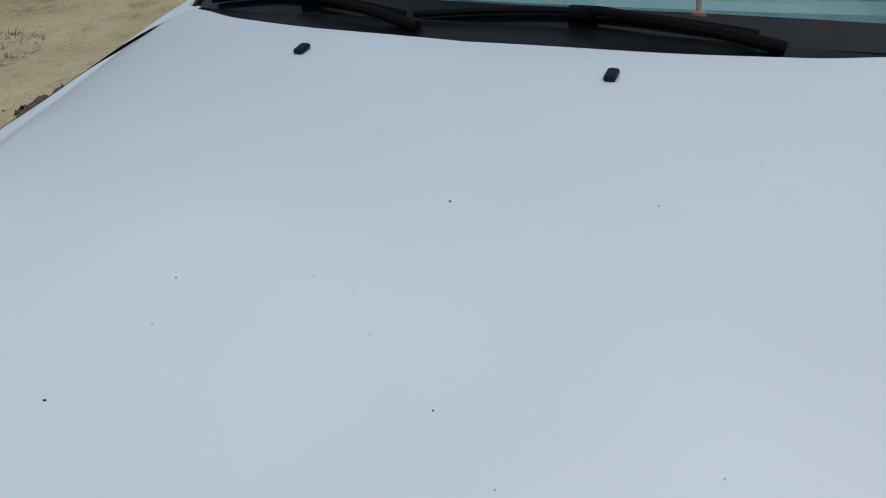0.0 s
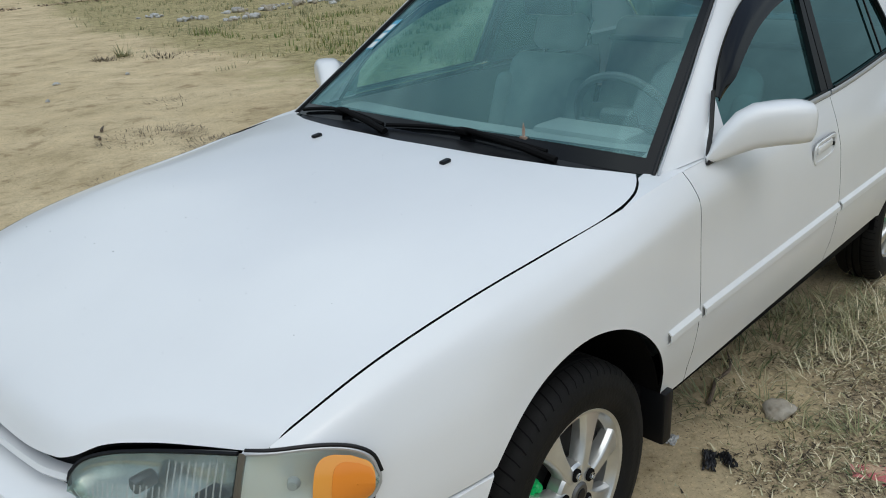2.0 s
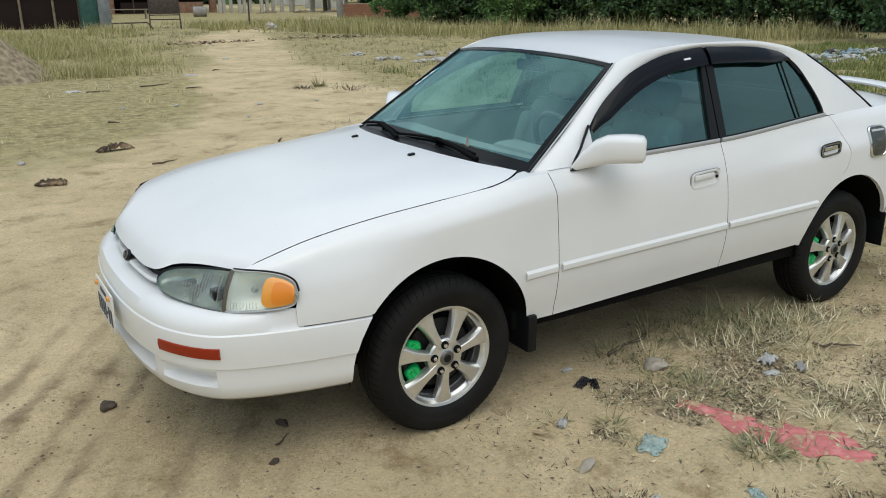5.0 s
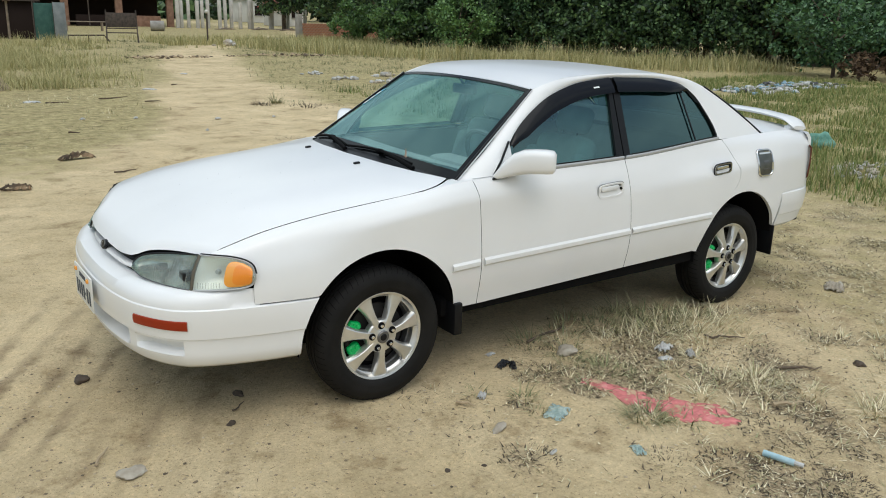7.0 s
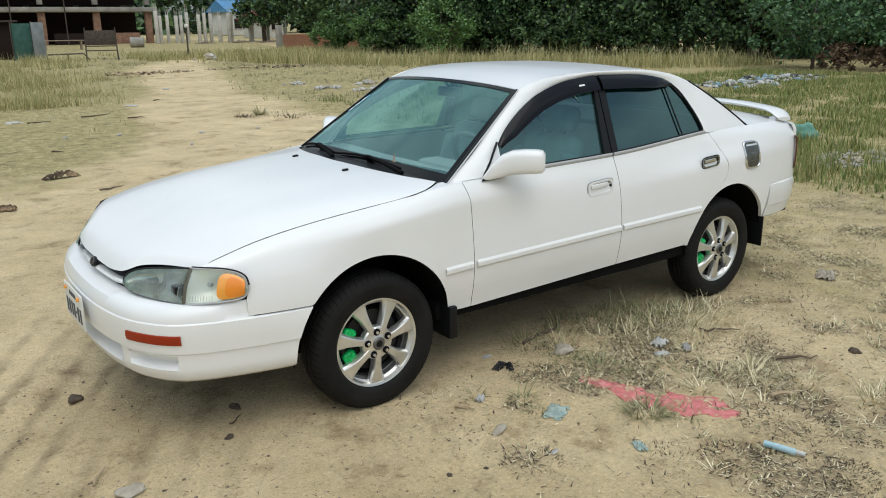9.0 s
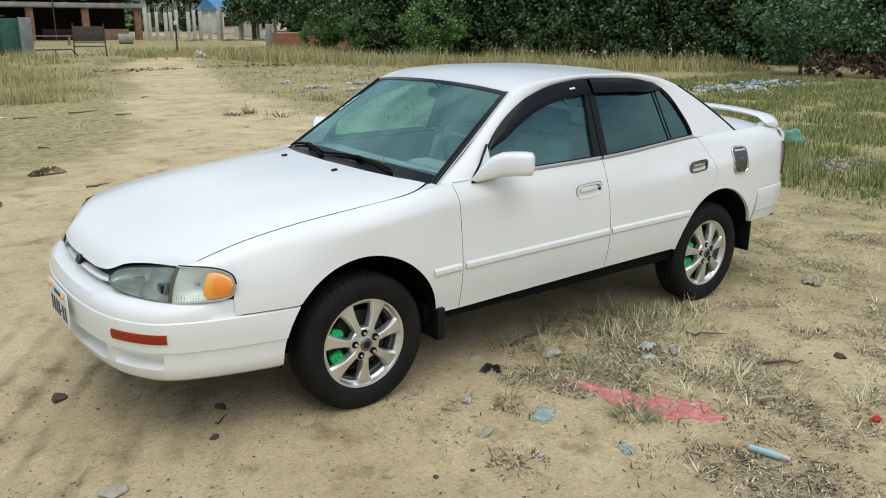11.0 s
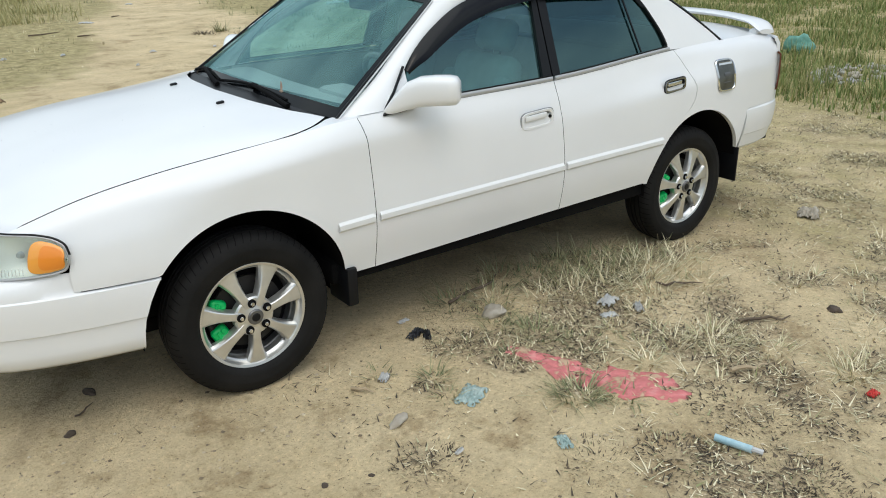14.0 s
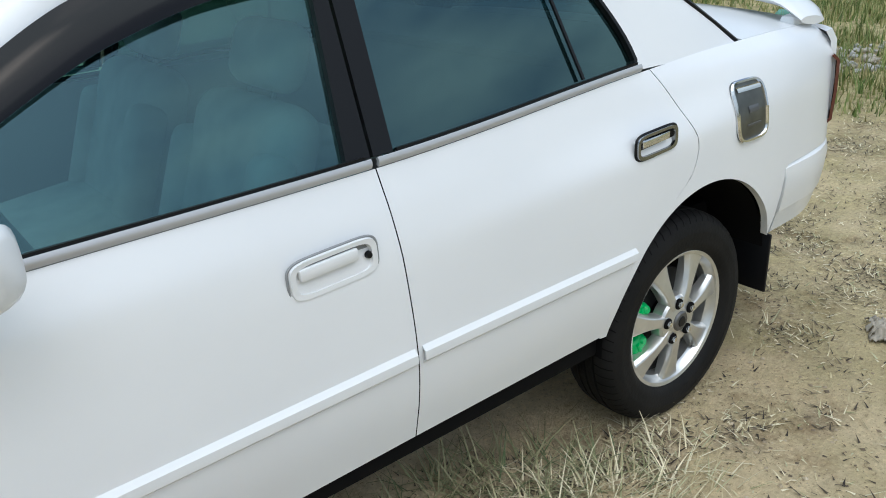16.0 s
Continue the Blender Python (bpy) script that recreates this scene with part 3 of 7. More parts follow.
mould_lo = lin([(0.37, 0.577), (0.55, 0.583), (1.6, 0.603), (2.35, 0.613)])
mould_hi = lambda x: mould_lo(x) + 0.042
belt = lambda x: top_z(x) - 0.004
for d in doors:
    s, front = side_of(d), d.name.startswith("front")
    x0, x1 = (0.572, 1.612) if front else (1.632, 2.335)
    part("side_moulding", flange(side_strip(x0, x1, mould_lo, mould_hi, s, 0.012), 0.004, CORE), TRIMW, d, "white rubbing strip")
    b0, b1 = (0.72, 1.588) if front else (1.604, 2.45)
    part("belt_moulding", flange(grid(30, 3, lambda u, v: (lambda x: (x, s * (top_y(x) + 0.007 - 0.006 * abs(2 * v - 1)), top_z(x) + 0.002 + 0.020 * v))(b0 + (b1 - b0) * u)), 0.008, CORE), TRIMC, d, "bright metal strip below the glass")
    part("glass_seal", flange(grid(30, 1, lambda u, v: (lambda x: (x, s * (top_y(x) - 0.003), top_z(x) + 0.021 + 0.006 * v))(b0 + 0.05 + (b1 - b0 - 0.06) * u)), 0.006, CORE), BLACK, d)
    # handle: a bezel round a recess, with a flap over its upper half
    hx, hz = (1.452, 0.877) if front else (2.418, 0.917)
    m = Matrix.Translation((hx, s * (side_y(hx, hz) + (0 if front else 0.007)), hz)) @ pose(0, 0, 0, 90 if s < 0 else -90, 0, 0) @ pose(0, 0, 0, 0, 0, 3 * -s)
    hs = 1.0 if front else 0.84
    ring = [(0.098 * hs * math.copysign(abs(math.cos(a)) ** 0.35, math.cos(a)), 0.041 * hs * math.copysign(abs(math.sin(a)) ** 0.5, math.sin(a))) for a in np.linspace(0, 2 * math.pi, 40, endpoint=False)]
    mat = PAINT if front else CHROMED
    bm = bmesh.new()
    R0 = [bm.verts.new((x, y, 0.001)) for x, y in ring]
    R1 = [bm.verts.new((x * 0.98, y * 0.95, 0.009)) for x, y in ring]
    R2 = [bm.verts.new((x * 0.86, y * 0.72, 0.008)) for x, y in ring]
    R3 = [bm.verts.new((x * 0.82, y * 0.62, -0.018)) for x, y in ring]
    for a, b in ((R0, R1), (R1, R2), (R2, R3)):
        for i in range(40):
            j = (i + 1) % 40
            bm.faces.new((a[i], a[j], b[j], b[i]))
    bm.transform(m)
    outward(bm, CORE)
    hb = part("door_handle", bm, mat, d, "white recessed door handle" if front else "chrome-capped door handle")
    # on front doors the floor's grey paints the shade in the cavity
    floor_ = slab([(x * 0.9, y * 0.8) for x, y in ring], 0.003, m @ Matrix.Translation((0, 0, -0.004)))
    part("recess", floor_, RECESS_SHADE if front else BLACK, hb)
    # thin tube added round the bezel as its shadow line
    edge = tube([m @ Vector((x * 1.02, y * 1.02, 0.002)) for x, y in ring + ring[:1]], 0.0028, 6)
    part("gasket", edge, RECESS_SHADE if front else BLACK, hb)
    sg = -1 if s > 0 else 1
    flap = box(-0.012 * hs, sg * 0.013 * hs, 0.006, 0.130 * hs, 0.026 * hs, 0.012, 0.005)
    flap.transform(m)
    part("pull", flap, PAINT if front else CHROME, hb)
    if front:
        lock = lathe([(0.0, 0.008), (0.006, 0.008), (0.0075, 0.004), (0.008, 0)], 16)
        lock.transform(m @ Matrix.Translation((0.078, 0, 0.001)) @ pose(0, 0, 0, 90, 0, 0))
        part("key_lock", lock, BLACK, hb)
    # window glass, frame posts and the smoked rain visor over the window
    if front:
        pane = grid(24, 10, lambda u, v: (lambda x: (lambda z: (x, s * (win_y(x, z) - 0.012), z))(1.02 + (min(top_in(x), 1.46) - 1.02) * v))(0.72 + 0.87 * u))
    else:
        pane = grid(24, 10, lambda u, v: (lambda x: (lambda z: (x, s * (win_y(x, z) - 0.012), z))(1.03 + (min(top_in(x), 1.46) - 1.03) * v))(1.63 + 0.84 * u))
    p = part("window_glass", facing(pane), SIDEG if front else DARKG, d, "tinted side window")
    p.visible_shadow = False
    post = lambda xa, xb, z0=1.05, deep=0.02: flange(grid(2, 10, lambda u, v: (lambda z: (lambda x: (x, s * (win_y(x, z) + 0.004), z))((xa(z) * (1 - u) + xb(z) * u)))(z0 + (1.462 - z0) * v)), deep, CORE)
    if front:
        part("frame_post", post(lin([(1.03, 1.535), (1.45, 1.583)]), lin([(1.03, 1.592), (1.45, 1.609)])), BLACK, d)
        vis = path3([(0.80, win_y(0.8, 1.155), 1.155)] + [(x, win_y(x, z), z) for x, z in frame_in[2:6]] + [(1.60, win_y(1.60, 1.462), 1.462)], 40)
        drop = spline([(0, 0.02), (0.15, 0.058), (0.5, 0.076), (1, 0.074)])
    else:
        part("frame_post", post(lin([(1.03, 1.600), (1.45, 1.617)]), lin([(1.03, 1.648), (1.45, 1.668)])), BLACK, d)
        part("quarter_bar", post(lin([(1.03, 2.246), (1.45, 2.163)]), lin([(1.03, 2.254), (1.45, 2.171)]), 1.095, 0.006), BLACK, d)
        vis = path3([(1.63, win_y(1.63, 1.462), 1.462)] + [(x, win_y(x, z), z) for x, z in frame_in[7:9]] + [(2.25, win_y(2.25, 1.385), 1.385)], 30)
        drop = spline([(0, 0.072), (0.6, 0.068), (0.9, 0.04), (1, 0.012)])
    n = len(vis)
    lowv = []
    for i, q in enumerate(vis):
        a, b = Vector(vis[max(i - 1, 0)]), Vector(vis[min(i + 1, n - 1)])
        t = (b - a).normalized()
        nrm = Vector((t.z, 0, -t.x))
        w = drop(i / (n - 1))
        x, z = q[0] + nrm.x * w, q[2] + nrm.z * w
        lowv.append((x, win_y(x, z) + 0.03 * min(1, w / 0.06), z))
    visor = part("rain_visor", flange(strip([(q[0], q[1] + 0.008, q[2] + 0.004) for q in vis], lowv, s, 4, 0.006), 0.004, CORE), VISOR, d, "smoked black rain visor")
    if front:
        k0 = n - 8
        part("label", flange(grid(2, 1, lambda u, v: (lambda q, w: tuple((q[t] * (0.55 - 0.10 * v) + w[t] * (0.45 + 0.10 * v)) * ((s if t == 1 else 1)) + (s * 0.012 if t == 1 else 0.004 if t == 2 else 0) for t in range(3)))(vis[k0 + round(u * 2)], lowv[k0 + round(u * 2)])), 0.001, CORE), STICKW, visor, "small pale label")

for s in (-1, 1):
    part("side_moulding", flange(side_strip(0.378, 0.545, mould_lo, mould_hi, s, 0.012, 10), 0.004, CORE), TRIMW, [o for o in car.children if o.name.startswith("front_wing") and side_of(o) == s][0], "white rubbing strip")

# mirrors
for s in (-1, 1):
    bm = bmesh.new()
    rows = []
    for x, y, z, a, b in [(0.655, 0.818, 1.014, 0.012, 0.010), (0.70, 0.835, 1.046, 0.030, 0.038), (0.745, 0.862, 1.076, 0.042, 0.056), (0.785, 0.892, 1.092, 0.050, 0.060), (0.83, 0.935, 1.097, 0.055, 0.060), (0.870, 0.974, 1.098, 0.056, 0.059), (0.891, 0.994, 1.097, 0.052, 0.055), (0.900, 1.003, 1.096, 0.036, 0.040)]:
        d = Vector((0.72, -0.70))
        x = x if s < 0 else 0.655 + (x - 0.655) * 0.66
        rows.append([bm.verts.new((x + d.x * a * math.copysign(abs(math.cos(k)) ** 0.6, math.cos(k)), s * (y + d.y * a * math.copysign(abs(math.cos(k)) ** 0.6, math.cos(k))), z + b * math.copysign(abs(math.sin(k)) ** 0.6, math.sin(k)))) for k in np.linspace(0, 2 * math.pi, 20, endpoint=False)])
    for r0, r1 in zip(rows, rows[1:]):
        for k in range(20):
            bm.faces.new((r0[k], r0[(k + 1) % 20], r1[(k + 1) % 20], r1[k]))
    bm.faces.new(rows[0])
    bm.faces.new(rows[-1])
    bmesh.ops.recalc_face_normals(bm, faces=bm.faces)
    sail = [(0.66, 1.017), (0.795, 1.024), (0.795, 1.165), (0.775, 1.135), (0.70, 1.075)]
    plate = bmesh.new()
    fr = [plate.verts.new((x, s * (win_y(x, z) + 0.010), z)) for x, z in sail]
    plate.faces.new(fr)
    mirror = part("door_mirror", join(bm, flange(plate, 0.02, CORE)), PAINT, car, "white door mirror housing", angle=50)
    part("gasket", tube([(x, s * (win_y(x, z) + 0.014), z) for x, z in [(0.80, 1.020), (0.72, 1.010), (0.645, 1.008), (0.662, 1.030), (0.72, 1.088), (0.79, 1.175)]], 0.0065, 6), BLACK, mirror)
    gl = lathe([(0.0, 0.0), (0.045, 0.001), (0.05, -0.004)], 20)
    gl.transform(pose(0.888 if s < 0 else 0.815, s * 0.930, 1.097, 0, 0, 0) @ pose(0, 0, 0, 0, 0, -60 * s))
    part("mirror_glass", gl, CHROME, mirror)

# fuel flap with a chrome cover
for s in (-1,):
    q = [o for o in car.children if o.name.startswith("rear_wing") and side_of(o) == s][0]
    rim = lambda k, lift: [(lambda x, z: (x, s * (side_y(x, z) + lift), z))(2.857 + 0.080 * k * math.copysign(abs(math.cos(a)) ** 0.4, math.cos(a)) - 0.07 * 0.084 * k * math.sin(a), 0.918 + 0.086 * k * math.copysign(abs(math.sin(a)) ** 0.4, math.sin(a))) for a in np.linspace(0, 2 * math.pi, 41)]
    face = grid(8, 40, lambda u, v: rim(max(u, 0.03), 0.008 - 0.005 * u ** 8)[round(v * 40)])
    cover = part("fuel_flap", flange(face, 0.004, CORE), FLAPM, q, "grey metal fuel flap cover with chrome rim")
    part("cover_rim", tube(rim(0.95, 0.006), 0.006, 6), CHROME, cover)
    part("cap_bar", side_strip(2.80, 2.915, lambda x: 0.968, lambda x: 0.990, s, 0.011, 6), CHROME, cover)
    part("badge", side_strip(2.835, 2.885, lambda x: 0.905, lambda x: 0.94, s, 0.010, 6), STEEL, cover)
    part("badge", side_strip(2.825, 2.895, lambda x: 0.872, lambda x: 0.886, s, 0.010, 6), STEEL, cover)

# ---------------------------------------------------------------- car: nose
lamp_top = [(-0.984, 0.384, 0.690), (-0.980, 0.378, 0.708), (-0.962, 0.382, 0.727), (-0.932, 0.415, 0.746), (-0.886, 0.496, 0.765), (-0.828, 0.608, 0.782), (-0.768, 0.712, 0.792), (-0.705, 0.760, 0.789), (-0.645, 0.800, 0.776), (-0.612, 0.828, 0.750), (-0.606, 0.838, 0.718)]
lamp_low = [(-0.984, 0.386, 0.686), (-0.983, 0.40, 0.676), (-0.978, 0.44, 0.667), (-0.955, 0.51, 0.661), (-0.922, 0.580, 0.656), (-0.880, 0.654, 0.653), (-0.832, 0.714, 0.651), (-0.745, 0.776, 0.655), (-0.665, 0.815, 0.661), (-0.622, 0.829, 0.672), (-0.607, 0.838, 0.700)]


def lens(top, low, s, n=30):
    """A lens between two stretches of the lamp's upper and lower outline, given as shares of their length."""
    def stretch(line, r0, r1):
        p = path3(line, 120)
        return [Vector(p[int(k)]).lerp(Vector(p[min(int(k) + 1, 120)]), k - int(k)) for k in np.linspace(120 * r0, 120 * r1, n + 1)]
    a, b = stretch(lamp_top, *top), stretch(lamp_low, *low)

    def f(u, v):
        k = round(u * n)
        r = a[k].lerp(b[k], v) + Vector((-0.6, 0.5, 0.1)) * 0.02 * 4 * v * (1 - v)
        return (r.x, s * r.y, r.z)
    return grid(n, 10, f), [(p[0], s * p[1], p[2]) for p in a], [(p[0], s * p[1], p[2]) for p in b]


for s in (-1, 1):
    bm, a, b = lens((0, 0.585), (0, 0.545), s)
    lamp = part("headlight", flange(bm, 0.02, (0, 0, 0.7)), LAMPG, car, "hazy ribbed glass headlight")

    def on_lens(u, v, lift=0.003, bulge=0.02):
        k = max(0.0, min(1.0, u)) * (len(a) - 1)
        i = min(int(k), len(a) - 2)
        p, q = [Vector(L[i]).lerp(Vector(L[i + 1]), k - i) for L in (a, b)]
        return p.lerp(q, v) + Vector((-0.6, 0.5 * s, 0.1)) * (bulge * 4 * v * (1 - v) + lift)

    def squircle(u0, v0, ru, rv, e=0.45, lift=0.003):
        ring = lambda r, t: (u0 + ru * r * math.copysign(abs(math.cos(t)) ** e, math.cos(t)), v0 + rv * r * math.copysign(abs(math.sin(t)) ** e, math.sin(t)))
        return grid(6, 32, lambda r, t: on_lens(*ring(max(r, 0.02), t * 2 * math.pi), lift))

    bowl = grid(32, 14, lambda u, v: on_lens(u, v, -0.006, 0.012 - 0.085 * math.sin(math.pi * u) ** 0.6))
    part("reflector_bowl", facing(bowl), BOWL, lamp, "dull silver reflector bowl")
    part("bulb", join(box(*on_lens(0.48, 0.50, -0.05), 0.05, 0.03, 0.03, 0.01), tube([on_lens(0.48, 0.5, -0.03), on_lens(0.48, 0.5, -0.012)], 0.010, 10)), STEEL, lamp, "grey bulb shield")
    part("bulb_shelf", box(*on_lens(0.90, 0.62, -0.035), 0.05, 0.06, 0.035, 0.006), BLACK, lamp)
    for k in range(15):
        u = 0.44 + 0.036 * k
        v0 = 0.10 + (0.30 if k < 6 else 0.0)
        part("rib", tube([on_lens(u, v0 + (0.9 - v0) * t, 0.0005) for t in np.linspace(0, 1, 6)], 0.0016, 5), RIB, lamp)
    for k in range(8):
        u = 0.20 + 0.03 * k
        part("rib", tube([on_lens(u, 0.42 + 0.3 * t, 0.0005) for t in np.linspace(0, 1, 4)], 0.0011, 5), RIB, lamp)
    part("lamp_seal", tube(a, 0.0045, 6), BLACK, lamp)
    part("lamp_seal", tube(b, 0.0025, 6), STEEL, lamp)
    bm, a, b = lens((0.60, 1), (0.56, 1), s)
    corner = part("corner_lamp", flange(bm, 0.02, (0, 0, 0.7)), LAMPG, car, "clear and amber corner lamp")
    bowl = grid(28, 12, lambda u, v: on_lens(u, v, -0.006, 0.012 - 0.05 * math.sin(math.pi * min(1, u * 1.15)) ** 0.8))
    part("reflector_bowl", facing(bowl), CLEARL, corner, "pale reflector bowl")
    part("bulb", tube([on_lens(0.34, 0.45, -0.035), on_lens(0.34, 0.45, -0.016)], [0.013, 0.009], 10), TRIMC, corner, "small clear bulb")
    part("divider", tube([a[0], Vector(a[0]).lerp(Vector(b[0]), 0.5) + Vector((-0.6, 0.5 * s, 0.1)) * 0.02, b[0]], 0.007, 6), DIVIDE, corner)
    part("turn_signal", flange(squircle(0.72, 0.50, 0.235, 0.43), 0.002, (0, 0, 0.7)), AMBER, corner, "amber indicator lens")
    part("turn_signal_bowl", flange(squircle(0.78, 0.50, 0.17, 0.35, 0.45, 0.006), 0.002, (0, 0, 0.7)), AMBERD, corner, "deeper amber rounded inner lens")
    for k in range(9):
        part("rib", tube([on_lens(0.10 + 0.04 * k, 0.76, 0.001), on_lens(0.10 + 0.04 * k, 0.93, 0.001)], 0.0015, 5), RIB, corner)
    part("lamp_trim", tube(a + b[::-1] + a[:1], 0.0045, 6), TRIMC, corner, "bright lamp frame")
    part("lamp_seal", tube([Vector(p) + Vector((0.004, 0.002 * s, 0.005)) for p in a], 0.004, 6), BLACK, corner)

# slim grille slot under the bonnet's front edge, with a body-coloured bar and a small oval badge
nose_line = path3([(-0.958, -0.385), (-1.0, -0.25), (-1.014, 0), (-1.0, 0.25), (-0.958, 0.385)], 30)
grille = part("grille", sweep(nose_line, [(0.03, 0.735), (0.05, 0.70), (0.05, 0.63)]), BLACK, car)
part("grille_bar", flange(sweep(nose_line, [(0.03, 0.689), (0.004, 0.687), (-0.003, 0.678), (0.004, 0.667), (0.03, 0.664)]), 0.004, (0, 0, 0.68)), PAINT, grille, "white grille bar")
badge = slab([(0.024 * math.cos(a), 0.036 * math.sin(a)) for a in np.linspace(0, 2 * math.pi, 28, endpoint=False)], 0.012, pose(-1.016, 0, 0.702, 0, -62, 0), 0.003)
part("badge", badge, BLACK, grille, "dark oval badge, plain")
oval = tube([(0.016 * math.cos(a), 0.027 * math.sin(a), 0) for a in np.linspace(0, 2 * math.pi, 25)], 0.0025, 6)
oval.transform(pose(-1.0205, 0, 0.7045, 0, -62, 0))
part("badge_ring", oval, STEEL, grille)

# reflectors and number plate on the bumper
for s in (-1, 1):
    seg = [p for p in bumper_line if 0.512 < abs(p[1]) < 0.757 and p[1] * s > 0 and p[0] < -0.8]
    part("bumper_reflector", flange(sweep(seg, [(0.004, 0.532), (-0.007, 0.529), (-0.009, 0.510), (-0.005, 0.490), (0.006, 0.486)]), 0.006, (0, 0, 0.5)), REDL, front_bumper, "dark amber-red bumper reflector")
number_plate = part("number_plate", box(-1.121, 0.0, 0.508, 0.008, 0.335, 0.165, 0.003, pose(0, 0, 0)), PLATE, front_bumper, "white plate with dark unreadable marks")
for y, w, z, h in [(-0.130, 0.036, 0.485, 0.078), (-0.084, 0.036, 0.485, 0.078), (-0.048, 0.018, 0.485, 0.014), (-0.012, 0.034, 0.485, 0.078), (0.032, 0.034, 0.485, 0.078), (0.078, 0.036, 0.485, 0.078), (0.124, 0.034, 0.485, 0.078), (0.0, 0.16, 0.560, 0.022)]:
    part("mark", box(-1.126, y, z, 0.002, w * 0.72, h * 0.9), INK, number_plate, smooth=False)
for y in (-0.12, 0.12):
    bolt = box(-1.129, y, 0.568, 0.014, 0.024, 0.02, 0.006)
    part("plate_cap", bolt, AMBER, number_plate, "orange plastic bolt cap")

# wipers, cowl
cowl = path3([(0.435, -0.70, 1.0), (0.378, -0.5, 1.012), (0.332, -0.2, 1.021), (0.324, 0, 1.022), (0.332, 0.2, 1.021), (0.378, 0.5, 1.012), (0.435, 0.70, 1.0)], 30)
part("cowl", grid(30, 4, lambda u, v: Vector(cowl[round(u * 30)]) + Vector((-0.065 + 0.173 * v, 0, 0.0 + 0.055 * v)) + Vector((0, 0, -0.012))), BLACK, car, "black plastic cowl below the windscreen")


def wiper(y0, y1, yp):
    on = lambda y, v, l: ws(0.5 + 0.5 * y / 0.75, v, l)
    blade = tube([on(y0 + (y1 - y0) * t, 0.02 + 0.035 * math.sin(math.pi * t) , 0.016) for t in np.linspace(0, 1, 14)], 0.007, 6)
    w = part("wiper", blade, MATT, car, "black wiper arm and blade")
    mid = y0 + (y1 - y0) * 0.52
    arm = tube([on(yp, -0.02, 0.022), on(yp * 0.7 + mid * 0.3, 0.0, 0.035), on(mid * 0.9 + yp * 0.1, 0.04, 0.036), on(mid, 0.05, 0.026)], [0.012, 0.011, 0.008, 0.006], 8)
    part("arm", arm, MATT, w)
    part("pivot", box(*on(mid, 0.05, 0.02), 0.03, 0.05, 0.018, 0.005), MATT, w)
    return w


wiper(0.14, -0.46, -0.50)
wiper(0.68, 0.16, 0.12)
leaf = join(box(0, 0, 0.008, 0.010, 0.026, 0.012, 0.004), tube([(0, 0, 0.006), (0.003, 0.002, 0.03), (0.004, 0.004, 0.052)], [0.004, 0.005, 0.0015], 6))
leaf.transform(pose(0.424, -0.37, 1.056))
tagged(part("dead_leaf", leaf, mottle(material("dry_leaf", (0.30, 0.14, 0.07), 0.9), [(0.22, 0.08, 0.04), (0.5, 0.42, 0.34)], 30)), "dry brown leaf stuck under a wiper", "leaf")

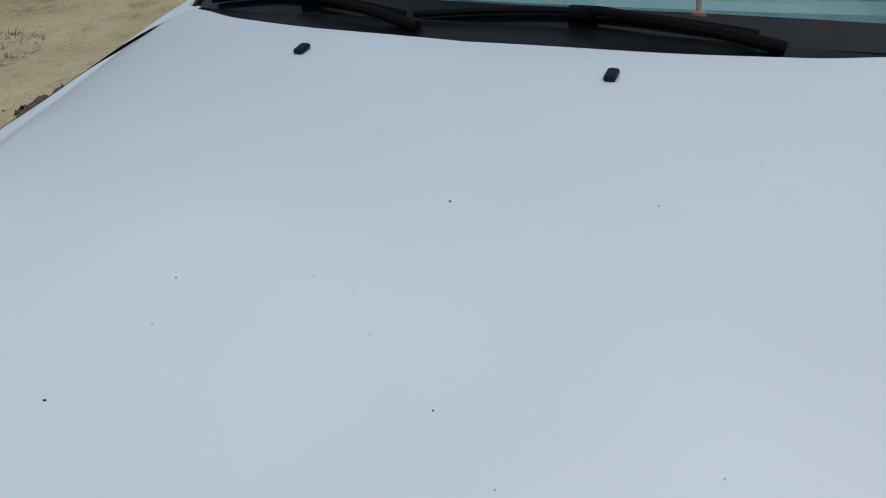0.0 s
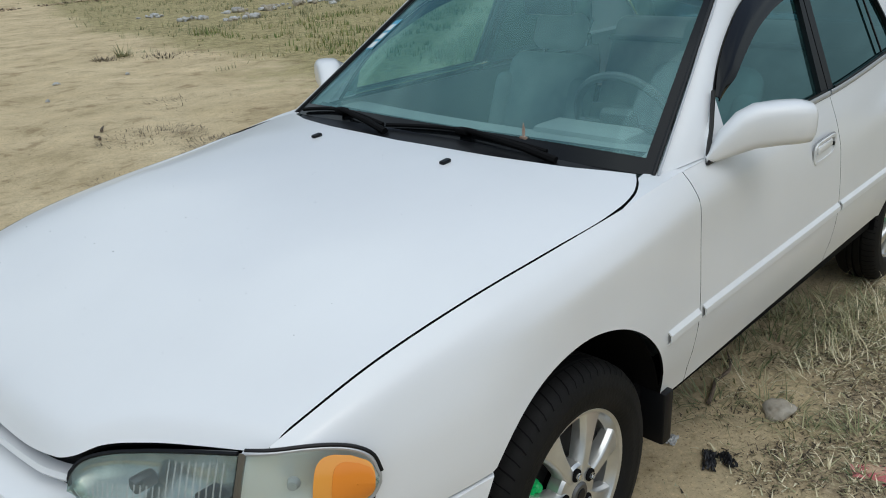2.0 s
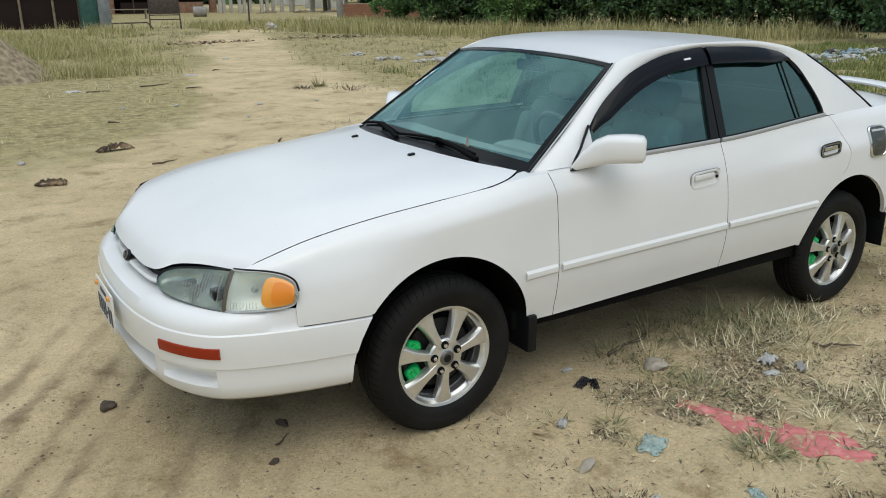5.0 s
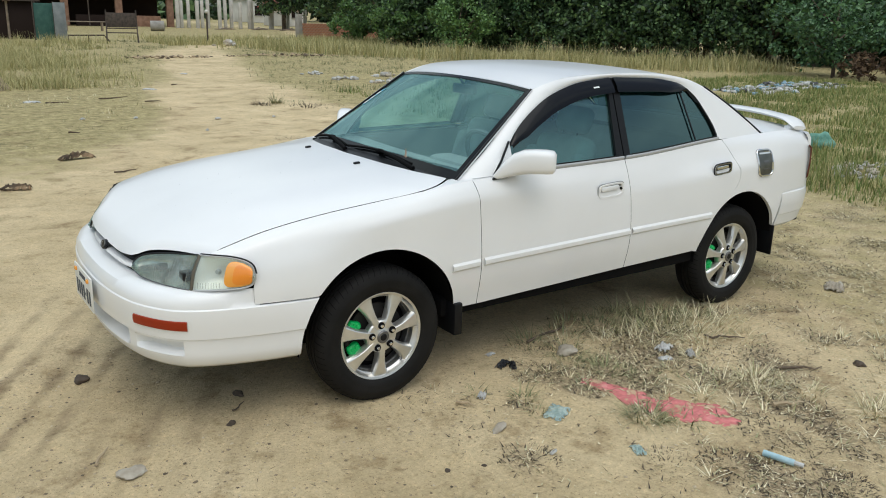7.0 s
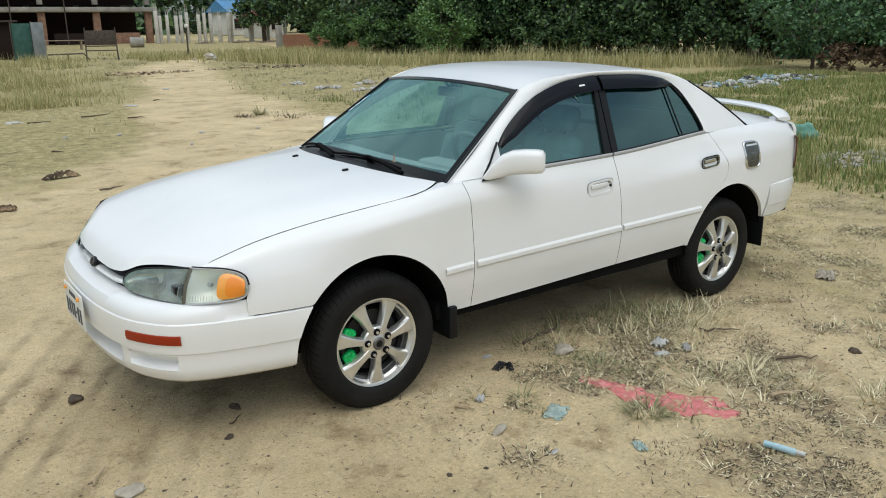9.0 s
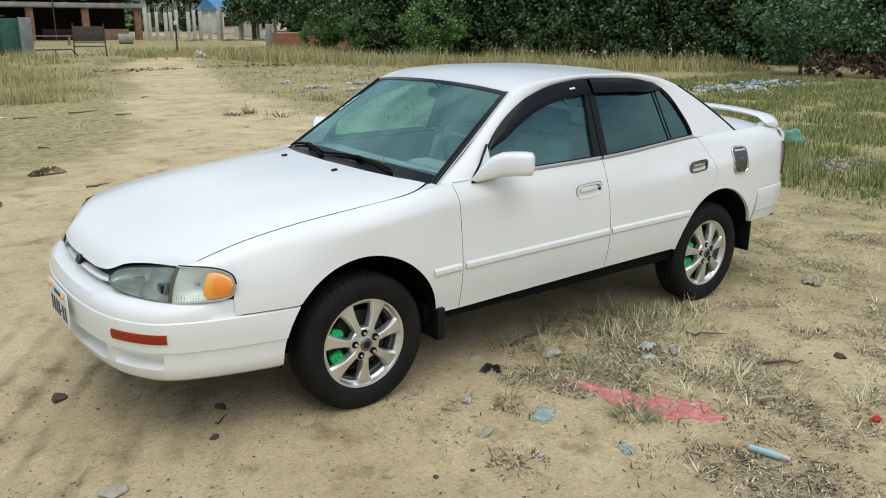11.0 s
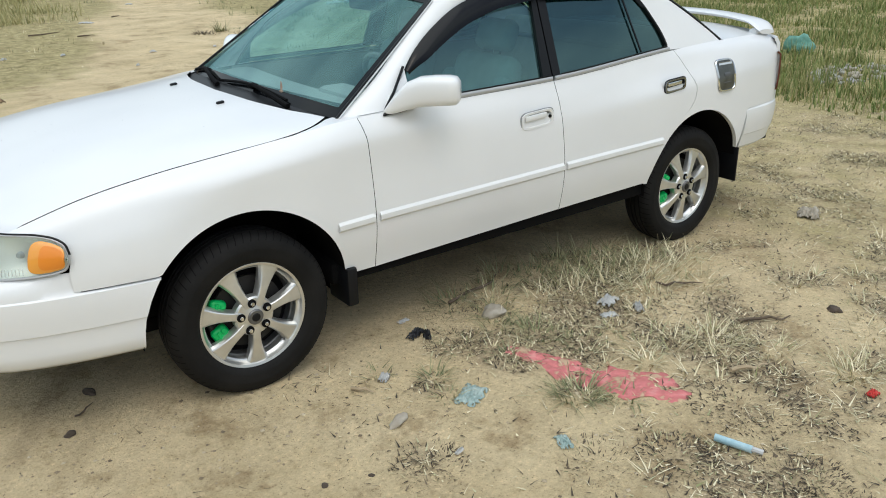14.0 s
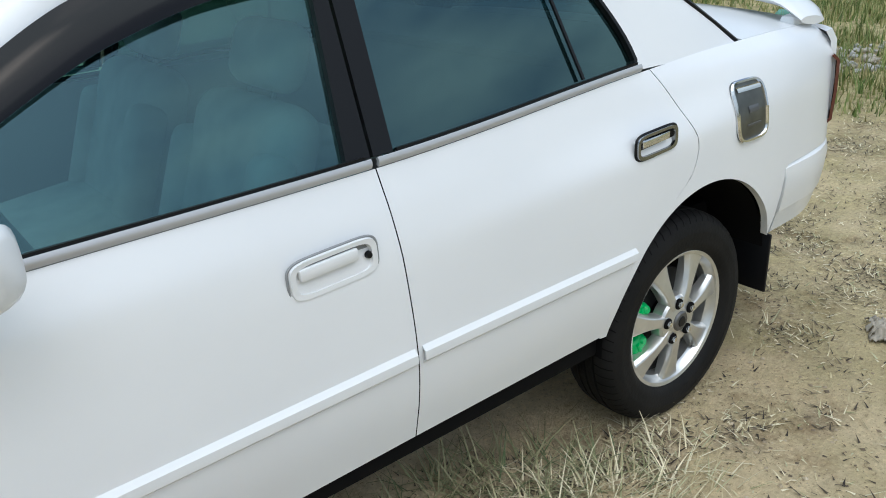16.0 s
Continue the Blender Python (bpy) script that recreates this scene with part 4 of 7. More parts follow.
# ---------------------------------------------------------------- car: wheels
def wheel(x, s, turn=0.0):
    w = part("wheel", lathe([(0.187, -0.052), (0.188, -0.03), (0.194, -0.016), (0.203, -0.010), (0.2135, -0.004), (0.2135, 0.004), (0.209, 0.0065), (0.200, 0.003), (0.196, -0.006), (0.190, -0.018), (0.184, -0.022), (0.183, -0.052)], 64), ALLOY, car, "silver alloy wheel")
    part("barrel", lathe([(0.186, -0.050), (0.178, -0.056), (0.172, -0.075), (0.172, -0.15)], 48), BARREL, w, "inner barrel with painted dark shade")
    prof = [(0.204, -0.175), (0.225, -0.19), (0.265, -0.193), (0.298, -0.186), (0.315, -0.172), (0.325, -0.15), (0.328, -0.12), (0.328, -0.118), (0.319, -0.117), (0.319, -0.110), (0.328, -0.109), (0.329, -0.088), (0.320, -0.087), (0.320, -0.078), (0.329, -0.077), (0.329, -0.050), (0.320, -0.049), (0.320, -0.042), (0.328, -0.041), (0.325, -0.018), (0.315, 0.004), (0.298, 0.018), (0.280, 0.0225), (0.276, 0.0235), (0.272, 0.0225), (0.250, 0.0235), (0.237, 0.021), (0.2235, 0.011), (0.214, 0.0)]
    prof = [(r * 1.012 if r > 0.28 else r, 0.024 + (y - 0.024) * 0.88) for r, y in prof]
    part("tyre", lathe(prof, 80), RUBBER, w, "black rubber tyre")
    shoulder = [(0.3282 * 1.012, -0.0325), (0.3254 * 1.012, -0.013), (0.3156 * 1.012, 0.0068), (0.304 * 1.012, 0.0152)]
    # black strips lifted off the shoulder paint the shade of tread grooves
    groove_shade = []
    for i in range(64):
        a = 2 * math.pi * i / 64
        wd = 0.012 if i % 2 else 0.009
        groove_shade.append(grid(3, 1, lambda u, v: (lambda r, y, k: ((r + 0.0006) * math.cos(k), y + 0.0006, (r + 0.0006) * math.sin(k)))(*shoulder[round(u * 3)], a + wd * (v - 0.5) + 0.05 * u)))
    tagged(part("tread", join(*groove_shade), MATT, w), kind="stuff")
    spokes = []
    for i in range(7):
        a = radians(-90 + 360 / 7 * i)
        bm = bmesh.new()
        rings = []
        for r, hw, y, th in [(0.030, 0.019, 0.010, 0.03), (0.060, 0.020, 0.013, 0.036), (0.088, 0.019, 0.011, 0.040), (0.115, 0.021, 0.008, 0.040), (0.142, 0.026, 0.004, 0.038), (0.168, 0.034, 0.000, 0.034), (0.188, 0.042, -0.003, 0.028), (0.199, 0.050, -0.004, 0.02)]:
            ring = [(hw * 0.66, y), (hw * 0.80, y - 0.003), (hw, y - 0.014), (hw * 1.02, y - th), (-hw * 1.02, y - th), (-hw, y - 0.014), (-hw * 0.80, y - 0.003), (-hw * 0.66, y), (0, y + 0.001)]
            rings.append([bm.verts.new((r, c, t)) for t, c in ring])
        for r0, r1 in zip(rings, rings[1:]):
            for k in range(9):
                bm.faces.new((r0[k], r0[(k + 1) % 9], r1[(k + 1) % 9], r1[k]))
        bm.faces.new(rings[0])
        bm.faces.new(rings[-1])
        bmesh.ops.recalc_face_normals(bm, faces=bm.faces)
        bm.transform(pose(0, 0, 0, 0, math.degrees(-a), 0))
        spokes.append(bm)
    for sp in spokes:
        part("spoke", sp, ALLOY, w, angle=22)
    part("hub_plate", lathe([(0.0, 0.016), (0.034, 0.016), (0.040, 0.012), (0.072, 0.010), (0.078, 0.002), (0.078, -0.03)], 40), ALLOY, w)
    part("hub_cap", lathe([(0.0, 0.024), (0.026, 0.023), (0.031, 0.018), (0.031, 0.012)], 28), STEEL, w, "grey centre cap with a dark badge")
    part("cap_badge", lathe([(0.0, 0.0262), (0.014, 0.0258), (0.017, 0.0235)], 20), BLACK, w)
    for i in range(5):
        a = radians(90 + 72 * i + 8)
        nut = lathe([(0.0, 0.026), (0.0075, 0.026), (0.009, 0.022), (0.009, 0.009)], 6)
        # the pit is a raised black disc, painting the shade of a recess
        pit = lathe([(0.0, 0.0175), (0.0145, 0.0175), (0.0165, 0.0165), (0.0165, 0.010)], 14)
        for b, mt, nm in ((nut, CHROME, "wheel_nut"), (pit, MATT, "nut_recess")):
            b.transform(Matrix.Translation((0.056 * math.cos(a), 0, 0.056 * math.sin(a))))
            part(nm, b, mt, w)
    part("brake_disc", lathe([(0.05, -0.058), (0.142, -0.058), (0.142, -0.075), (0.05, -0.075)], 40), DARKST, w, "dark brake disc")
    # black disc paints the shade behind the spokes
    part("backing_plate", lathe([(0.0, -0.085), (0.184, -0.085)], 40), MATT, w)
    for a0 in (160, 207):
        lug = box(0.132, -0.046, 0, 0.066, 0.040, 0.072, 0.018, None, 4)
        lug = join(lug, tube([(0.118, -0.028, -0.018), (0.118, -0.020, -0.018)], [0.014, 0.009], 12), tube([(0.142, -0.026, 0.026), (0.142, -0.026, -0.026)], 0.006, 8))
        lug.transform(pose(0, 0, 0, 0, -a0, 0))
        part("brake_caliper", lug, GREEN, w, "bright green painted brake caliper")
    rod = tube([(0.150 * math.cos(radians(k)), -0.060, 0.150 * math.sin(radians(k))) for k in (150, 165, 184, 203, 218)], 0.014, 8)
    part("caliper_bridge", rod, DARKST, w)
    part("valve", tube([(0.12, -0.018, -0.148), (0.10, 0.004, -0.13)], 0.004, 6), STEEL, w)
    for o in [w] + [c for c in w.children if not c.name.startswith(("tyre", "tread"))]:
        o.data.transform(Matrix.Diagonal((1.035, 1, 1.035, 1)))
    # the wheel is built facing +y
    w.matrix_basis = pose(x, s * (0.847 if x < 1 else 0.830), 0.318) @ (pose(0, 0, 0, 0, 0, turn) if s > 0 else pose(0, 0, 0, 0, 0, turn) @ Matrix.Diagonal((1, -1, 1, 1)))
    return w


for x in (0.0, 2.62):
    for s in (-1, 1):
        wheel(x, s)
        c, r = (ARCH_F, R_F) if x == 0 else (ARCH_R, R_R)
        liner = grid(28, 4, lambda u, v: (c[0] + (r + 0.002) * math.cos(math.pi * (1.02 - 1.07 * u)), s * (0.42 + 0.425 * v), c[1] + (r + 0.002) * math.sin(math.pi * (1.02 - 1.07 * u))))
        wall = grid(28, 2, lambda u, v: (c[0] + r * v * math.cos(math.pi * (1.02 - 1.07 * u)), s * 0.42, c[1] + r * v * math.sin(math.pi * (1.02 - 1.07 * u))))
        part("wheel_arch_liner", join(liner, wall), MATT, car)
        fx, f0, f1 = (0.435, 0.235, 0.405) if x == 0 else (3.055, 0.27, 0.475)
        part("mud_flap", box(fx, s * 0.79, (f0 + f1) / 2, 0.012, 0.16, f1 - f0, 0.004, None) if x else box(fx, s * 0.785, (f0 + f1) / 2, 0.05, 0.17, f1 - f0, 0.01), BLACK, car, "black rubber mud flap")
under = part("underbody", box(1.33, 0, 0.36, 1.90, 1.58, 0.10, 0.02), MATT, car, "dark underbody")
# extra trays, tucked out of sight, added to block light under the car
for cx, cz, sx, sy, sz in [(-0.66, 0.335, 0.42, 1.40, 0.03), (0.02, 0.25, 0.84, 1.08, 0.06), (-0.93, 0.325, 0.16, 0.95, 0.02), (1.33, 0.25, 1.80, 1.08, 0.10), (2.66, 0.33, 0.86, 1.06, 0.08), (3.32, 0.445, 0.5, 1.44, 0.05), (-0.55, 0.36, 0.55, 1.25, 0.08), (3.2, 0.50, 0.7, 1.3, 0.10), (0, 0.42, 0.9, 0.8, 0.2), (2.66, 0.46, 0.9, 0.8, 0.2)]:
    part("undertray", box(cx, 0, cz, sx, sy, sz, 0.01), MATT, under)

# ---------------------------------------------------------------- car: cabin
part("cabin_floor", box(1.6, 0, 0.45, 2.1, 1.5, 0.05), CABIN, car)
part("firewall", box(0.62, 0, 0.70, 0.05, 1.5, 0.5), CABIN, car)
part("dashboard", join(grid(20, 8, lambda u, v: (0.47 + 0.36 * v + 0.04 * (2 * u - 1) ** 2, -0.70 + 1.40 * u, 0.985 + 0.03 * math.sin(3 * v) - 0.05 * v ** 6)), box(0.80, 0, 0.82, 0.10, 1.42, 0.24, 0.03), box(0.76, -0.37, 1.0, 0.16, 0.36, 0.07, 0.03)), DASH, car, "grey vinyl dashboard")
for s in (-1, 1):
    part("door_lining", grid(16, 6, lambda u, v: (0.66 + 1.85 * u, s * (0.76 - 0.02 * v + 0.025 * math.sin(6 * v)), 0.46 + 0.56 * v)), CABIN, car)
part("parcel_shelf", box(2.72, 0, 1.06, 0.5, 1.3, 0.03, 0.01), CABIN, car)
part("headliner", grid(12, 12, lambda u, v: (1.04 + 1.34 * u, (2 * v - 1) * 0.60, roof_c(1.04 + 1.34 * u) - 0.035 - 0.05 * abs(2 * v - 1) ** 3)), CLOTH, car)


def cushion(cx, cy, cz, sx, sy, sz, m, b):
    bm = box(0, 0, 0, sx, sy, sz, b, None, 4)
    bm.transform(m @ Matrix.Translation((cx, cy, cz)))
    return bm


for y in (-0.36, 0.36):
    seat = part("front_seat", cushion(0, 0, 0.10, 0.52, 0.52, 0.18, pose(1.20, y, 0.54, 0, -6, 0), 0.06), CLOTH, car, "pale grey cloth front seat")
    tilt = pose(1.42, y, 0.62, 0, 20, 0)
    part("seat_back", join(cushion(0, 0, 0.26, 0.15, 0.44, 0.52, tilt, 0.07), *[cushion(-0.05, k, 0.22, 0.11, 0.09, 0.38, tilt, 0.04) for k in (-0.20, 0.20)]), CLOTH, seat)
    rest = part("headrest", cushion(0, 0, 0.615, 0.10, 0.26, 0.16, tilt, 0.048), CLOTH, seat)
    for k in (-0.06, 0.06):
        part("post", tube([tilt @ Vector((0, k, 0.48)), tilt @ Vector((0, k, 0.57))], 0.006, 6), STEEL, rest)
WHEELV = material("dark_grey_vinyl", (0.13, 0.14, 0.14), 0.6)
bench = part("rear_seat", cushion(0, 0, 0.1, 0.50, 1.30, 0.18, pose(2.10, 0, 0.54, 0, -6, 0), 0.06), CLOTH, car, "pale grey cloth rear bench")
part("seat_back", cushion(0, 0, 0.30, 0.14, 1.30, 0.58, pose(2.36, 0, 0.62, 0, 24, 0), 0.06), CLOTH, bench)
sw = part("steering_wheel", tube([(0.185 * math.cos(a), 0.185 * math.sin(a), 0) for a in np.linspace(0, 2 * math.pi, 41)], 0.015, 8, False), WHEELV, car, "dark grey steering wheel")
part("boss", join(box(0, 0, -0.03, 0.15, 0.13, 0.05, 0.02), box(0, 0.09, -0.02, 0.03, 0.16, 0.02, 0.006), box(0, -0.09, -0.02, 0.03, 0.16, 0.02, 0.006), tube([(0, 0, -0.03), (0, 0, -0.26)], 0.03, 10)), WHEELV, sw)
sw.matrix_basis = pose(0.98, -0.37, 1.0, 0, 66, 0)
rv = part("interior_mirror", box(1.08, 0.02, 1.36, 0.03, 0.22, 0.06, 0.015), BLACK, car)
part("stem", tube([(1.08, 0.02, 1.38), (1.04, 0.02, 1.43)], 0.008, 6), BLACK, rv)


# the body sits a little high at its right front corner
for o in list(car.children_recursive):
    if o.name.startswith(("bonnet", "front_wing", "headlight", "corner_lamp", "front_bumper", "lamp_", "divider", "turn_signal", "bulb", "reflector_bowl", "rib", "washer_nozzle")):
        for v in o.data.vertices:
            y, x = v.co.y, v.co.x
            if y > 0 and x < 0.4:
                g = smooth(0.1, -0.75, x) * max(0, min(1, (v.co.z - 0.5) / 0.25))
                k = (y / 0.75) ** 1.3 * g
                lamp_part = o.name.startswith(("headlight", "corner_lamp", "lamp_", "divider", "turn_signal", "bulb", "reflector_bowl", "rib"))
                v.co.z += 0.024 * k
                v.co.y += (0.020 if lamp_part else 0.034) * k
                v.co.x -= (0.020 if lamp_part else 0.034) * k

# ---------------------------------------------------------------- ground
rng = random.Random(7)


def track_x(y):
    """The middle of the sandy track at y."""
    return lin([(-8, -2.6), (0, -1.2), (5, 1.6), (9, 3.2), (16, 5.2), (30, 8.9), (40, 14.0), (50, 22.5), (64, 30)])(y)


def n2(x, y, f, k=0.0):
    return noise.noise((x * f, y * f, 3.7 + k))


def grassy(x, y):
    """How much the ground is overgrown, from 0 on bare sand to 1."""
    d = abs(x - track_x(y)) - (1.7 - 0.05 * max(0, min(12, y - 4)))
    far = max(0, min(1, (math.hypot(x, y) - 4) / 5))
    k = 0.45 + 0.3 * max(0, min(1, (y - 7) / 5))
    if x < track_x(y) and y > 1.5:    # weedy ground on the near side of the track
        k, d = 0.8, d + 0.35
    g = max(0, min(1, k * d + 0.45 * n2(x, y, 0.35) + 0.3 * n2(x, y, 1.1))) * far
    if x > 6 and y < 0.62 * x + 2:    # the meadow beyond the car's tail
        g = max(g, max(0, min(1, (x - 6.3 + 0.25 * n2(x, y, 1.5)) * 0.8)) * max(0, min(1, (y + 0.12 * x) * 1.2 + 0.6)))
    # trampled straw behind the rear wheel
    return max(g, 0.40 * smooth(2.0, 3.6, x) * smooth(1.6, 0.2, y - 0.2 * (x - 3)) * smooth(-6.5, -4.0, y) * smooth(16, 9, x))


def ground_z(x, y):
    near = max(0, 1 - max(abs(x - 1.3) - 2.2, abs(y) - 1.0, 0) / 1.5)
    z = 0.012 * n2(x, y, 1.3) + 0.006 * n2(x, y, 4.0) + 0.05 * n2(x, y, 0.22) * (1 - near) * min(1, math.hypot(x, y) / 12)
    # shallow furrows across the sand before the nose
    f = math.exp(-(((x + 1.9) / 1.0) ** 2 + ((y - 0.6) / 1.5) ** 2))
    z += 0.024 * f * math.sin(13 * (0.80 * x - 0.45 * y) + 2.2 * n2(x, y, 1.5)) + 0.012 * f * n2(x, y, 9.0)
    z += 0.006 * n2(x, y, 11.0) * (1 if math.hypot(x - 1, y + 1) < 7 else 0)
    # wheel ruts along the track
    d = x - track_x(y)
    if y > 3:
        for o in (-0.75, 0.75):
            z -= 0.025 * math.exp(-((d - o) / 0.22) ** 2) * min(1, (y - 3) / 3)
    return z * (1 - 0.75 * near * (0 < x < 3)) - 0.004


DIG = (0.86, -0.51)


def dug_up(x, y):
    """Streaks of dug-up soil fanning out before the car's nose."""
    f = math.exp(-(((x + 1.2) / 0.75) ** 2 + ((y - 0.15) / 0.95) ** 2))
    a = DIG[0] * x + DIG[1] * y
    s = 0.5 + 0.5 * math.sin(30 * a + 1.8 * n2(x, y, 1.2)) + 0.5 * n2(x, y, 5.0)
    return max(0, min(0.75, 1.1 * f * smooth(0.5, 1.05, s) * (0.8 + 1.2 * n2(x, y, 4.0))))


HERBS = [(1.06, -0.72, 0.13), (1.18, -1.14, 0.15), (1.25, -1.37, 0.14), (0.95, -1.66, 0.13), (0.53, -1.28, 0.10), (0.27, -1.68, 0.13), (0.92, -2.03, 0.16), (0.73, -2.21, 0.12), (1.36, -1.91, 0.16), (1.62, -2.19, 0.26), (1.22, -2.40, 0.20), (1.58, -0.83, 0.18), (2.1, -0.95, 0.34), (0.84, -1.08, 0.16), (1.75, -1.72, 0.18), (1.94, -2.24, 0.10), (1.63, -1.15, 0.16)]


def mulch(x, y):
    """How thickly dead stalks lie on the sand, from 0 to 1."""
    spot = max(1.15 * math.exp(-(((x - a) ** 2 + (y - b) ** 2) / (r * r)) ** 1.3) for a, b, r in HERBS) if -0.5 < x < 3.2 and y < 0 else 0
    side = smooth(0.1, 0.9, x + 0.35 * n2(x, y, 0.7)) * smooth(-0.3, -0.9, y - 0.25 * x + 0.6)
    return max(0, min(1, spot * (0.55 + 1.3 * n2(x, y, 7.0)) + side * (0.12 + 1.9 * n2(x, y, 2.1) + 1.1 * n2(x, y, 5.5))))


def ground_lines(lo, hi, a, b, step):
    """Grid lines, close between a and b and wider outwards."""
    mid = list(np.arange(a, b + 1e-6, step))
    up, s = [], step
    v = b
    while v < hi:
        s *= 1.13
        v += s
        up.append(min(v, hi))
    dn, s = [], step
    v = a
    while v > lo:
        s *= 1.13
        v -= s
        dn.append(max(v, lo))
    return dn[::-1] + mid + up


def build_ground():
    xs, ys = ground_lines(-1800, 1800, -3.2, 4.0, 0.035), ground_lines(-1800, 1800, -3.6, 3.0, 0.035)
    verts = [(x, y, ground_z(x, y) if abs(x) < 150 and abs(y) < 150 else 0) for x in xs for y in ys]
    ny = len(ys)
    faces = [(i * ny + j, (i + 1) * ny + j, (i + 1) * ny + j + 1, i * ny + j + 1) for i in range(len(xs) - 1) for j in range(ny - 1)]
    me = bpy.data.meshes.new("ground")
    me.from_pydata(verts, [], faces)
    me.polygons.foreach_set("use_smooth", [True] * len(faces))
    at = me.attributes.new("overgrown", "FLOAT", "POINT")
    at.data.foreach_set("value", [grassy(x, y) if abs(x) < 150 and abs(y) < 150 else 0.8 for x in xs for y in ys])
    lt = me.attributes.new("litter", "FLOAT", "POINT")
    lt.data.foreach_set("value", [mulch(x, y) if -0.5 < x < 9 and -5 < y < 2 else 0 for x in xs for y in ys])
    dg = me.attributes.new("dug", "FLOAT", "POINT")
    dg.data.foreach_set("value", [dug_up(x, y) if abs(x) < 6 and abs(y) < 6 else 0 for x in xs for y in ys])
    return me


def ground_material():
    m = material("sandy_soil", (0.4, 0.32, 0.2), 0.95)
    t, n = m.node_tree, m.node_tree.nodes
    b = n["Principled BSDF"]
    L = t.links.new
    co = n.new("ShaderNodeTexCoord")

    def noise_node(scale, detail=6, rough=0.6):
        k = n.new("ShaderNodeTexNoise")
        k.inputs["Scale"].default_value, k.inputs["Detail"].default_value, k.inputs["Roughness"].default_value = scale, detail, rough
        L(co.outputs["Object"], k.inputs["Vector"])
        return k.outputs["Fac"]

    def ramp(fac, stops):
        r = n.new("ShaderNodeValToRGB")
        while len(r.color_ramp.elements) < len(stops):
            r.color_ramp.elements.new(0.5)
        for e, (p, c) in zip(r.color_ramp.elements, stops):
            e.position, e.color = p, (*c, 1)
        L(fac, r.inputs["Fac"])
        return r.outputs["Color"]

    def mix(fac, a, c, mode="MIX", amount=None):
        k = n.new("ShaderNodeMix")
        k.data_type, k.blend_type = "RGBA", mode
        if fac is None:
            k.inputs[0].default_value = amount
        else:
            L(fac, k.inputs[0])
        L(a, k.inputs[6])
        L(c, k.inputs[7])
        return k.outputs[2]

    sand = ramp(noise_node(0.7, 9, 0.68), [(0.30, (0.36, 0.28, 0.155)), (0.44, (0.52, 0.415, 0.245)), (0.60, (0.615, 0.50, 0.31)), (0.75, (0.69, 0.575, 0.375))])
    grain = ramp(noise_node(55, 6, 0.75), [(0.32, (0.45, 0.41, 0.35)), (0.42, (0.95, 0.94, 0.93)), (0.55, (1.05, 1.05, 1.04)), (0.68, (1.35, 1.33, 1.3))])
    clods = ramp(noise_node(14, 8, 0.7), [(0.30, (0.35, 0.29, 0.22)), (0.37, (0.85, 0.80, 0.74)), (0.46, (1, 1, 1)), (0.66, (1.12, 1.11, 1.10))])
    base = mix(None, sand, clods, "MULTIPLY", 0.5)
    damp = ramp(noise_node(2.2, 10, 0.74), [(0.36, (0.50, 0.43, 0.35)), (0.46, (0.97, 0.97, 0.97)), (0.62, (1.12, 1.11, 1.10))])
    herb = ramp(noise_node(7.0, 10, 0.82), [(0.30, (0.10, 0.088, 0.036)), (0.42, (0.23, 0.20, 0.085)), (0.54, (0.40, 0.335, 0.165)), (0.68, (0.60, 0.50, 0.30))])
    # dark crumbs and pale grit
    specks = ramp(noise_node(130, 3, 0.5), [(0.29, (0.25, 0.20, 0.15)), (0.35, (1, 1, 1)), (0.66, (1, 1, 1)), (0.72, (1.3, 1.28, 1.25))])
    # disturbed damp soil where wheels have dug
    dug = n.new("ShaderNodeAttribute")
    dug.attribute_name = "dug"
    soil = ramp(noise_node(9, 8, 0.7), [(0.35, (0.20, 0.145, 0.08)), (0.6, (0.36, 0.275, 0.165))])
    base = mix(dug.outputs["Fac"], base, soil)
    lit = n.new("ShaderNodeAttribute")
    lit.attribute_name = "litter"
    # brown litter soil, with the shade under tufts put into its dark end
    rot_and_shade = ramp(noise_node(42, 8, 0.8), [(0.36, (0.10, 0.075, 0.045)), (0.48, (0.30, 0.235, 0.145)), (0.60, (0.50, 0.40, 0.26)), (0.70, (0.68, 0.58, 0.41))])
    thin = n.new("ShaderNodeMath")
    thin.operation = "MULTIPLY"
    thin.inputs[1].default_value = 0.8
    L(lit.outputs["Fac"], thin.inputs[0])
    base = mix(thin.outputs[0], base, rot_and_shade)
    att = n.new("ShaderNodeAttribute")
    att.attribute_name = "overgrown"
    edge = n.new("ShaderNodeMath")
    edge.operation = "ADD"
    L(att.outputs["Fac"], edge.inputs[0])
    wob = n.new("ShaderNodeMath")
    wob.operation = "MULTIPLY_ADD"
    L(noise_node(3.5, 8, 0.7), wob.inputs[0])
    wob.inputs[1].default_value, wob.inputs[2].default_value = 1.5, -0.75
    L(wob.outputs[0], edge.inputs[1])
    mask = ramp(edge.outputs[0], [(0.15, (0, 0, 0)), (0.6, (1, 1, 1))])
    L(mix(None, mix(None, mix(None, mix(mask, base, herb), damp, "MULTIPLY", 0.72), grain, "MULTIPLY", 0.85), specks, "MULTIPLY", 0.9), b.inputs["Base Color"])
    bn = n.new("ShaderNodeBump")
    bn.inputs["Strength"].default_value, bn.inputs["Distance"].default_value = 0.9, 0.016
    L(noise_node(38, 8, 0.75), bn.inputs["Height"])
    L(bn.outputs["Normal"], b.inputs["Normal"])
    return m


ground = new("ground", build_ground())
ground.data.materials.append(ground_material())
tagged(ground, "pale sandy soil with patches of dry grass", "ground", kind="structure")


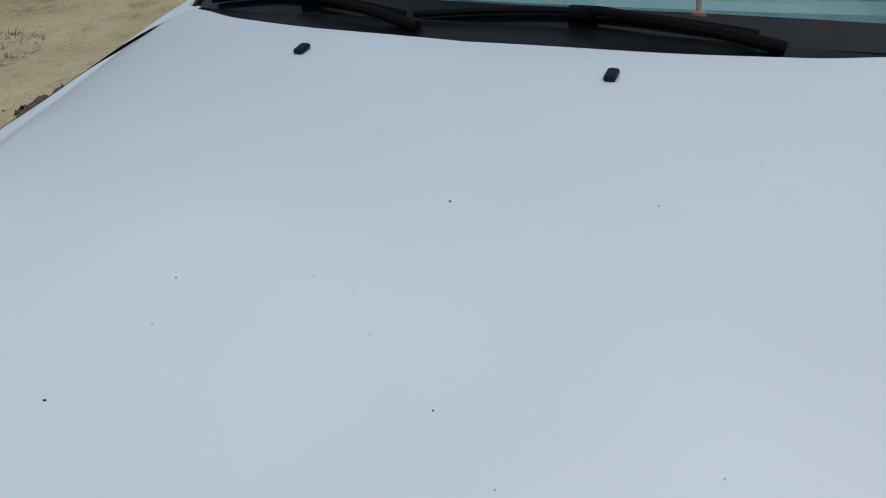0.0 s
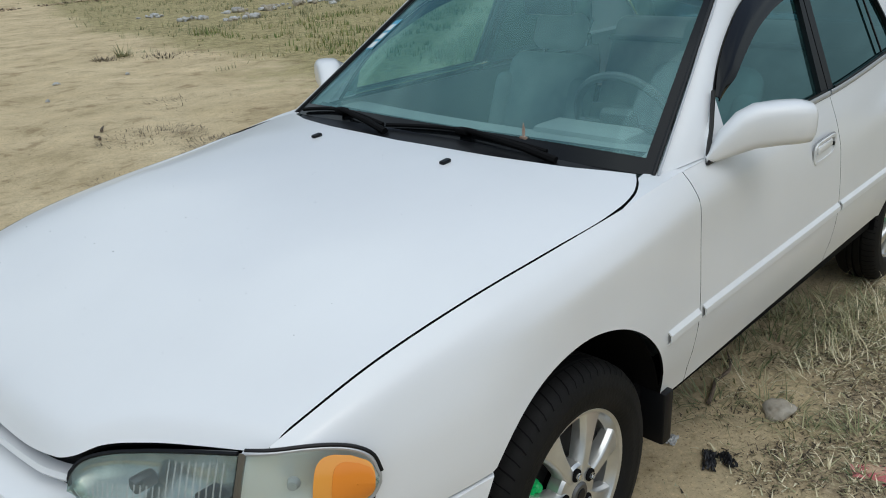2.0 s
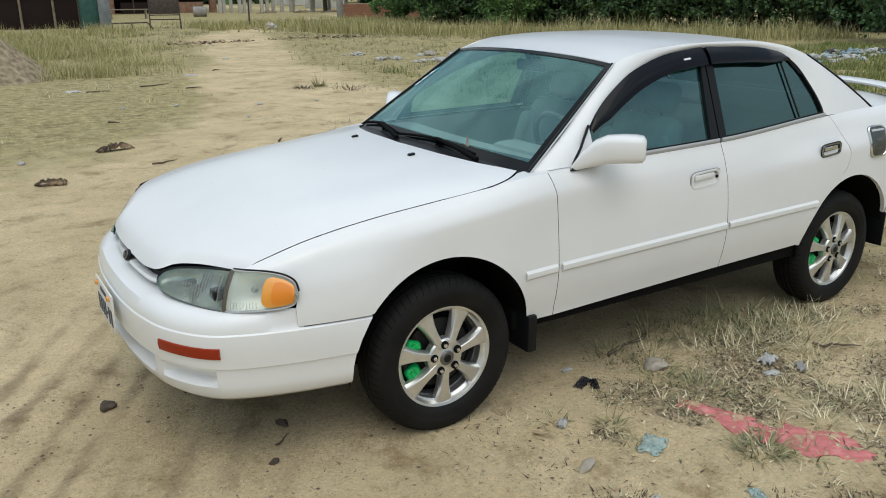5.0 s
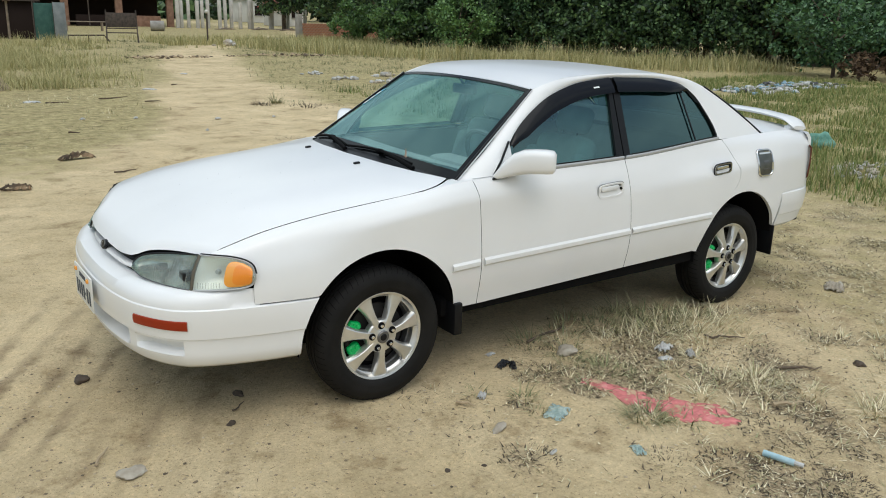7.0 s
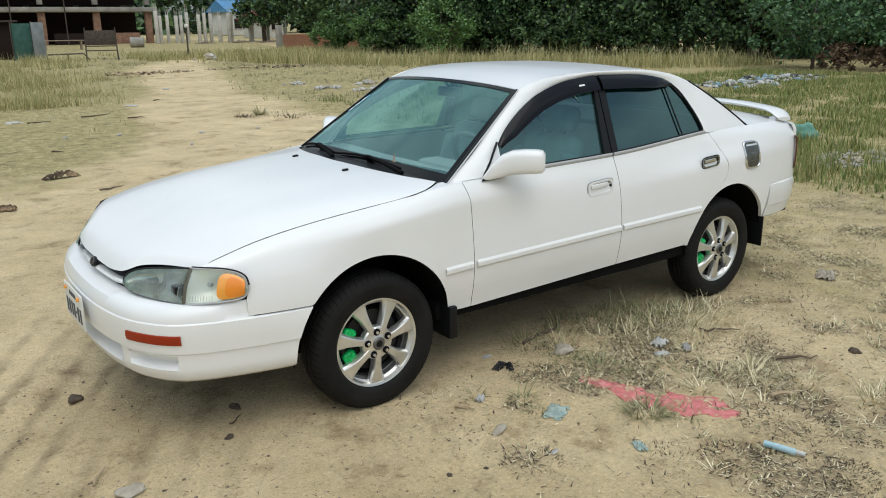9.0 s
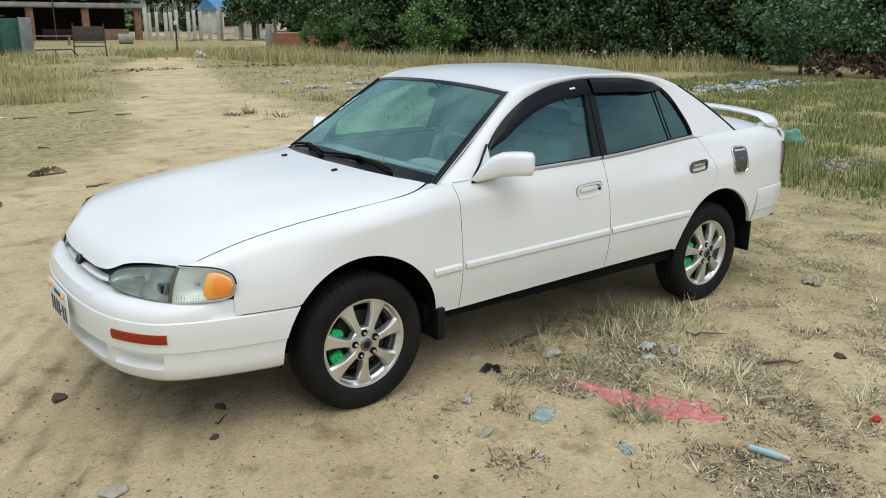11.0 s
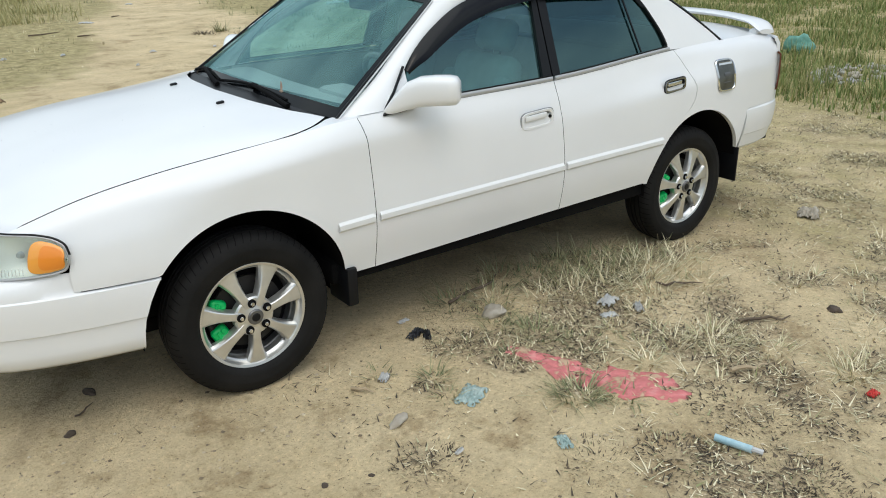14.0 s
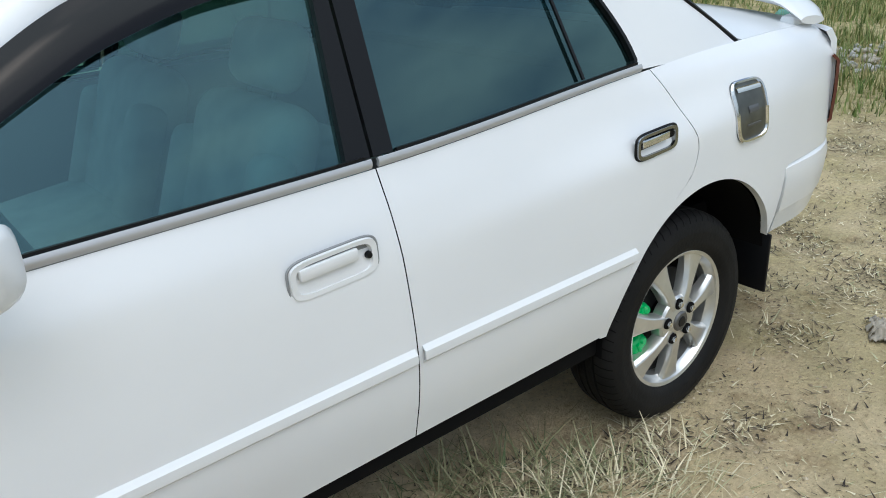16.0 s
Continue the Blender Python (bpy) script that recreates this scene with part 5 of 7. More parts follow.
# ---------------------------------------------------------------- grass
def islands(m, colors, rough=0.8):
    """A material whose colour varies from blade to blade."""
    t, n = m.node_tree, m.node_tree.nodes
    geo, r = n.new("ShaderNodeNewGeometry"), n.new("ShaderNodeValToRGB")
    while len(r.color_ramp.elements) < len(colors):
        r.color_ramp.elements.new(0.5)
    for i, (e, c) in enumerate(zip(r.color_ramp.elements, colors)):
        e.position, e.color = i / (len(colors) - 1), (*c, 1)
    t.links.new(geo.outputs["Random Per Island"], r.inputs["Fac"])
    t.links.new(r.outputs["Color"], n["Principled BSDF"].inputs["Base Color"])
    n["Principled BSDF"].inputs["Roughness"].default_value = rough
    return m


STRAW = islands(material("dry_straw", (0.5, 0.42, 0.25)), [(0.26, 0.21, 0.11), (0.58, 0.50, 0.30), (0.86, 0.78, 0.56), (0.27, 0.28, 0.12)])
OLIVE = islands(material("half_dry_grass", (0.3, 0.3, 0.15)), [(0.10, 0.12, 0.05), (0.25, 0.25, 0.12), (0.46, 0.42, 0.24), (0.09, 0.13, 0.05)])
GREENG = islands(material("green_grass", (0.14, 0.2, 0.06)), [(0.08, 0.13, 0.03), (0.15, 0.21, 0.05), (0.27, 0.28, 0.10), (0.44, 0.38, 0.18)])
TALL = islands(material("tall_dry_grass", (0.36, 0.3, 0.15)), [(0.24, 0.24, 0.085), (0.40, 0.36, 0.16), (0.54, 0.48, 0.25), (0.15, 0.19, 0.065)])
DEAD = islands(material("dead_stalks", (0.12, 0.09, 0.06)), [(0.028, 0.021, 0.014), (0.07, 0.052, 0.032), (0.17, 0.13, 0.08)])


class Blades:
    def __init__(self):
        self.v, self.f = [], []

    def blade(self, x, y, z, az, lean, length, w, droop=0.5, seg=3):
        k = len(self.v)
        sx, sy = -math.sin(az) * w, math.cos(az) * w
        px, pz, a = 0.0, 0.0, lean
        for i in range(seg + 1):
            t = 1 - i / seg
            cx, cy, cz = x + math.cos(az) * px, y + math.sin(az) * px, z + pz
            if i < seg:
                self.v += [(cx - sx * t, cy - sy * t, cz), (cx + sx * t, cy + sy * t, cz)]
            else:
                self.v.append((cx, cy, max(cz, z + 0.002)))
            px += math.sin(a) * length / seg
            pz += math.cos(a) * length / seg
            a += droop * (1 + i) / seg
        for i in range(seg - 1):
            self.f.append((k + 2 * i, k + 2 * i + 1, k + 2 * i + 3, k + 2 * i + 2))
        self.f.append((k + 2 * seg - 2, k + 2 * seg - 1, k + 2 * seg))

    def tuft(self, x, y, n, r, length, w=0.0024, lean=1.12, droop=0.9):
        z = ground_z(x, y) - 0.003
        for _ in range(n):
            a, q = rng.uniform(0, 6.283), r * math.sqrt(rng.random())
            self.blade(x + q * math.cos(a), y + q * math.sin(a), z, a + rng.gauss(0, 0.6), min(1.5, lean * rng.uniform(0.45, 1.5)), length * rng.uniform(0.35, 1.2), w * rng.uniform(0.7, 1.4), droop * rng.uniform(0, 1.4), 4)

    def done(self, name, mat, label):
        me = bpy.data.meshes.new(name)
        me.from_pydata(self.v, [], self.f)
        me.materials.append(mat)
        return tagged(new(name, me), label, "grass", kind="stuff")


straw, olive, dead = Blades(), Blades(), Blades()
# straw tufts by the car's side, the thickest beside the rear wheel
for x, y, n, r, l in [(1.98, -1.10, 150, 0.16, 0.24), (1.80, -1.02, 120, 0.15, 0.22), (2.15, -1.02, 130, 0.15, 0.22), (2.30, -1.12, 90, 0.12, 0.18), (1.62, -0.98, 80, 0.12, 0.2), (2.05, -0.90, 80, 0.14, 0.22), (2.42, -1.0, 60, 0.1, 0.16), (1.88, -1.25, 80, 0.12, 0.18), (2.2, -1.3, 60, 0.12, 0.15), (1.45, -0.92, 50, 0.08, 0.16), (1.75, -1.71, 120, 0.09, 0.2), (1.88, -1.92, 80, 0.09, 0.16), (1.94, -2.24, 110, 0.07, 0.22), (1.36, -1.67, 70, 0.06, 0.16), (1.60, -1.62, 70, 0.08, 0.17), (1.62, -1.85, 60, 0.07, 0.15), (1.72, -1.32, 50, 0.05, 0.13), (1.5, -1.38, 40, 0.05, 0.12), (0.96, -1.72, 30, 0.04, 0.1), (2.6, -1.6, 60, 0.12, 0.12), (2.9, -1.9, 40, 0.1, 0.1), (2.35, -2.1, 50, 0.1, 0.14), (1.25, -0.80, 60, 0.1, 0.18)]:
    straw.tuft(x, y, n, r, l * 0.78)
    straw.tuft(x, y, n // 3, r * 1.5, l * 0.6, 0.003, 1.35, 0.4)
for x, y, n, r, l in [(0.96, -1.67, 170, 0.085, 0.14), (1.18, -1.19, 140, 0.11, 0.11), (1.05, -0.70, 90, 0.10, 0.15), (1.10, -1.05, 80, 0.09, 0.1), (0.59, -1.22, 70, 0.06, 0.11), (0.84, -1.08, 60, 0.10, 0.06), (1.28, -1.38, 80, 0.1, 0.08), (0.95, -1.28, 40, 0.05, 0.09), (0.42, -1.05, 35, 0.05, 0.08), (0.55, -1.36, 40, 0.05, 0.09), (1.08, -1.78, 60, 0.07, 0.09), (1.45, -1.55, 60, 0.1, 0.07), (1.15, -0.92, 70, 0.1, 0.14)]:
    olive.tuft(x, y, n, r, l, 0.0026)
# dead stalks, their dark colour also standing in for shade under tufts
for x, y, n, r in [(0.25, -1.66, 150, 0.13), (1.18, -2.48, 260, 0.16), (0.84, -1.08, 160, 0.16), (1.17, -2.65, 90, 0.1), (1.28, -1.30, 150, 0.15), (1.0, -0.85, 150, 0.2), (0.72, -2.0, 120, 0.15), (1.62, -1.2, 120, 0.15), (1.4, -2.1, 160, 0.22), (1.9, -1.5, 140, 0.25), (0.95, -2.15, 120, 0.14), (1.6, -2.3, 120, 0.2)]:
    dead.tuft(x, y, 3 * n, r, 0.024, 0.003, 1.3, 0.2)
    olive.tuft(x, y, n // 4, r * 0.9, 0.035, 0.002, 1.0, 0.4)
# matted dead stalks and straw round the tufts and behind the rear wheel
for _ in range(150000):
    x, y = rng.uniform(0.0, 7.0), rng.uniform(-3.6, 1.2)
    if -0.8 < y and x < 3.2:
        continue
    if rng.random() < max(mulch(x, y), 0.30 * smooth(2.2, 3.0, x) * max(0, 0.4 + 1.6 * n2(x, y, 3.0)), 0.05):
        (dead if rng.random() < 0.55 else straw).blade(x, y, ground_z(x, y) + 0.002, rng.uniform(0, 6.283), rng.uniform(1.0, 1.5), rng.uniform(0.010, 0.045), rng.uniform(0.0015, 0.0045), rng.uniform(0, 0.5), 2)
for _ in range(260):
    x, y = rng.uniform(0.7, 3.6), rng.uniform(-2.9, -0.75)
    if mulch(x, y) > 0.35:
        straw.tuft(x, y, rng.randint(8, 26), 0.025, rng.uniform(0.05, 0.13), 0.003, 1.25, 0.3)
# scattered straw lying flat, thinning towards the bare sand
for _ in range(11000):
    x, y = rng.uniform(0.2, 6.5), rng.uniform(-4.5, 0.6)
    if rng.random() < max(0.04, min(1, 0.45 + 0.8 * n2(x, y, 1.1))) * min(1, 0.15 + x * 0.25):
        straw.blade(x, y, ground_z(x, y) + 0.004, rng.uniform(0, 6.283), 1.45, rng.uniform(0.03, 0.11), 0.0017, 0.05, 2)
for _ in range(900):
    x, y = rng.uniform(2.0, 7.5), rng.uniform(-3.8, 0.8)
    if n2(x, y, 0.9) > 0.05:
        straw.tuft(x, y, rng.randint(5, 14), 0.07, rng.uniform(0.03, 0.08), 0.0022, 1.2)
for x, y, n, r in [(2.25, 4.3, 700, 0.42), (2.05, 5.2, 800, 0.5), (1.2, 4.0, 160, 0.3), (3.2, 6.6, 300, 0.5), (-1.0, 7.5, 400, 0.7), (-1.8, 5.6, 300, 0.5), (0.6, 8.6, 350, 0.7)]:
    dead.tuft(x, y, n, r, 0.06, 0.003, 1.35, 0.2)
for _ in range(5000):
    x, y = rng.uniform(-3.2, 6.5), rng.uniform(-4.0, 9)
    if not (-1 < x < 3.6 and -0.8 < y < 0.8) and n2(x, y, 0.8, 5) > 0.02:
        dead.blade(x, y, ground_z(x, y) + 0.003, rng.uniform(0, 6.283), 1.5, rng.uniform(0.01, 0.05), 0.002, 0.02, 2)
for x, y, n, l in [(1.45, -0.62, 60, 0.16), (1.62, -0.72, 80, 0.18), (1.82, -0.66, 90, 0.20), (1.98, -0.74, 100, 0.22), (2.12, -0.80, 70, 0.20), (1.72, -0.88, 70, 0.16), (1.92, -0.92, 90, 0.18), (2.2, -0.95, 70, 0.17), (1.30, -0.72, 50, 0.14)]:
    olive.tuft(x, y, n, 0.13, l, 0.0026, 1.0, 0.8)
    dead.tuft(x, y, n * 2, 0.16, 0.03, 0.003, 1.3, 0.2)
straw.done("dry_grass", STRAW, "pale dry grass tufts and loose straw on sand")
olive.done("half_dry_grass", OLIVE, "low grey-green grass tufts on sand")
dead.done("dead_grass", DEAD, "dark brittle remains of dead weeds")


def meadow(name, mat, label, spots, count, length, w, lean=0.35, droop=0.5):
    b = Blades()
    for _ in range(count // 5):
        x, y = spots()
        if x is None:
            continue
        z, k = ground_z(x, y) - 0.01, rng.uniform(0.5, 1.15) * (1 + 0.5 * n2(x, y, 0.6, 9))
        for _ in range(5):
            dx, dy = rng.gauss(0, 0.3 * length), rng.gauss(0, 0.3 * length)
            b.blade(x + dx, y + dy, z, rng.uniform(0, 6.283), abs(rng.gauss(0, lean)), length * k * rng.uniform(0.6, 1.15), w * rng.uniform(0.7, 1.3), droop * rng.uniform(0.2, 1.3), 3)
    return b.done(name, mat, label)


def patchy(x0, x1, y0, y1, keep):
    def f():
        x, y = rng.uniform(x0, x1), rng.uniform(y0, y1)
        return (x, y) if rng.random() < keep(x, y) else (None, None)
    return f


clump = lambda x, y: max(0, min(1, 0.35 + 1.6 * n2(x, y, 0.9)))
meadow("green_grass", GREENG, "low green and yellow grass on the meadow", patchy(6.4, 24, -1.5, 13, lambda x, y: grassy(x, y) * max(0, min(1, 0.6 + 1.2 * n2(x, y, 0.9))) * (1 if y < 0.62 * x + 2 else 0.2)), 170000, 0.17, 0.010)
meadow("rough_grass", GREENG, "taller rough grass at the edge of the meadow", patchy(6.5, 9.5, -0.4, 2.6, lambda x, y: grassy(x, y) * max(0, min(1, 0.3 + 2 * n2(x, y, 1.6))) * (1 if y > 0.35 * x - 2.4 else 0.15)), 9000, 0.26, 0.004)
# tall dry grass: left of the track, and before the thicket
meadow("tall_grass", TALL, "knee-high dry grass beside the track", patchy(-5, 5.2, 15.2, 27, lambda x, y: max(0, min(1, (track_x(y) - 2.0 - 0.06 * (y - 16) - x) * 0.5 + 0.7 * n2(x, y, 0.7))) * clump(x, y)), 95000, 0.50, 0.0065, 0.75, 0.9)
meadow("tall_grass", TALL, "knee-high dry grass before the sheet-metal gate", patchy(-7, 8, 27, 39, lambda x, y: max(0, min(1, (track_x(y) - 3.0 - 0.10 * (y - 27) - x) * 0.5 + 0.6 * n2(x, y, 0.5))) * clump(x, y)), 45000, 0.50, 0.010, 0.7, 0.8)
meadow("tall_grass", TALL, "waist-high dry grass before the thicket", patchy(13, 27, 14, 34, lambda x, y: max(0, 1 - abs((x - 20.5) * 0.80 + (y - 22) * 0.60 + 1.2 * n2(x, y, 0.3)) / 2.6)), 60000, 0.74, 0.013, 0.4, 0.7)
meadow("scrub_grass", OLIVE, "thin dry grass beside the track", patchy(4.5, 20, 8, 40, lambda x, y: grassy(x, y) * clump(x, y) * 0.8 * (y > 0.62 * x + 1)), 80000, 0.15, 0.007, 0.7)
meadow("scrub_grass", STRAW, "thin dry grass beside the track", patchy(-10, 6, 5, 16, lambda x, y: grassy(x, y) * max(0, min(1, 1.8 * n2(x, y, 0.8)))), 16000, 0.09, 0.006, 0.9)
meadow("verge_grass", TALL, "thin dry grass along the far track", patchy(10, 26, 33, 46, lambda x, y: 1 if abs(y - 38 - 0.25 * (x - 13)) < 2.2 and x > track_x(y) - 6 else 0.1), 30000, 0.42, 0.016, 0.4)

# ---------------------------------------------------------------- trees and bushes
BARK = mottle(material("bark", (0.1, 0.075, 0.055), 0.95), [(0.06, 0.045, 0.035), (0.14, 0.11, 0.08)], 9, bump=0.6, bump_scale=25)
# near-black and bright entries paint gap shade and highlights into the leaves
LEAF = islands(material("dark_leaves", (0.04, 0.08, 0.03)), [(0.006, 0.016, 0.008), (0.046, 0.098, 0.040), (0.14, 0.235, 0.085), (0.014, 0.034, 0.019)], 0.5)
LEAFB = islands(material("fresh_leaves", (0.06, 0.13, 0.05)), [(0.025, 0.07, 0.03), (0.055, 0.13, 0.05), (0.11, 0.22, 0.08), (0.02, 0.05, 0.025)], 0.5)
# lit copy of the leaf greens, its brightness held in the colour
LEAFC = islands(material("leaves_lit_in_colour", (0.1, 0.2, 0.06)), [(0.045, 0.11, 0.03), (0.10, 0.21, 0.055), (0.17, 0.30, 0.085), (0.03, 0.075, 0.025)], 0.5)
BRUSH = islands(material("dry_brush", (0.16, 0.09, 0.05)), [(0.05, 0.032, 0.02), (0.11, 0.07, 0.042), (0.20, 0.135, 0.08)], 0.9)


def crown(centre, radii, clumps, leaves, size, r, low=-0.6):
    """Leaves gathered in uneven clumps round a centre."""
    verts, faces = [], []
    for _ in range(clumps):
        while True:
            p = Vector((r.uniform(-1, 1), r.uniform(-1, 1), r.uniform(low, 1)))
            if 0.25 < p.length < 1:
                break
        c = Vector(centre) + Vector((p.x * radii[0], p.y * radii[1], p.z * radii[2]))
        q = r.uniform(0.10, 0.27) * min(radii)
        for _ in range(leaves):
            d = Vector((r.gauss(0, 1), r.gauss(0, 1), r.gauss(0, 0.75)))
            o = c + d * q * 0.6
            a = Vector((r.gauss(0, 1), r.gauss(0, 1), r.gauss(-0.3, 0.7))).normalized()
            b = a.orthogonal().normalized()
            b = (b * math.cos(r.uniform(0, 6)) + a.cross(b) * math.sin(r.uniform(0, 6))).normalized()
            l, w, k = size * r.uniform(0.6, 1.4), size * r.uniform(0.22, 0.4), len(verts)
            verts += [tuple(o), tuple(o + a * l * 0.5 + b * w), tuple(o + a * l), tuple(o + a * l * 0.5 - b * w)]
            faces.append((k, k + 1, k + 2, k + 3))
    me = bpy.data.meshes.new("crown")
    me.from_pydata(verts, [], faces)
    return me


def tree(x, y, h, spread_, mat, label, seed, clumps=60, leaves=60, size=0.22, trunk=0.12, low=-0.9, name="tree"):
    r = random.Random(seed)
    t = tagged(new(name), label, name)
    z0 = ground_z(x, y)
    t.matrix_basis = pose(x, y, z0)
    limbs = [tube([(0, 0, -0.1), (0.05 * r.uniform(-1, 1), 0.05, h * 0.25), (0.2 * r.uniform(-1, 1), 0.2 * r.uniform(-1, 1), h * 0.55), (0.3 * r.uniform(-1, 1), 0.3 * r.uniform(-1, 1), h * 0.85)], [trunk, trunk * 0.8, trunk * 0.5, trunk * 0.15], 8)]
    for _ in range(7):
        a, z = r.uniform(0, 6.28), h * r.uniform(0.12, 0.5)
        e = spread_ * r.uniform(0.5, 0.9)
        limbs.append(tube([(0, 0, z), (e * 0.5 * math.cos(a), e * 0.5 * math.sin(a), z + h * 0.14), (e * math.cos(a), e * math.sin(a), z + h * r.uniform(0.15, 0.4))], [trunk * 0.5, trunk * 0.3, trunk * 0.08], 6))
    part("trunk", join(*limbs), BARK, t)
    me = crown((0, 0, h * 0.55), (spread_, spread_, h * 0.48), clumps, leaves, size, r, low)
    me.materials.append(mat)
    c = new("crown", me)
    c.parent = t
    return t


# the dark thicket behind the meadow
tr = random.Random(21)
for i in range(17):
    k = i / 16
    x, y = 23.2 + 13 * k + tr.uniform(-0.8, 0.8), 35.5 - 24.5 * k + tr.uniform(-0.8, 0.8)
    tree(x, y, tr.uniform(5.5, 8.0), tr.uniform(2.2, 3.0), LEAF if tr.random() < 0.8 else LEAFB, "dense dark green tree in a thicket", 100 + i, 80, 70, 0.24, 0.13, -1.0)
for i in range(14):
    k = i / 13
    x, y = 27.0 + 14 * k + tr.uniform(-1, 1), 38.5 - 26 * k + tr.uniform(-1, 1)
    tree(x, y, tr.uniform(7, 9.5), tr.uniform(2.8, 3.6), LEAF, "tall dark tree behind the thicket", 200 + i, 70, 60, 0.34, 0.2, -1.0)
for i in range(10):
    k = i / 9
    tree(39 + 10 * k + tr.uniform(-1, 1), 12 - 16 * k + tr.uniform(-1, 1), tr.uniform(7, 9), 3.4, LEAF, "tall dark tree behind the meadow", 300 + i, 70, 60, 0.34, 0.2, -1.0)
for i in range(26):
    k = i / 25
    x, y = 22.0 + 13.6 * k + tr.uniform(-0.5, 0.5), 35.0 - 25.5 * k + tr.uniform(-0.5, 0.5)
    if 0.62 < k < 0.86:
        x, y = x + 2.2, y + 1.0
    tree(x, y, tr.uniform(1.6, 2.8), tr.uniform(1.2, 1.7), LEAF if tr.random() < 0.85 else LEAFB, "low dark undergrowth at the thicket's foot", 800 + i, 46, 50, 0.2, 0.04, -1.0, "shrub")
tree(25.6, 11.8, 3.4, 2.3, LEAFB, "lighter green leafy shrub before dark trees", 401, 90, 80, 0.16, 0.07, -0.9, "shrub")
tree(29.0, 9.2, 3.0, 2.2, LEAF, "dark green leafy shrub before dark trees", 402, 80, 80, 0.16, 0.07, -0.9, "shrub")
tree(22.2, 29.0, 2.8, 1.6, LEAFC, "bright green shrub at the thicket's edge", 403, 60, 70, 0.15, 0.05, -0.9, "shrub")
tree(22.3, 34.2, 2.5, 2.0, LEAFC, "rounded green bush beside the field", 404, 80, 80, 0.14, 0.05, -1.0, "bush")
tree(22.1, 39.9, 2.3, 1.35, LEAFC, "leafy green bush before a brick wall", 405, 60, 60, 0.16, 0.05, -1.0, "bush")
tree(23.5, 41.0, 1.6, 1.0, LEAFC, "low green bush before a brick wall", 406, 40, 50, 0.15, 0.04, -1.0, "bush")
for i, (x, y, h, w) in enumerate([(33, 62, 8, 3.4), (37, 58, 8, 3.6), (30.5, 56, 7, 2.6), (41, 54, 9, 4), (46, 48, 9, 4), (29.5, 66, 7, 2.4)]):
    tree(x, y, h, w, LEAF, "large dark tree beyond the building site", 500 + i, 80, 60, 0.36, 0.22, -0.7)
for i, (x, y) in enumerate([(28.4, 8.2), (29.6, 7.0), (26.5, 9.6), (31.2, 6.4), (24.8, 10.4)]):
    tree(x, y, 0.9, 0.8, BRUSH, "pile of dry brown brushwood", 600 + i, 26, 30, 0.16, 0.03, -1.0, "brushwood")
for i, (x, y, l, n_) in enumerate(((4.76, 11.27, 0.30, 90), (4.35, 11.05, 0.16, 70), (5.05, 10.5, 0.12, 90))):
    weed = Blades()
    weed.tuft(x, y, n_, 0.10 + 0.1 * i, l, 0.006, 0.8, 0.4)
    weed.tuft(x + 0.2, y - 0.1, n_, 0.35, l * 0.4, 0.006, 1.3, 0.2)
    weed.done("withered_weed", OLIVE if i == 0 else DEAD, "low withered weed on bare sand")

# woods along the horizon
wr = random.Random(77)
verts_, faces_ = [], []
for i in range(70):
    k = i / 69
    a = radians(118 - 150 * k)
    d = wr.uniform(120, 150)
    me_ = crown((d * math.cos(a), d * math.sin(a), 3.2), (5.5, 5.5, wr.uniform(4.5, 7.5)), 26, 34, 1.3, wr, -0.7)
    o_ = len(verts_)
    verts_ += [tuple(v.co) for v in me_.vertices]
    faces_ += [tuple(o_ + q for q in p.vertices) for p in me_.polygons]
    bpy.data.meshes.remove(me_)
wm = bpy.data.meshes.new("far_woods")
wm.from_pydata(verts_, [], faces_)
wm.materials.append(LEAF)
tagged(new("far_woods", wm), "dark line of woods along the horizon", "woods", kind="stuff")

# ---------------------------------------------------------------- buildings far off
CONC = mottle(material("raw_concrete", (0.32, 0.30, 0.27), 0.9), [(0.22, 0.21, 0.19), (0.38, 0.36, 0.33)], 1.5, bump=0.2)
PALEC = mottle(material("pale_concrete", (0.58, 0.56, 0.52), 0.9), [(0.48, 0.46, 0.42), (0.66, 0.64, 0.60)], 1.5, bump=0.2)
RAWBR = mottle(material("brown_formwork", (0.26, 0.15, 0.10), 0.9), [(0.20, 0.11, 0.075), (0.33, 0.20, 0.14)], 3)
BRICK = mottle(material("red_brick", (0.34, 0.16, 0.09), 0.9), [(0.26, 0.12, 0.07), (0.42, 0.21, 0.13)], 6, bump=0.3)
# near-black that paints the shade of open floors, windows and the shed
SHADE = material("shade_near_black", (0.028, 0.020, 0.018), 0.95, Specular_IOR_Level=0.1)
GREENM = mottle(material("green_sheet_metal", (0.06, 0.17, 0.14), 0.6, 0.2), [(0.03, 0.10, 0.085), (0.06, 0.15, 0.125)], 3)
GREYM = mottle(material("grey_sheet_metal", (0.22, 0.25, 0.26), 0.6, 0.3), [(0.17, 0.20, 0.21), (0.28, 0.30, 0.31)], 3)
BLUEW = mottle(material("blue_roof", (0.08, 0.24, 0.45), 0.6), [(0.06, 0.2, 0.4), (0.1, 0.28, 0.5)], 2)
REDR = mottle(material("red_roof_tiles", (0.42, 0.13, 0.09), 0.8), [(0.36, 0.1, 0.07), (0.48, 0.17, 0.12)], 2)
WHITEW = mottle(material("white_render", (0.68, 0.67, 0.63), 0.85), [(0.58, 0.57, 0.53), (0.74, 0.73, 0.70)], 0.8)
WOOD = mottle(material("grey_timber", (0.25, 0.2, 0.15), 0.9), [(0.19, 0.15, 0.11), (0.32, 0.26, 0.2)], 4)
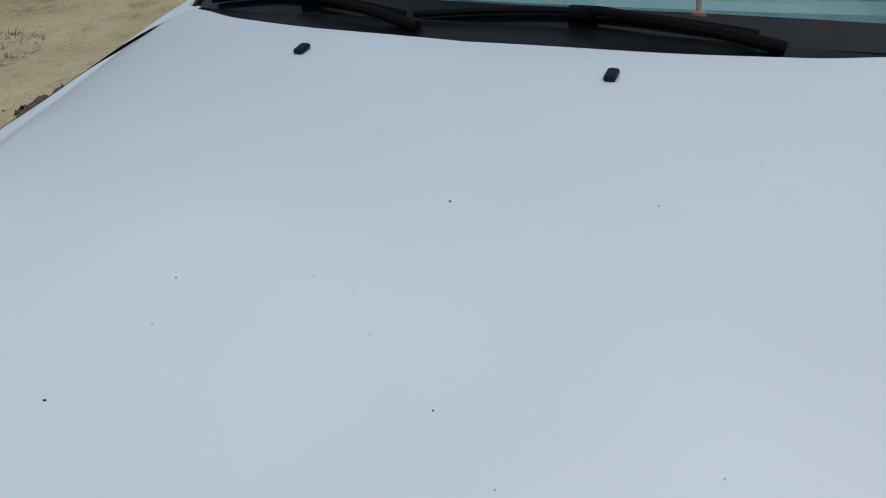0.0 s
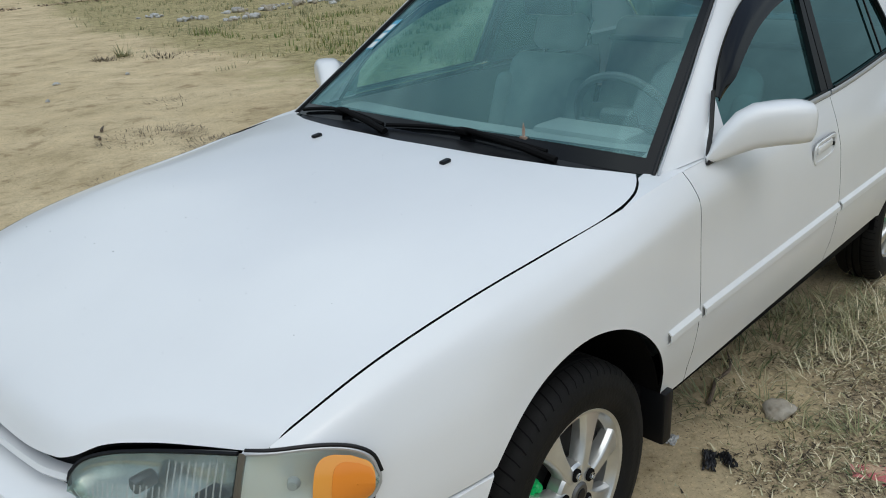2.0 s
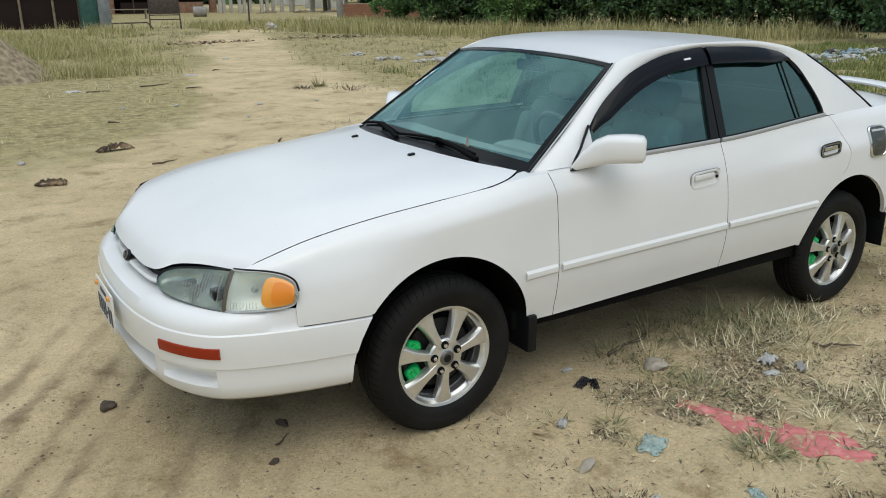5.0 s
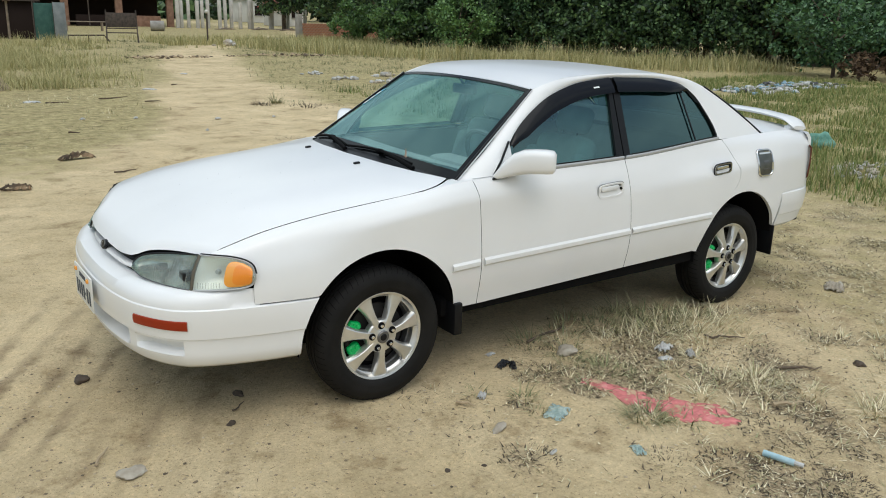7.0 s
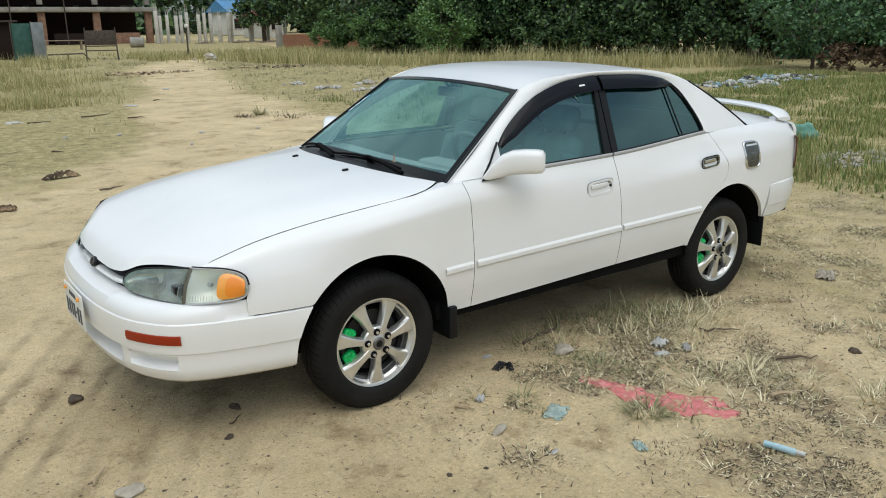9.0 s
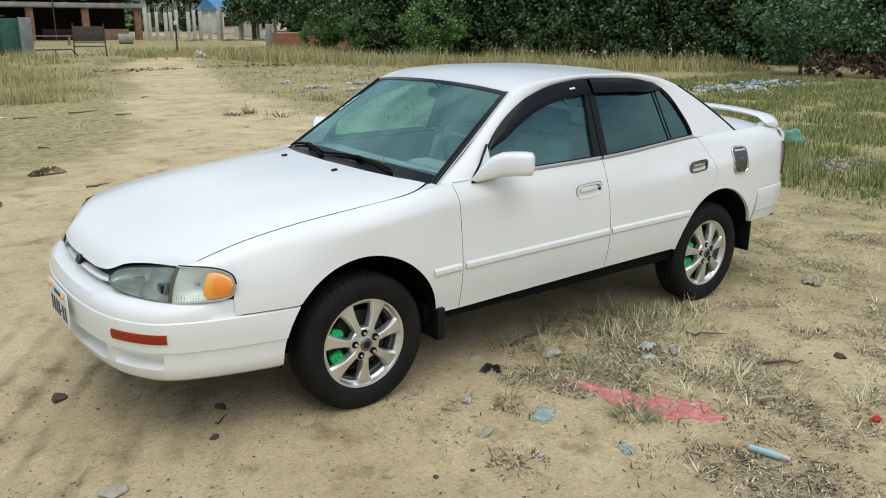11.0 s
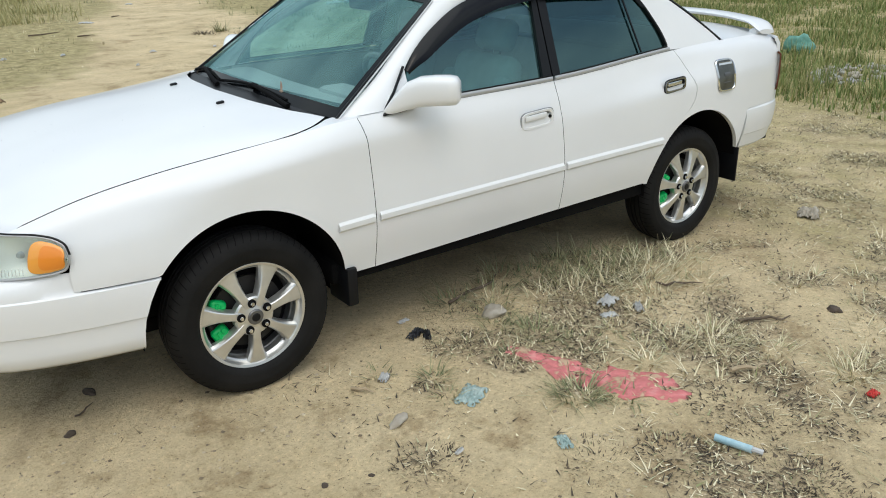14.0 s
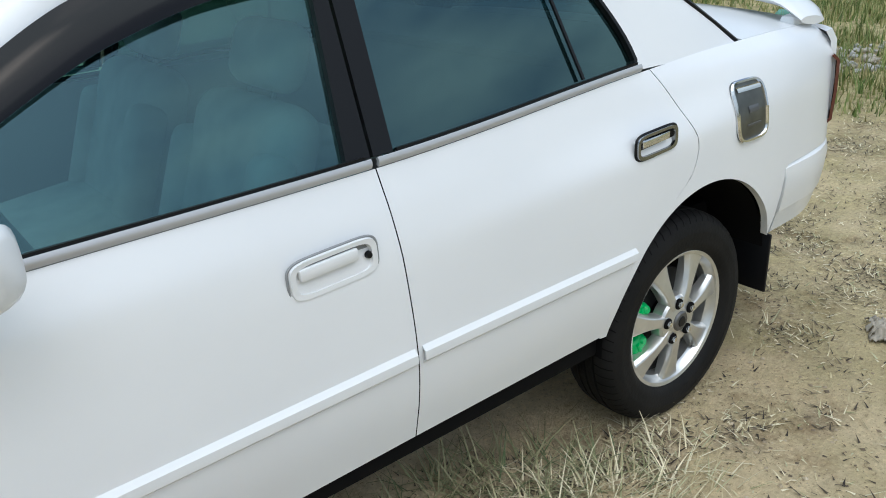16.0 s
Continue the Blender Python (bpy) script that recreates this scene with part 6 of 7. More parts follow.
RUST = mottle(material("rusty_steel", (0.08, 0.065, 0.055), 0.8, 0.2), [(0.045, 0.038, 0.034), (0.11, 0.085, 0.07)], 7)

site = tagged(new("unfinished_building"), "unfinished concrete building with open dark ground floor", "building")
site.matrix_basis = pose(20.9, 70.0, 0, 0, 0, 176)
for lv, z in enumerate((3.0, 6.2, 9.4)):
    part("floor_slab", box(15, -5, z - 0.2, 30.6, 11, 0.4, 0.02), CONC, site)
    part("slab_edge", box(15, 0.55, z - 0.18, 30.8, 0.12, 0.36, 0.01), CONC, site)
    for i in range(8):
        part("column", box(0.3 + i * 4.2, 0.0, z - 1.5, 0.55 if lv == 0 else 0.4, 0.5, 3.0, 0.01), RAWBR if lv == 0 else CONC, site)
        part("rear_column", box(0.3 + i * 4.2, -9.8, z - 1.5, 0.45, 0.45, 3.0, 0.01), CONC, site)
    # near-black sheets put the shade inside the open floors into colour
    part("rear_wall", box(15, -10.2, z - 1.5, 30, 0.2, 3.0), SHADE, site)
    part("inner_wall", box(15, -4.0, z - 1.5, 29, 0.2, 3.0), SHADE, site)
# added low walls; every other one near-black, standing in for dark clutter
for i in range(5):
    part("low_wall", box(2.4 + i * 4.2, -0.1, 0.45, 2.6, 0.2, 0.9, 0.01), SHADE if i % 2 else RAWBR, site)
for i, (x0, z0) in enumerate([(7, 3.4), (11, 3.4), (16, 3.4)]):
    part("scaffold_pole", tube([(x0, 0.9, 0), (x0, 0.9, 7)], 0.05, 6), RUST, site)
    part("scaffold_pole", tube([(x0 - 2, 0.9, 4.6), (x0 + 2, 0.9, 4.6)], 0.04, 6), RUST, site)

cr = random.Random(5)
for i, x in enumerate((20.3, 20.75, 21.5, 22.0, 22.55, 23.2, 23.95, 24.6, 25.3, 25.8, 26.8, 27.2, 28.7, 30.5, 32.4)):
    w = 0.36 if i == 12 else 0.25
    col = tagged(part("concrete_post", join(box(0, 0, 1.2, w, w, 2.4, 0.015), *[tube([(sx * 0.08, sy * 0.08, 2.3), (sx * 0.08, sy * 0.08, 2.75 + 0.3 * cr.random())], 0.012, 5) for sx in (-1, 1) for sy in (-1, 1)]), PALEC), "bare concrete post with steel rods on top", "post", "posts of the building site")
    col.matrix_basis = pose(x, 67.0 + (i % 3) * 0.4, 0, 0, 0, cr.uniform(-8, 8)) @ Matrix.Diagonal((1, 1, cr.uniform(0.92, 1.12), 1))
for i, (x, y, rz) in enumerate(((26.2, 64.0, 20), (28.4, 63.0, -35), (23.0, 63.5, 5))):
    pile = tagged(new("timber_pile"), "small pile of pale building timber", "timber", "timber on the building site")
    pile.matrix_basis = pose(x, y, 0, 0, 0, rz)
    for k in range(4):
        part("board", box(0, 0.14 * k - 0.2, 0.05 + 0.05 * (k % 2), 1.8 - 0.2 * k, 0.12, 0.05, 0.004, pose(0, 0, 0, 0, -4 * k, 6 * k)), WOOD, pile)


def house(name, x, y, rz, w, d, h, wall, roof, label, roof_h=1.6, floors=1):
    t = tagged(new(name), label, "house")
    t.matrix_basis = pose(x, y, 0, 0, 0, rz)
    part("wall", box(0, 0, h / 2, w, d, h, 0.02), wall, t)
    bm = bmesh.new()
    vs = [bm.verts.new(p) for p in ((-w / 2 - 0.5, -d / 2 - 0.5, h), (w / 2 + 0.5, -d / 2 - 0.5, h), (w / 2 + 0.5, d / 2 + 0.5, h), (-w / 2 - 0.5, d / 2 + 0.5, h), (-w / 2 - 0.5, 0, h + roof_h), (w / 2 + 0.5, 0, h + roof_h))]
    for f in ((0, 1, 5, 4), (2, 3, 4, 5), (0, 4, 3), (1, 2, 5), (3, 2, 1, 0)):
        bm.faces.new([vs[i] for i in f])
    part("roof", bm, roof, t, smooth=False)
    for fl in range(floors):
        for i in range(3):
            wx = -w / 2 + w * (i + 0.5) / 3
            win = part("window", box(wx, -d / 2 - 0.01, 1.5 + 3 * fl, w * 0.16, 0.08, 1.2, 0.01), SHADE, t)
            part("sill", box(wx, -d / 2 - 0.05, 0.85 + 3 * fl, w * 0.19, 0.14, 0.08), CONC, win)
    return t


house("white_house", 36.6, 82.0, 8, 2.6, 4, 1.9, WHITEW, REDR, "small white house with a red tiled roof", 1.0)
house("blue_house", 42.6, 102.0, 8, 6.4, 5, 2.9, WHITEW, BLUEW, "pale far house with a blue roof", 1.5, 1)
house("far_house", 48.0, 46.0, 50, 9, 7, 4.6, WHITEW, REDR, "pale house with a red roof behind trees", 1.8)
house("far_house", 62.0, 30.0, 70, 10, 8, 5.4, WHITEW, REDR, "pale house with a red roof behind trees", 2.0)

wall = tagged(new("brick_wall"), "low red brick garden wall", "wall", kind="structure")
wall.matrix_basis = pose(21.5, 45.6, 0, 0, 0, 11)
brick_me = None
for r_ in range(9):
    for c_ in range(28):
        if brick_me is None:
            brick_me = meshed("brick", box(0, 0, 0, 0.262, 0.14, 0.092, 0.006, None, 1), BRICK, False)
        b_ = new("brick", brick_me)
        b_.parent = wall
        b_.matrix_basis = pose(0.14 + c_ * 0.272 + (0.136 if r_ % 2 else 0), 0, 0.05 + r_ * 0.104)
part("mortar", box(3.95, 0, 0.47, 7.7, 0.11, 0.93), CONC, wall)
part("wall_pier", box(-0.15, 0, 0.75, 0.32, 0.32, 1.5, 0.01), CONC, wall)

post = tagged(new("marker_post"), "thin dark post with a pale knob on top", "post")
post.matrix_basis = pose(12.45, 37.2, 0, 0, 0, 0)
part("shaft", tube([(0, 0, -0.1), (0.01, 0, 1.5)], 0.045, 8), RUST, post)
part("knob", box(0.01, 0, 1.56, 0.2, 0.2, 0.18, 0.07, None, 3), WHITEW, post)

board = tagged(new("sign_frame"), "rusty steel sign frame on two legs", "sign")
board.matrix_basis = pose(8.6, 38.2, 0, 0, 0, -12) @ Matrix.Diagonal((0.9, 0.9, 0.9, 1))
for x in (-0.75, 0.75):
    part("leg", tube([(x * 1.05, 0.1, 0), (x, 0, 1.7)], 0.035, 8), RUST, board)
    part("brace", tube([(x * 1.05, -0.6, 0), (x, 0, 1.0)], 0.025, 6), RUST, board)
part("panel", box(0, 0.02, 1.18, 1.5, 0.04, 0.75, 0.01), RUST, board)
for z in (0.75, 0.52):
    part("rail", tube([(-0.8, 0, z), (0.8, 0, z)], 0.03, 6), RUST, board)

hut = tagged(new("sheet_metal_gate"), "green and grey sheet-metal gate leaves", "gate")
hut.matrix_basis = pose(5.75, 40.8, 0, 0, 0, -8) @ Matrix.Diagonal((0.72, 0.8, 0.92, 1))
part("green_leaf", box(-0.15, 0.1, 0.95, 1.3, 0.06, 1.9, 0.01), GREENM, hut)
part("grey_leaf", box(0.78, -0.3, 0.98, 0.75, 0.06, 1.95, 0.01, pose(0, 0, 0, 0, 0, 6)), GREYM, hut)
for x in (-0.8, 0.45, 1.15):
    part("gate_post", tube([(x, 0, 0), (x, 0, 2.0)], 0.045, 8), RUST, hut)
for i in range(9):
    part("rib", box(-0.72 + i * 0.14, 0.06, 0.95, 0.03, 0.03, 1.86), GREENM, hut)

shed = tagged(new("dark_shed"), "dark low shed with a tin roof", "shed")
shed.matrix_basis = pose(3.1, 44.0, 0, 0, 0, -5)
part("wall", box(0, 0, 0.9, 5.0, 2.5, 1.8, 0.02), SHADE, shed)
part("roof", box(0, 0, 1.86, 5.6, 3.1, 0.08, 0.01), RUST, shed)
for x in (-1.6, -0.2, 1.3):
    part("post", tube([(x, -1.3, 0), (x, -1.3, 1.85)], 0.06, 6), WOOD, shed)

rail = tagged(new("low_rail"), "bent grey steel rail before the sign", "rail")
rail.matrix_basis = pose(7.0, 38.0, 0, 0, 0, -5)
part("bar", tube([(-0.9, 0, 0.02), (-0.85, 0, 0.34), (0.7, 0, 0.36), (0.95, 0.1, 0.05)], 0.035, 8), RUST, rail)
part("strut", tube([(0, 0, 0), (0, 0, 0.35)], 0.03, 6), RUST, rail)

drum = tagged(new("water_drum"), "dull grey drum lying on its side", "drum")
drum.matrix_basis = pose(16.0, 58.0, 0.36, 0, 0, 70) @ Matrix.Diagonal((0.85, 0.85, 0.85, 1))
part("shell", lathe([(0, 0.55), (0.40, 0.55), (0.42, 0.53), (0.42, 0.2), (0.435, 0.19), (0.42, 0.17), (0.42, -0.17), (0.435, -0.19), (0.42, -0.2), (0.42, -0.53), (0.40, -0.55), (0, -0.55)], 28), CONC, drum)
crate = tagged(new("timber_bench"), "rough timber bench before the building", "bench")
crate.matrix_basis = pose(10.6, 56.0, 0, 0, 0, -6)
for y in (-0.25, 0, 0.25):
    part("plank", box(0, y, 0.62, 2.6, 0.2, 0.05, 0.005), WOOD, crate)
for x in (-1.1, 1.1):
    part("leg", box(x, 0, 0.3, 0.1, 0.6, 0.6, 0.01), WOOD, crate)

# ---------------------------------------------------------------- rubbish, stones and litter
def lump(name, x, y, size, mat, label, category, seed, flat=0.55, sink=0.25, group=""):
    """An irregular stone or bag."""
    bm = bmesh.new()
    bmesh.ops.create_icosphere(bm, subdivisions=3, radius=1)
    for v in bm.verts:
        n_ = noise.noise(v.co * 1.1 + Vector((seed * 3.1, 0, 0))) * 0.45 + noise.noise(v.co * 2.7 + Vector((0, seed * 1.7, 0))) * 0.22 + noise.noise(v.co * 6 + Vector((0, 0, seed))) * 0.08
        v.co *= 1 + n_
    bm.transform(Matrix.Diagonal((size, size * (0.75 + 0.25 * math.sin(seed)), size * flat, 1)))
    ob = part(name, bm, mat, None, "", True, 60)
    ob.matrix_basis = pose(x, y, ground_z(x, y) + size * flat * (1 - sink) * 0.6, 0, 0, seed * 77 % 360)
    return tagged(ob, label, category, group)


def rag(name, x, y, w, l, h, mat, label, category, seed, rz=0, n=26, edge_at=0.8):
    """A crumpled sheet lying on the ground."""
    bm = bmesh.new()
    r = random.Random(seed)
    rows = []
    for i in range(n + 1):
        row = []
        for j in range(n + 1):
            u, v = 2 * i / n - 1, 2 * j / n - 1
            e = 1 + 0.22 * noise.noise((u * 2.3, v * 2.3, seed))
            px, py = u * w / 2 * e, v * l / 2 * (1 + 0.2 * noise.noise((v * 2.1, u * 2.0, seed + 9)))
            edge = max(abs(u), abs(v))
            pz = h * max(0, (1 - edge ** 4)) * (0.5 + 0.5 * abs(noise.noise((u * 3, v * 3, seed + 4))) * 2) + h * 0.6 * abs(noise.noise((u * 7, v * 7, seed + 2)))
            row.append(bm.verts.new((px, py, pz)))
        rows.append(row)
    for i in range(n):
        for j in range(n):
            u, v = 2 * (i + 0.5) / n - 1, 2 * (j + 0.5) / n - 1
            if max(abs(u), abs(v)) > edge_at and noise.noise((u * 3.5, v * 3.5, seed + 7)) > 0.12:
                continue
            bm.faces.new((rows[i][j], rows[i + 1][j], rows[i + 1][j + 1], rows[i][j + 1]))
    bmesh.ops.delete(bm, geom=[v for v in bm.verts if not v.link_faces], context="VERTS")
    ob = part(name, bm, mat, None, "", True, 70)
    mod = ob.modifiers.new("thickness", "SOLIDIFY")
    mod.thickness = 0.0015
    ob.matrix_basis = pose(x, y, ground_z(x, y) + 0.004, 0, 0, rz)
    return tagged(ob, label, category)


STONE = mottle(material("pale_stone", (0.45, 0.42, 0.36), 0.9), [(0.30, 0.26, 0.20), (0.46, 0.42, 0.35)], 18, bump=0.5, bump_scale=60)
CLOD = mottle(material("dark_clod", (0.08, 0.06, 0.045), 0.95), [(0.05, 0.04, 0.03), (0.12, 0.09, 0.07)], 20, bump=0.5)
PINK = mottle(material("pink_cloth", (0.62, 0.17, 0.19), 0.9), [(0.52, 0.36, 0.24), (0.50, 0.16, 0.15), (0.62, 0.20, 0.20), (0.66, 0.32, 0.29)], 16, bump=0.5, bump_scale=60, stops=[0.38, 0.44, 0.58, 0.74])
BLACKP = material("black_plastic_film", (0.012, 0.012, 0.014), 0.35)
FILM = mottle(material("pale_blue_film", (0.35, 0.43, 0.40), 0.35, Alpha=0.6), [(0.28, 0.42, 0.40), (0.58, 0.70, 0.67)], 40, bump=0.5)
WHITEP = mottle(material("white_plastic_film", (0.66, 0.66, 0.66), 0.5), [(0.36, 0.36, 0.35), (0.62, 0.62, 0.61)], 12)
TARP = mottle(material("green_netting", (0.14, 0.33, 0.27), 0.8), [(0.08, 0.22, 0.17), (0.2, 0.42, 0.35)], 14, bump=0.5)
BLUEP = mottle(material("pale_blue_plastic", (0.33, 0.52, 0.60), 0.4), [(0.28, 0.46, 0.53), (0.46, 0.62, 0.68)], 25)
REDP = material("red_plastic", (0.6, 0.05, 0.04), 0.4)
GREYR = mottle(material("grey_rubble", (0.42, 0.41, 0.38), 0.9), [(0.28, 0.27, 0.25), (0.54, 0.53, 0.5)], 5, bump=0.6, bump_scale=14)

rag("plastic_scrap", 0.74, -0.865, 0.11, 0.045, 0.02, BLACKP, "torn black plastic scrap on sand", "plastic scrap", 3, 25)
rag("plastic_scrap", 0.77, -0.91, 0.035, 0.07, 0.03, BLACKP, "small torn black plastic scrap", "plastic scrap", 4, -30)
rag("paper_scrap", 0.77, -0.72, 0.06, 0.03, 0.008, WHITEP, "small white paper scrap", "paper scrap", 5, 10)
cloth_x = spline([(0, 0.975), (0.25, 1.03), (0.5, 1.095), (0.75, 1.18), (1, 1.275)])
cloth_y = spline([(0, -1.22), (0.25, -1.40), (0.5, -1.58), (0.75, -1.75), (1, -1.95)])
cloth_w = spline([(0, 0.035), (0.12, 0.065), (0.25, 0.055), (0.4, 0.10), (0.7, 0.115), (0.92, 0.09), (1, 0.05)])


def cloth_sheet():
    """A torn strip that lies in folds and dips under the sand here and there."""
    def f(u, v):
        k = (2 * v - 1) * cloth_w(u) * (1 + 0.55 * noise.noise((u * 11, 2.0 * v, 1.5)))
        x, y = cloth_x(u) + 0.86 * k, cloth_y(u) + 0.42 * k + 0.02 * noise.noise((u * 6, v * 3, 8))
        fold = abs(noise.noise((x * 13, y * 9, 2.2))) * 0.022 + abs(noise.noise((x * 34, y * 26, 5.0))) * 0.010
        return (x, y, ground_z(x, y) - 0.002 + fold * (1 - 0.7 * abs(2 * v - 1) ** 3) + 0.010 * noise.noise((x * 8, y * 8, 4)))
    return grid(90, 26, f)


pink = part("pink_cloth", cloth_sheet(), PINK, None, "", True, 70)
pink.modifiers.new("thickness", "SOLIDIFY").thickness = 0.0015
tagged(pink, "faded pink cloth strip half buried in sand", "cloth")
rag("plastic_film", 0.62, -1.42, 0.15, 0.10, 0.012, FILM, "pale blue crumpled plastic film", "plastic film", 10, 30)
rag("plastic_film", 0.69, -1.86, 0.08, 0.05, 0.016, FILM, "small blue plastic film scrap", "plastic film", 11, 70)
rag("plastic_bag", 1.66, -1.17, 0.11, 0.07, 0.03, WHITEP, "dirty white plastic bag among straw", "plastic bag", 12, 15)
rag("plastic_bag", 1.72, -1.31, 0.07, 0.04, 0.03, WHITEP, "dirty white plastic bag among straw", "plastic bag", 13, 60)
rag("plastic_bag", 1.56, -1.27, 0.08, 0.04, 0.015, WHITEP, "flat white plastic scrap", "plastic bag", 14, -20)
rag("paper_scrap", 0.42, -1.10, 0.06, 0.04, 0.02, WHITEP, "pale crumpled paper among weeds", "paper scrap", 15, 40)
lump("stone", 1.15, -0.92, 0.05, STONE, "pale lump of concrete among weeds", "stone", 2, 0.6)
lump("stone", 0.30, -1.39, 0.045, STONE, "flat whitish stone on bare sand", "stone", 5, 0.35)
lump("stone", -1.18, -0.90, 0.055, STONE, "flat pale stone on sand", "stone", 7, 0.3)
for i, (x, y, r_) in enumerate([(-0.57, -0.46, 0.030), (-0.70, -0.72, 0.022), (2.42, -1.89, 0.03), (-1.16, 0.11, 0.035), (-0.1, -1.55, 0.012), (0.05, -1.60, 0.010)]):
    lump("earth_clod", x, y, r_, CLOD, "dark clod of earth on sand", "clod", i + 11, 0.6)
tube_ = tagged(new("plastic_tube"), "pale blue split plastic tube on dead weeds", "tube")
part("shell", grid(8, 14, lambda u, v: (0.13 * u - 0.065, 0.015 * math.cos(5.0 * v + 1.6), 0.015 * math.sin(5.0 * v + 1.6) + 0.016)), BLUEP, tube_)
part("liner", tube([(-0.06, 0, 0.014), (0.06, 0.004, 0.014), (0.10, 0.008, 0.012)], [0.008, 0.010, 0.010], 8), WHITEP, tube_)
tube_.matrix_basis = pose(1.135, -2.243, ground_z(1.135, -2.243) + 0.004, 0, 0, -73)
ring_ = lathe([(0.009, 0.004), (0.018, 0.004), (0.018, -0.004), (0.009, -0.004), (0.009, 0.004)], 20)
ring_.transform(pose(0.36, -1.68, ground_z(0.36, -1.68) + 0.012, 50, 0, 30))
tagged(part("plastic_ring", ring_, WHITEP), "small white plastic ring", "ring")
rag("plastic_scrap", 1.84, -2.37, 0.05, 0.035, 0.02, REDP, "small red plastic scrap in dry grass", "plastic scrap", 16, 0)
rag("carton", 3.56, -1.08, 0.20, 0.13, 0.04, STONE, "pale flattened carton on straw", "carton", 17, 30)
BARKB = mottle(material("split_bark", (0.12, 0.09, 0.06), 0.95), [(0.03, 0.022, 0.016), (0.10, 0.07, 0.045), (0.36, 0.25, 0.15)], 9)
DRY = mottle(material("dry_wood", (0.12, 0.09, 0.06), 0.95), [(0.07, 0.05, 0.035), (0.17, 0.13, 0.09)], 20)
PALEW = mottle(material("pale_wood", (0.42, 0.33, 0.21), 0.9), [(0.34, 0.26, 0.16), (0.5, 0.4, 0.27)], 20)


def twig(x, y, l, rz, mat, label, r=0.006, seed=1):
    q = random.Random(seed)
    pts = [(-l / 2 + l * k / 5, q.uniform(-0.06, 0.06) * l, 0.008 + 0.012 * q.random()) for k in range(6)]
    ob = part("twig", tube(pts, [r, r, r * 0.9, r * 0.8, r * 0.6, r * 0.3], 6), mat)
    ob.matrix_basis = pose(x, y, ground_z(x, y) + 0.003, 0, 0, rz)
    return tagged(ob, label, "twig")


twig(2.07, -1.75, 0.26, -30, DRY, "dark bent twig on sand", 0.008, 1)
twig(2.09, -1.26, 0.24, -35, DRY, "dark bent twig among straw", 0.007, 2)
twig(1.24, -0.66, 0.42, 12, DRY, "dark twig below the sill", 0.008, 3)
twig(0.30, -1.13, 0.10, -60, PALEW, "pale split stick on sand", 0.007, 4)
twig(1.62, -1.98, 0.18, -20, PALEW, "pale split stick among straw", 0.010, 5)
twig(-0.62, -0.60, 0.10, 40, DRY, "short dark twig on sand", 0.004, 6)
twig(-1.25, -0.71, 0.14, 60, PALEW, "curled pale leaf stalk on sand", 0.006, 7)
twig(0.40, 5.4, 0.3, 20, DRY, "dark twig on the track", 0.012, 8)
twig(1.7, 5.6, 0.22, 80, DRY, "dark twig on the track", 0.012, 9)
bark = rag("bark_slab", 0.10, 6.47, 0.40, 0.13, 0.07, BARKB, "curled slab of dark bark on sand", "bark", 21, 12)
rag("bark_slab", -0.76, 4.95, 0.28, 0.13, 0.05, BARKB, "curled slab of dark bark on sand", "bark", 22, -15)
rag("bark_slab", 1.75, 3.0, 0.45, 0.22, 0.06, DRY, "torn brown cardboard on sand", "bark", 23, -15)

# heaps farther off: rubble, rubbish bags, a green net bundle
hr = random.Random(9)


def heap(name, cx, cy, rx, ry, n_, sizes, mats, label, category, group):
    for i in range(n_):
        a, q = hr.uniform(0, 6.28), math.sqrt(hr.random())
        x, y = cx + rx * q * math.cos(a), cy + ry * q * math.sin(a)
        ob = lump(name, x, y, hr.uniform(*sizes), hr.choice(mats), label, category, hr.randint(1, 90), hr.uniform(0.4, 0.8), 0.3, group)
        ob.location.z += 0.5 * (1 - q) * sizes[1]


BLUEB = material("blue_rubbish_bag", (0.20, 0.32, 0.40), 0.5)
DARKB = material("dark_rubbish_bag", (0.05, 0.05, 0.055), 0.45)
heap("rubbish_bag", 17.6, 9.3, 1.4, 0.8, 120, (0.025, 0.10), [WHITEP, WHITEP, DARKB, BLUEB, GREYR, WHITEP], "rubbish bag on a roadside heap", "rubbish bag", "rubbish heap")
heap("rubbish_bag", 20.6, 9.8, 1.7, 0.9, 120, (0.03, 0.12), [BLUEB, WHITEP, DARKB, GREYR, DARKB], "rubbish bag on a roadside heap", "rubbish bag", "rubbish heap")
heap("rubble", 8.5, 1.32, 0.85, 0.36, 95, (0.015, 0.055), [GREYR, STONE], "lump of pale grey rubble", "rubble", "rubble heap in the grass")
heap("rubble", 8.85, 16.1, 0.45, 0.2, 12, (0.03, 0.10), [WHITEP, STONE, GREYR], "pale lump of rubble beside the track", "rubble", "rubble beside the track")
heap("rubble", 9.5, 15.0, 0.4, 0.25, 10, (0.03, 0.12), [WHITEP, STONE, GREYR], "pale lump of rubble beside the track", "rubble", "rubble beside the track")
heap("rubble", 8.8, 17.8, 0.4, 0.2, 8, (0.03, 0.09), [WHITEP, GREYR], "pale lump of rubble beside the track", "rubble", "rubble beside the track")
heap("rubble", 12.2, 16.6, 2.2, 0.8, 40, (0.03, 0.13), [GREYR, STONE, STONE, WHITEP], "pale lump of rubble in the grass", "rubble", "rubble in the field")
heap("rubble", 12.4, 34.8, 0.6, 0.4, 5, (0.1, 0.25), [WHITEP, STONE], "pale lump by the far track", "rubble", "rubble on the far verge")
heap("rubble", 17.0, 40.6, 2.2, 0.7, 12, (0.12, 0.34), [GREYR, STONE, CLOD], "lump of rubble by the far track", "rubble", "rubble on the far verge")
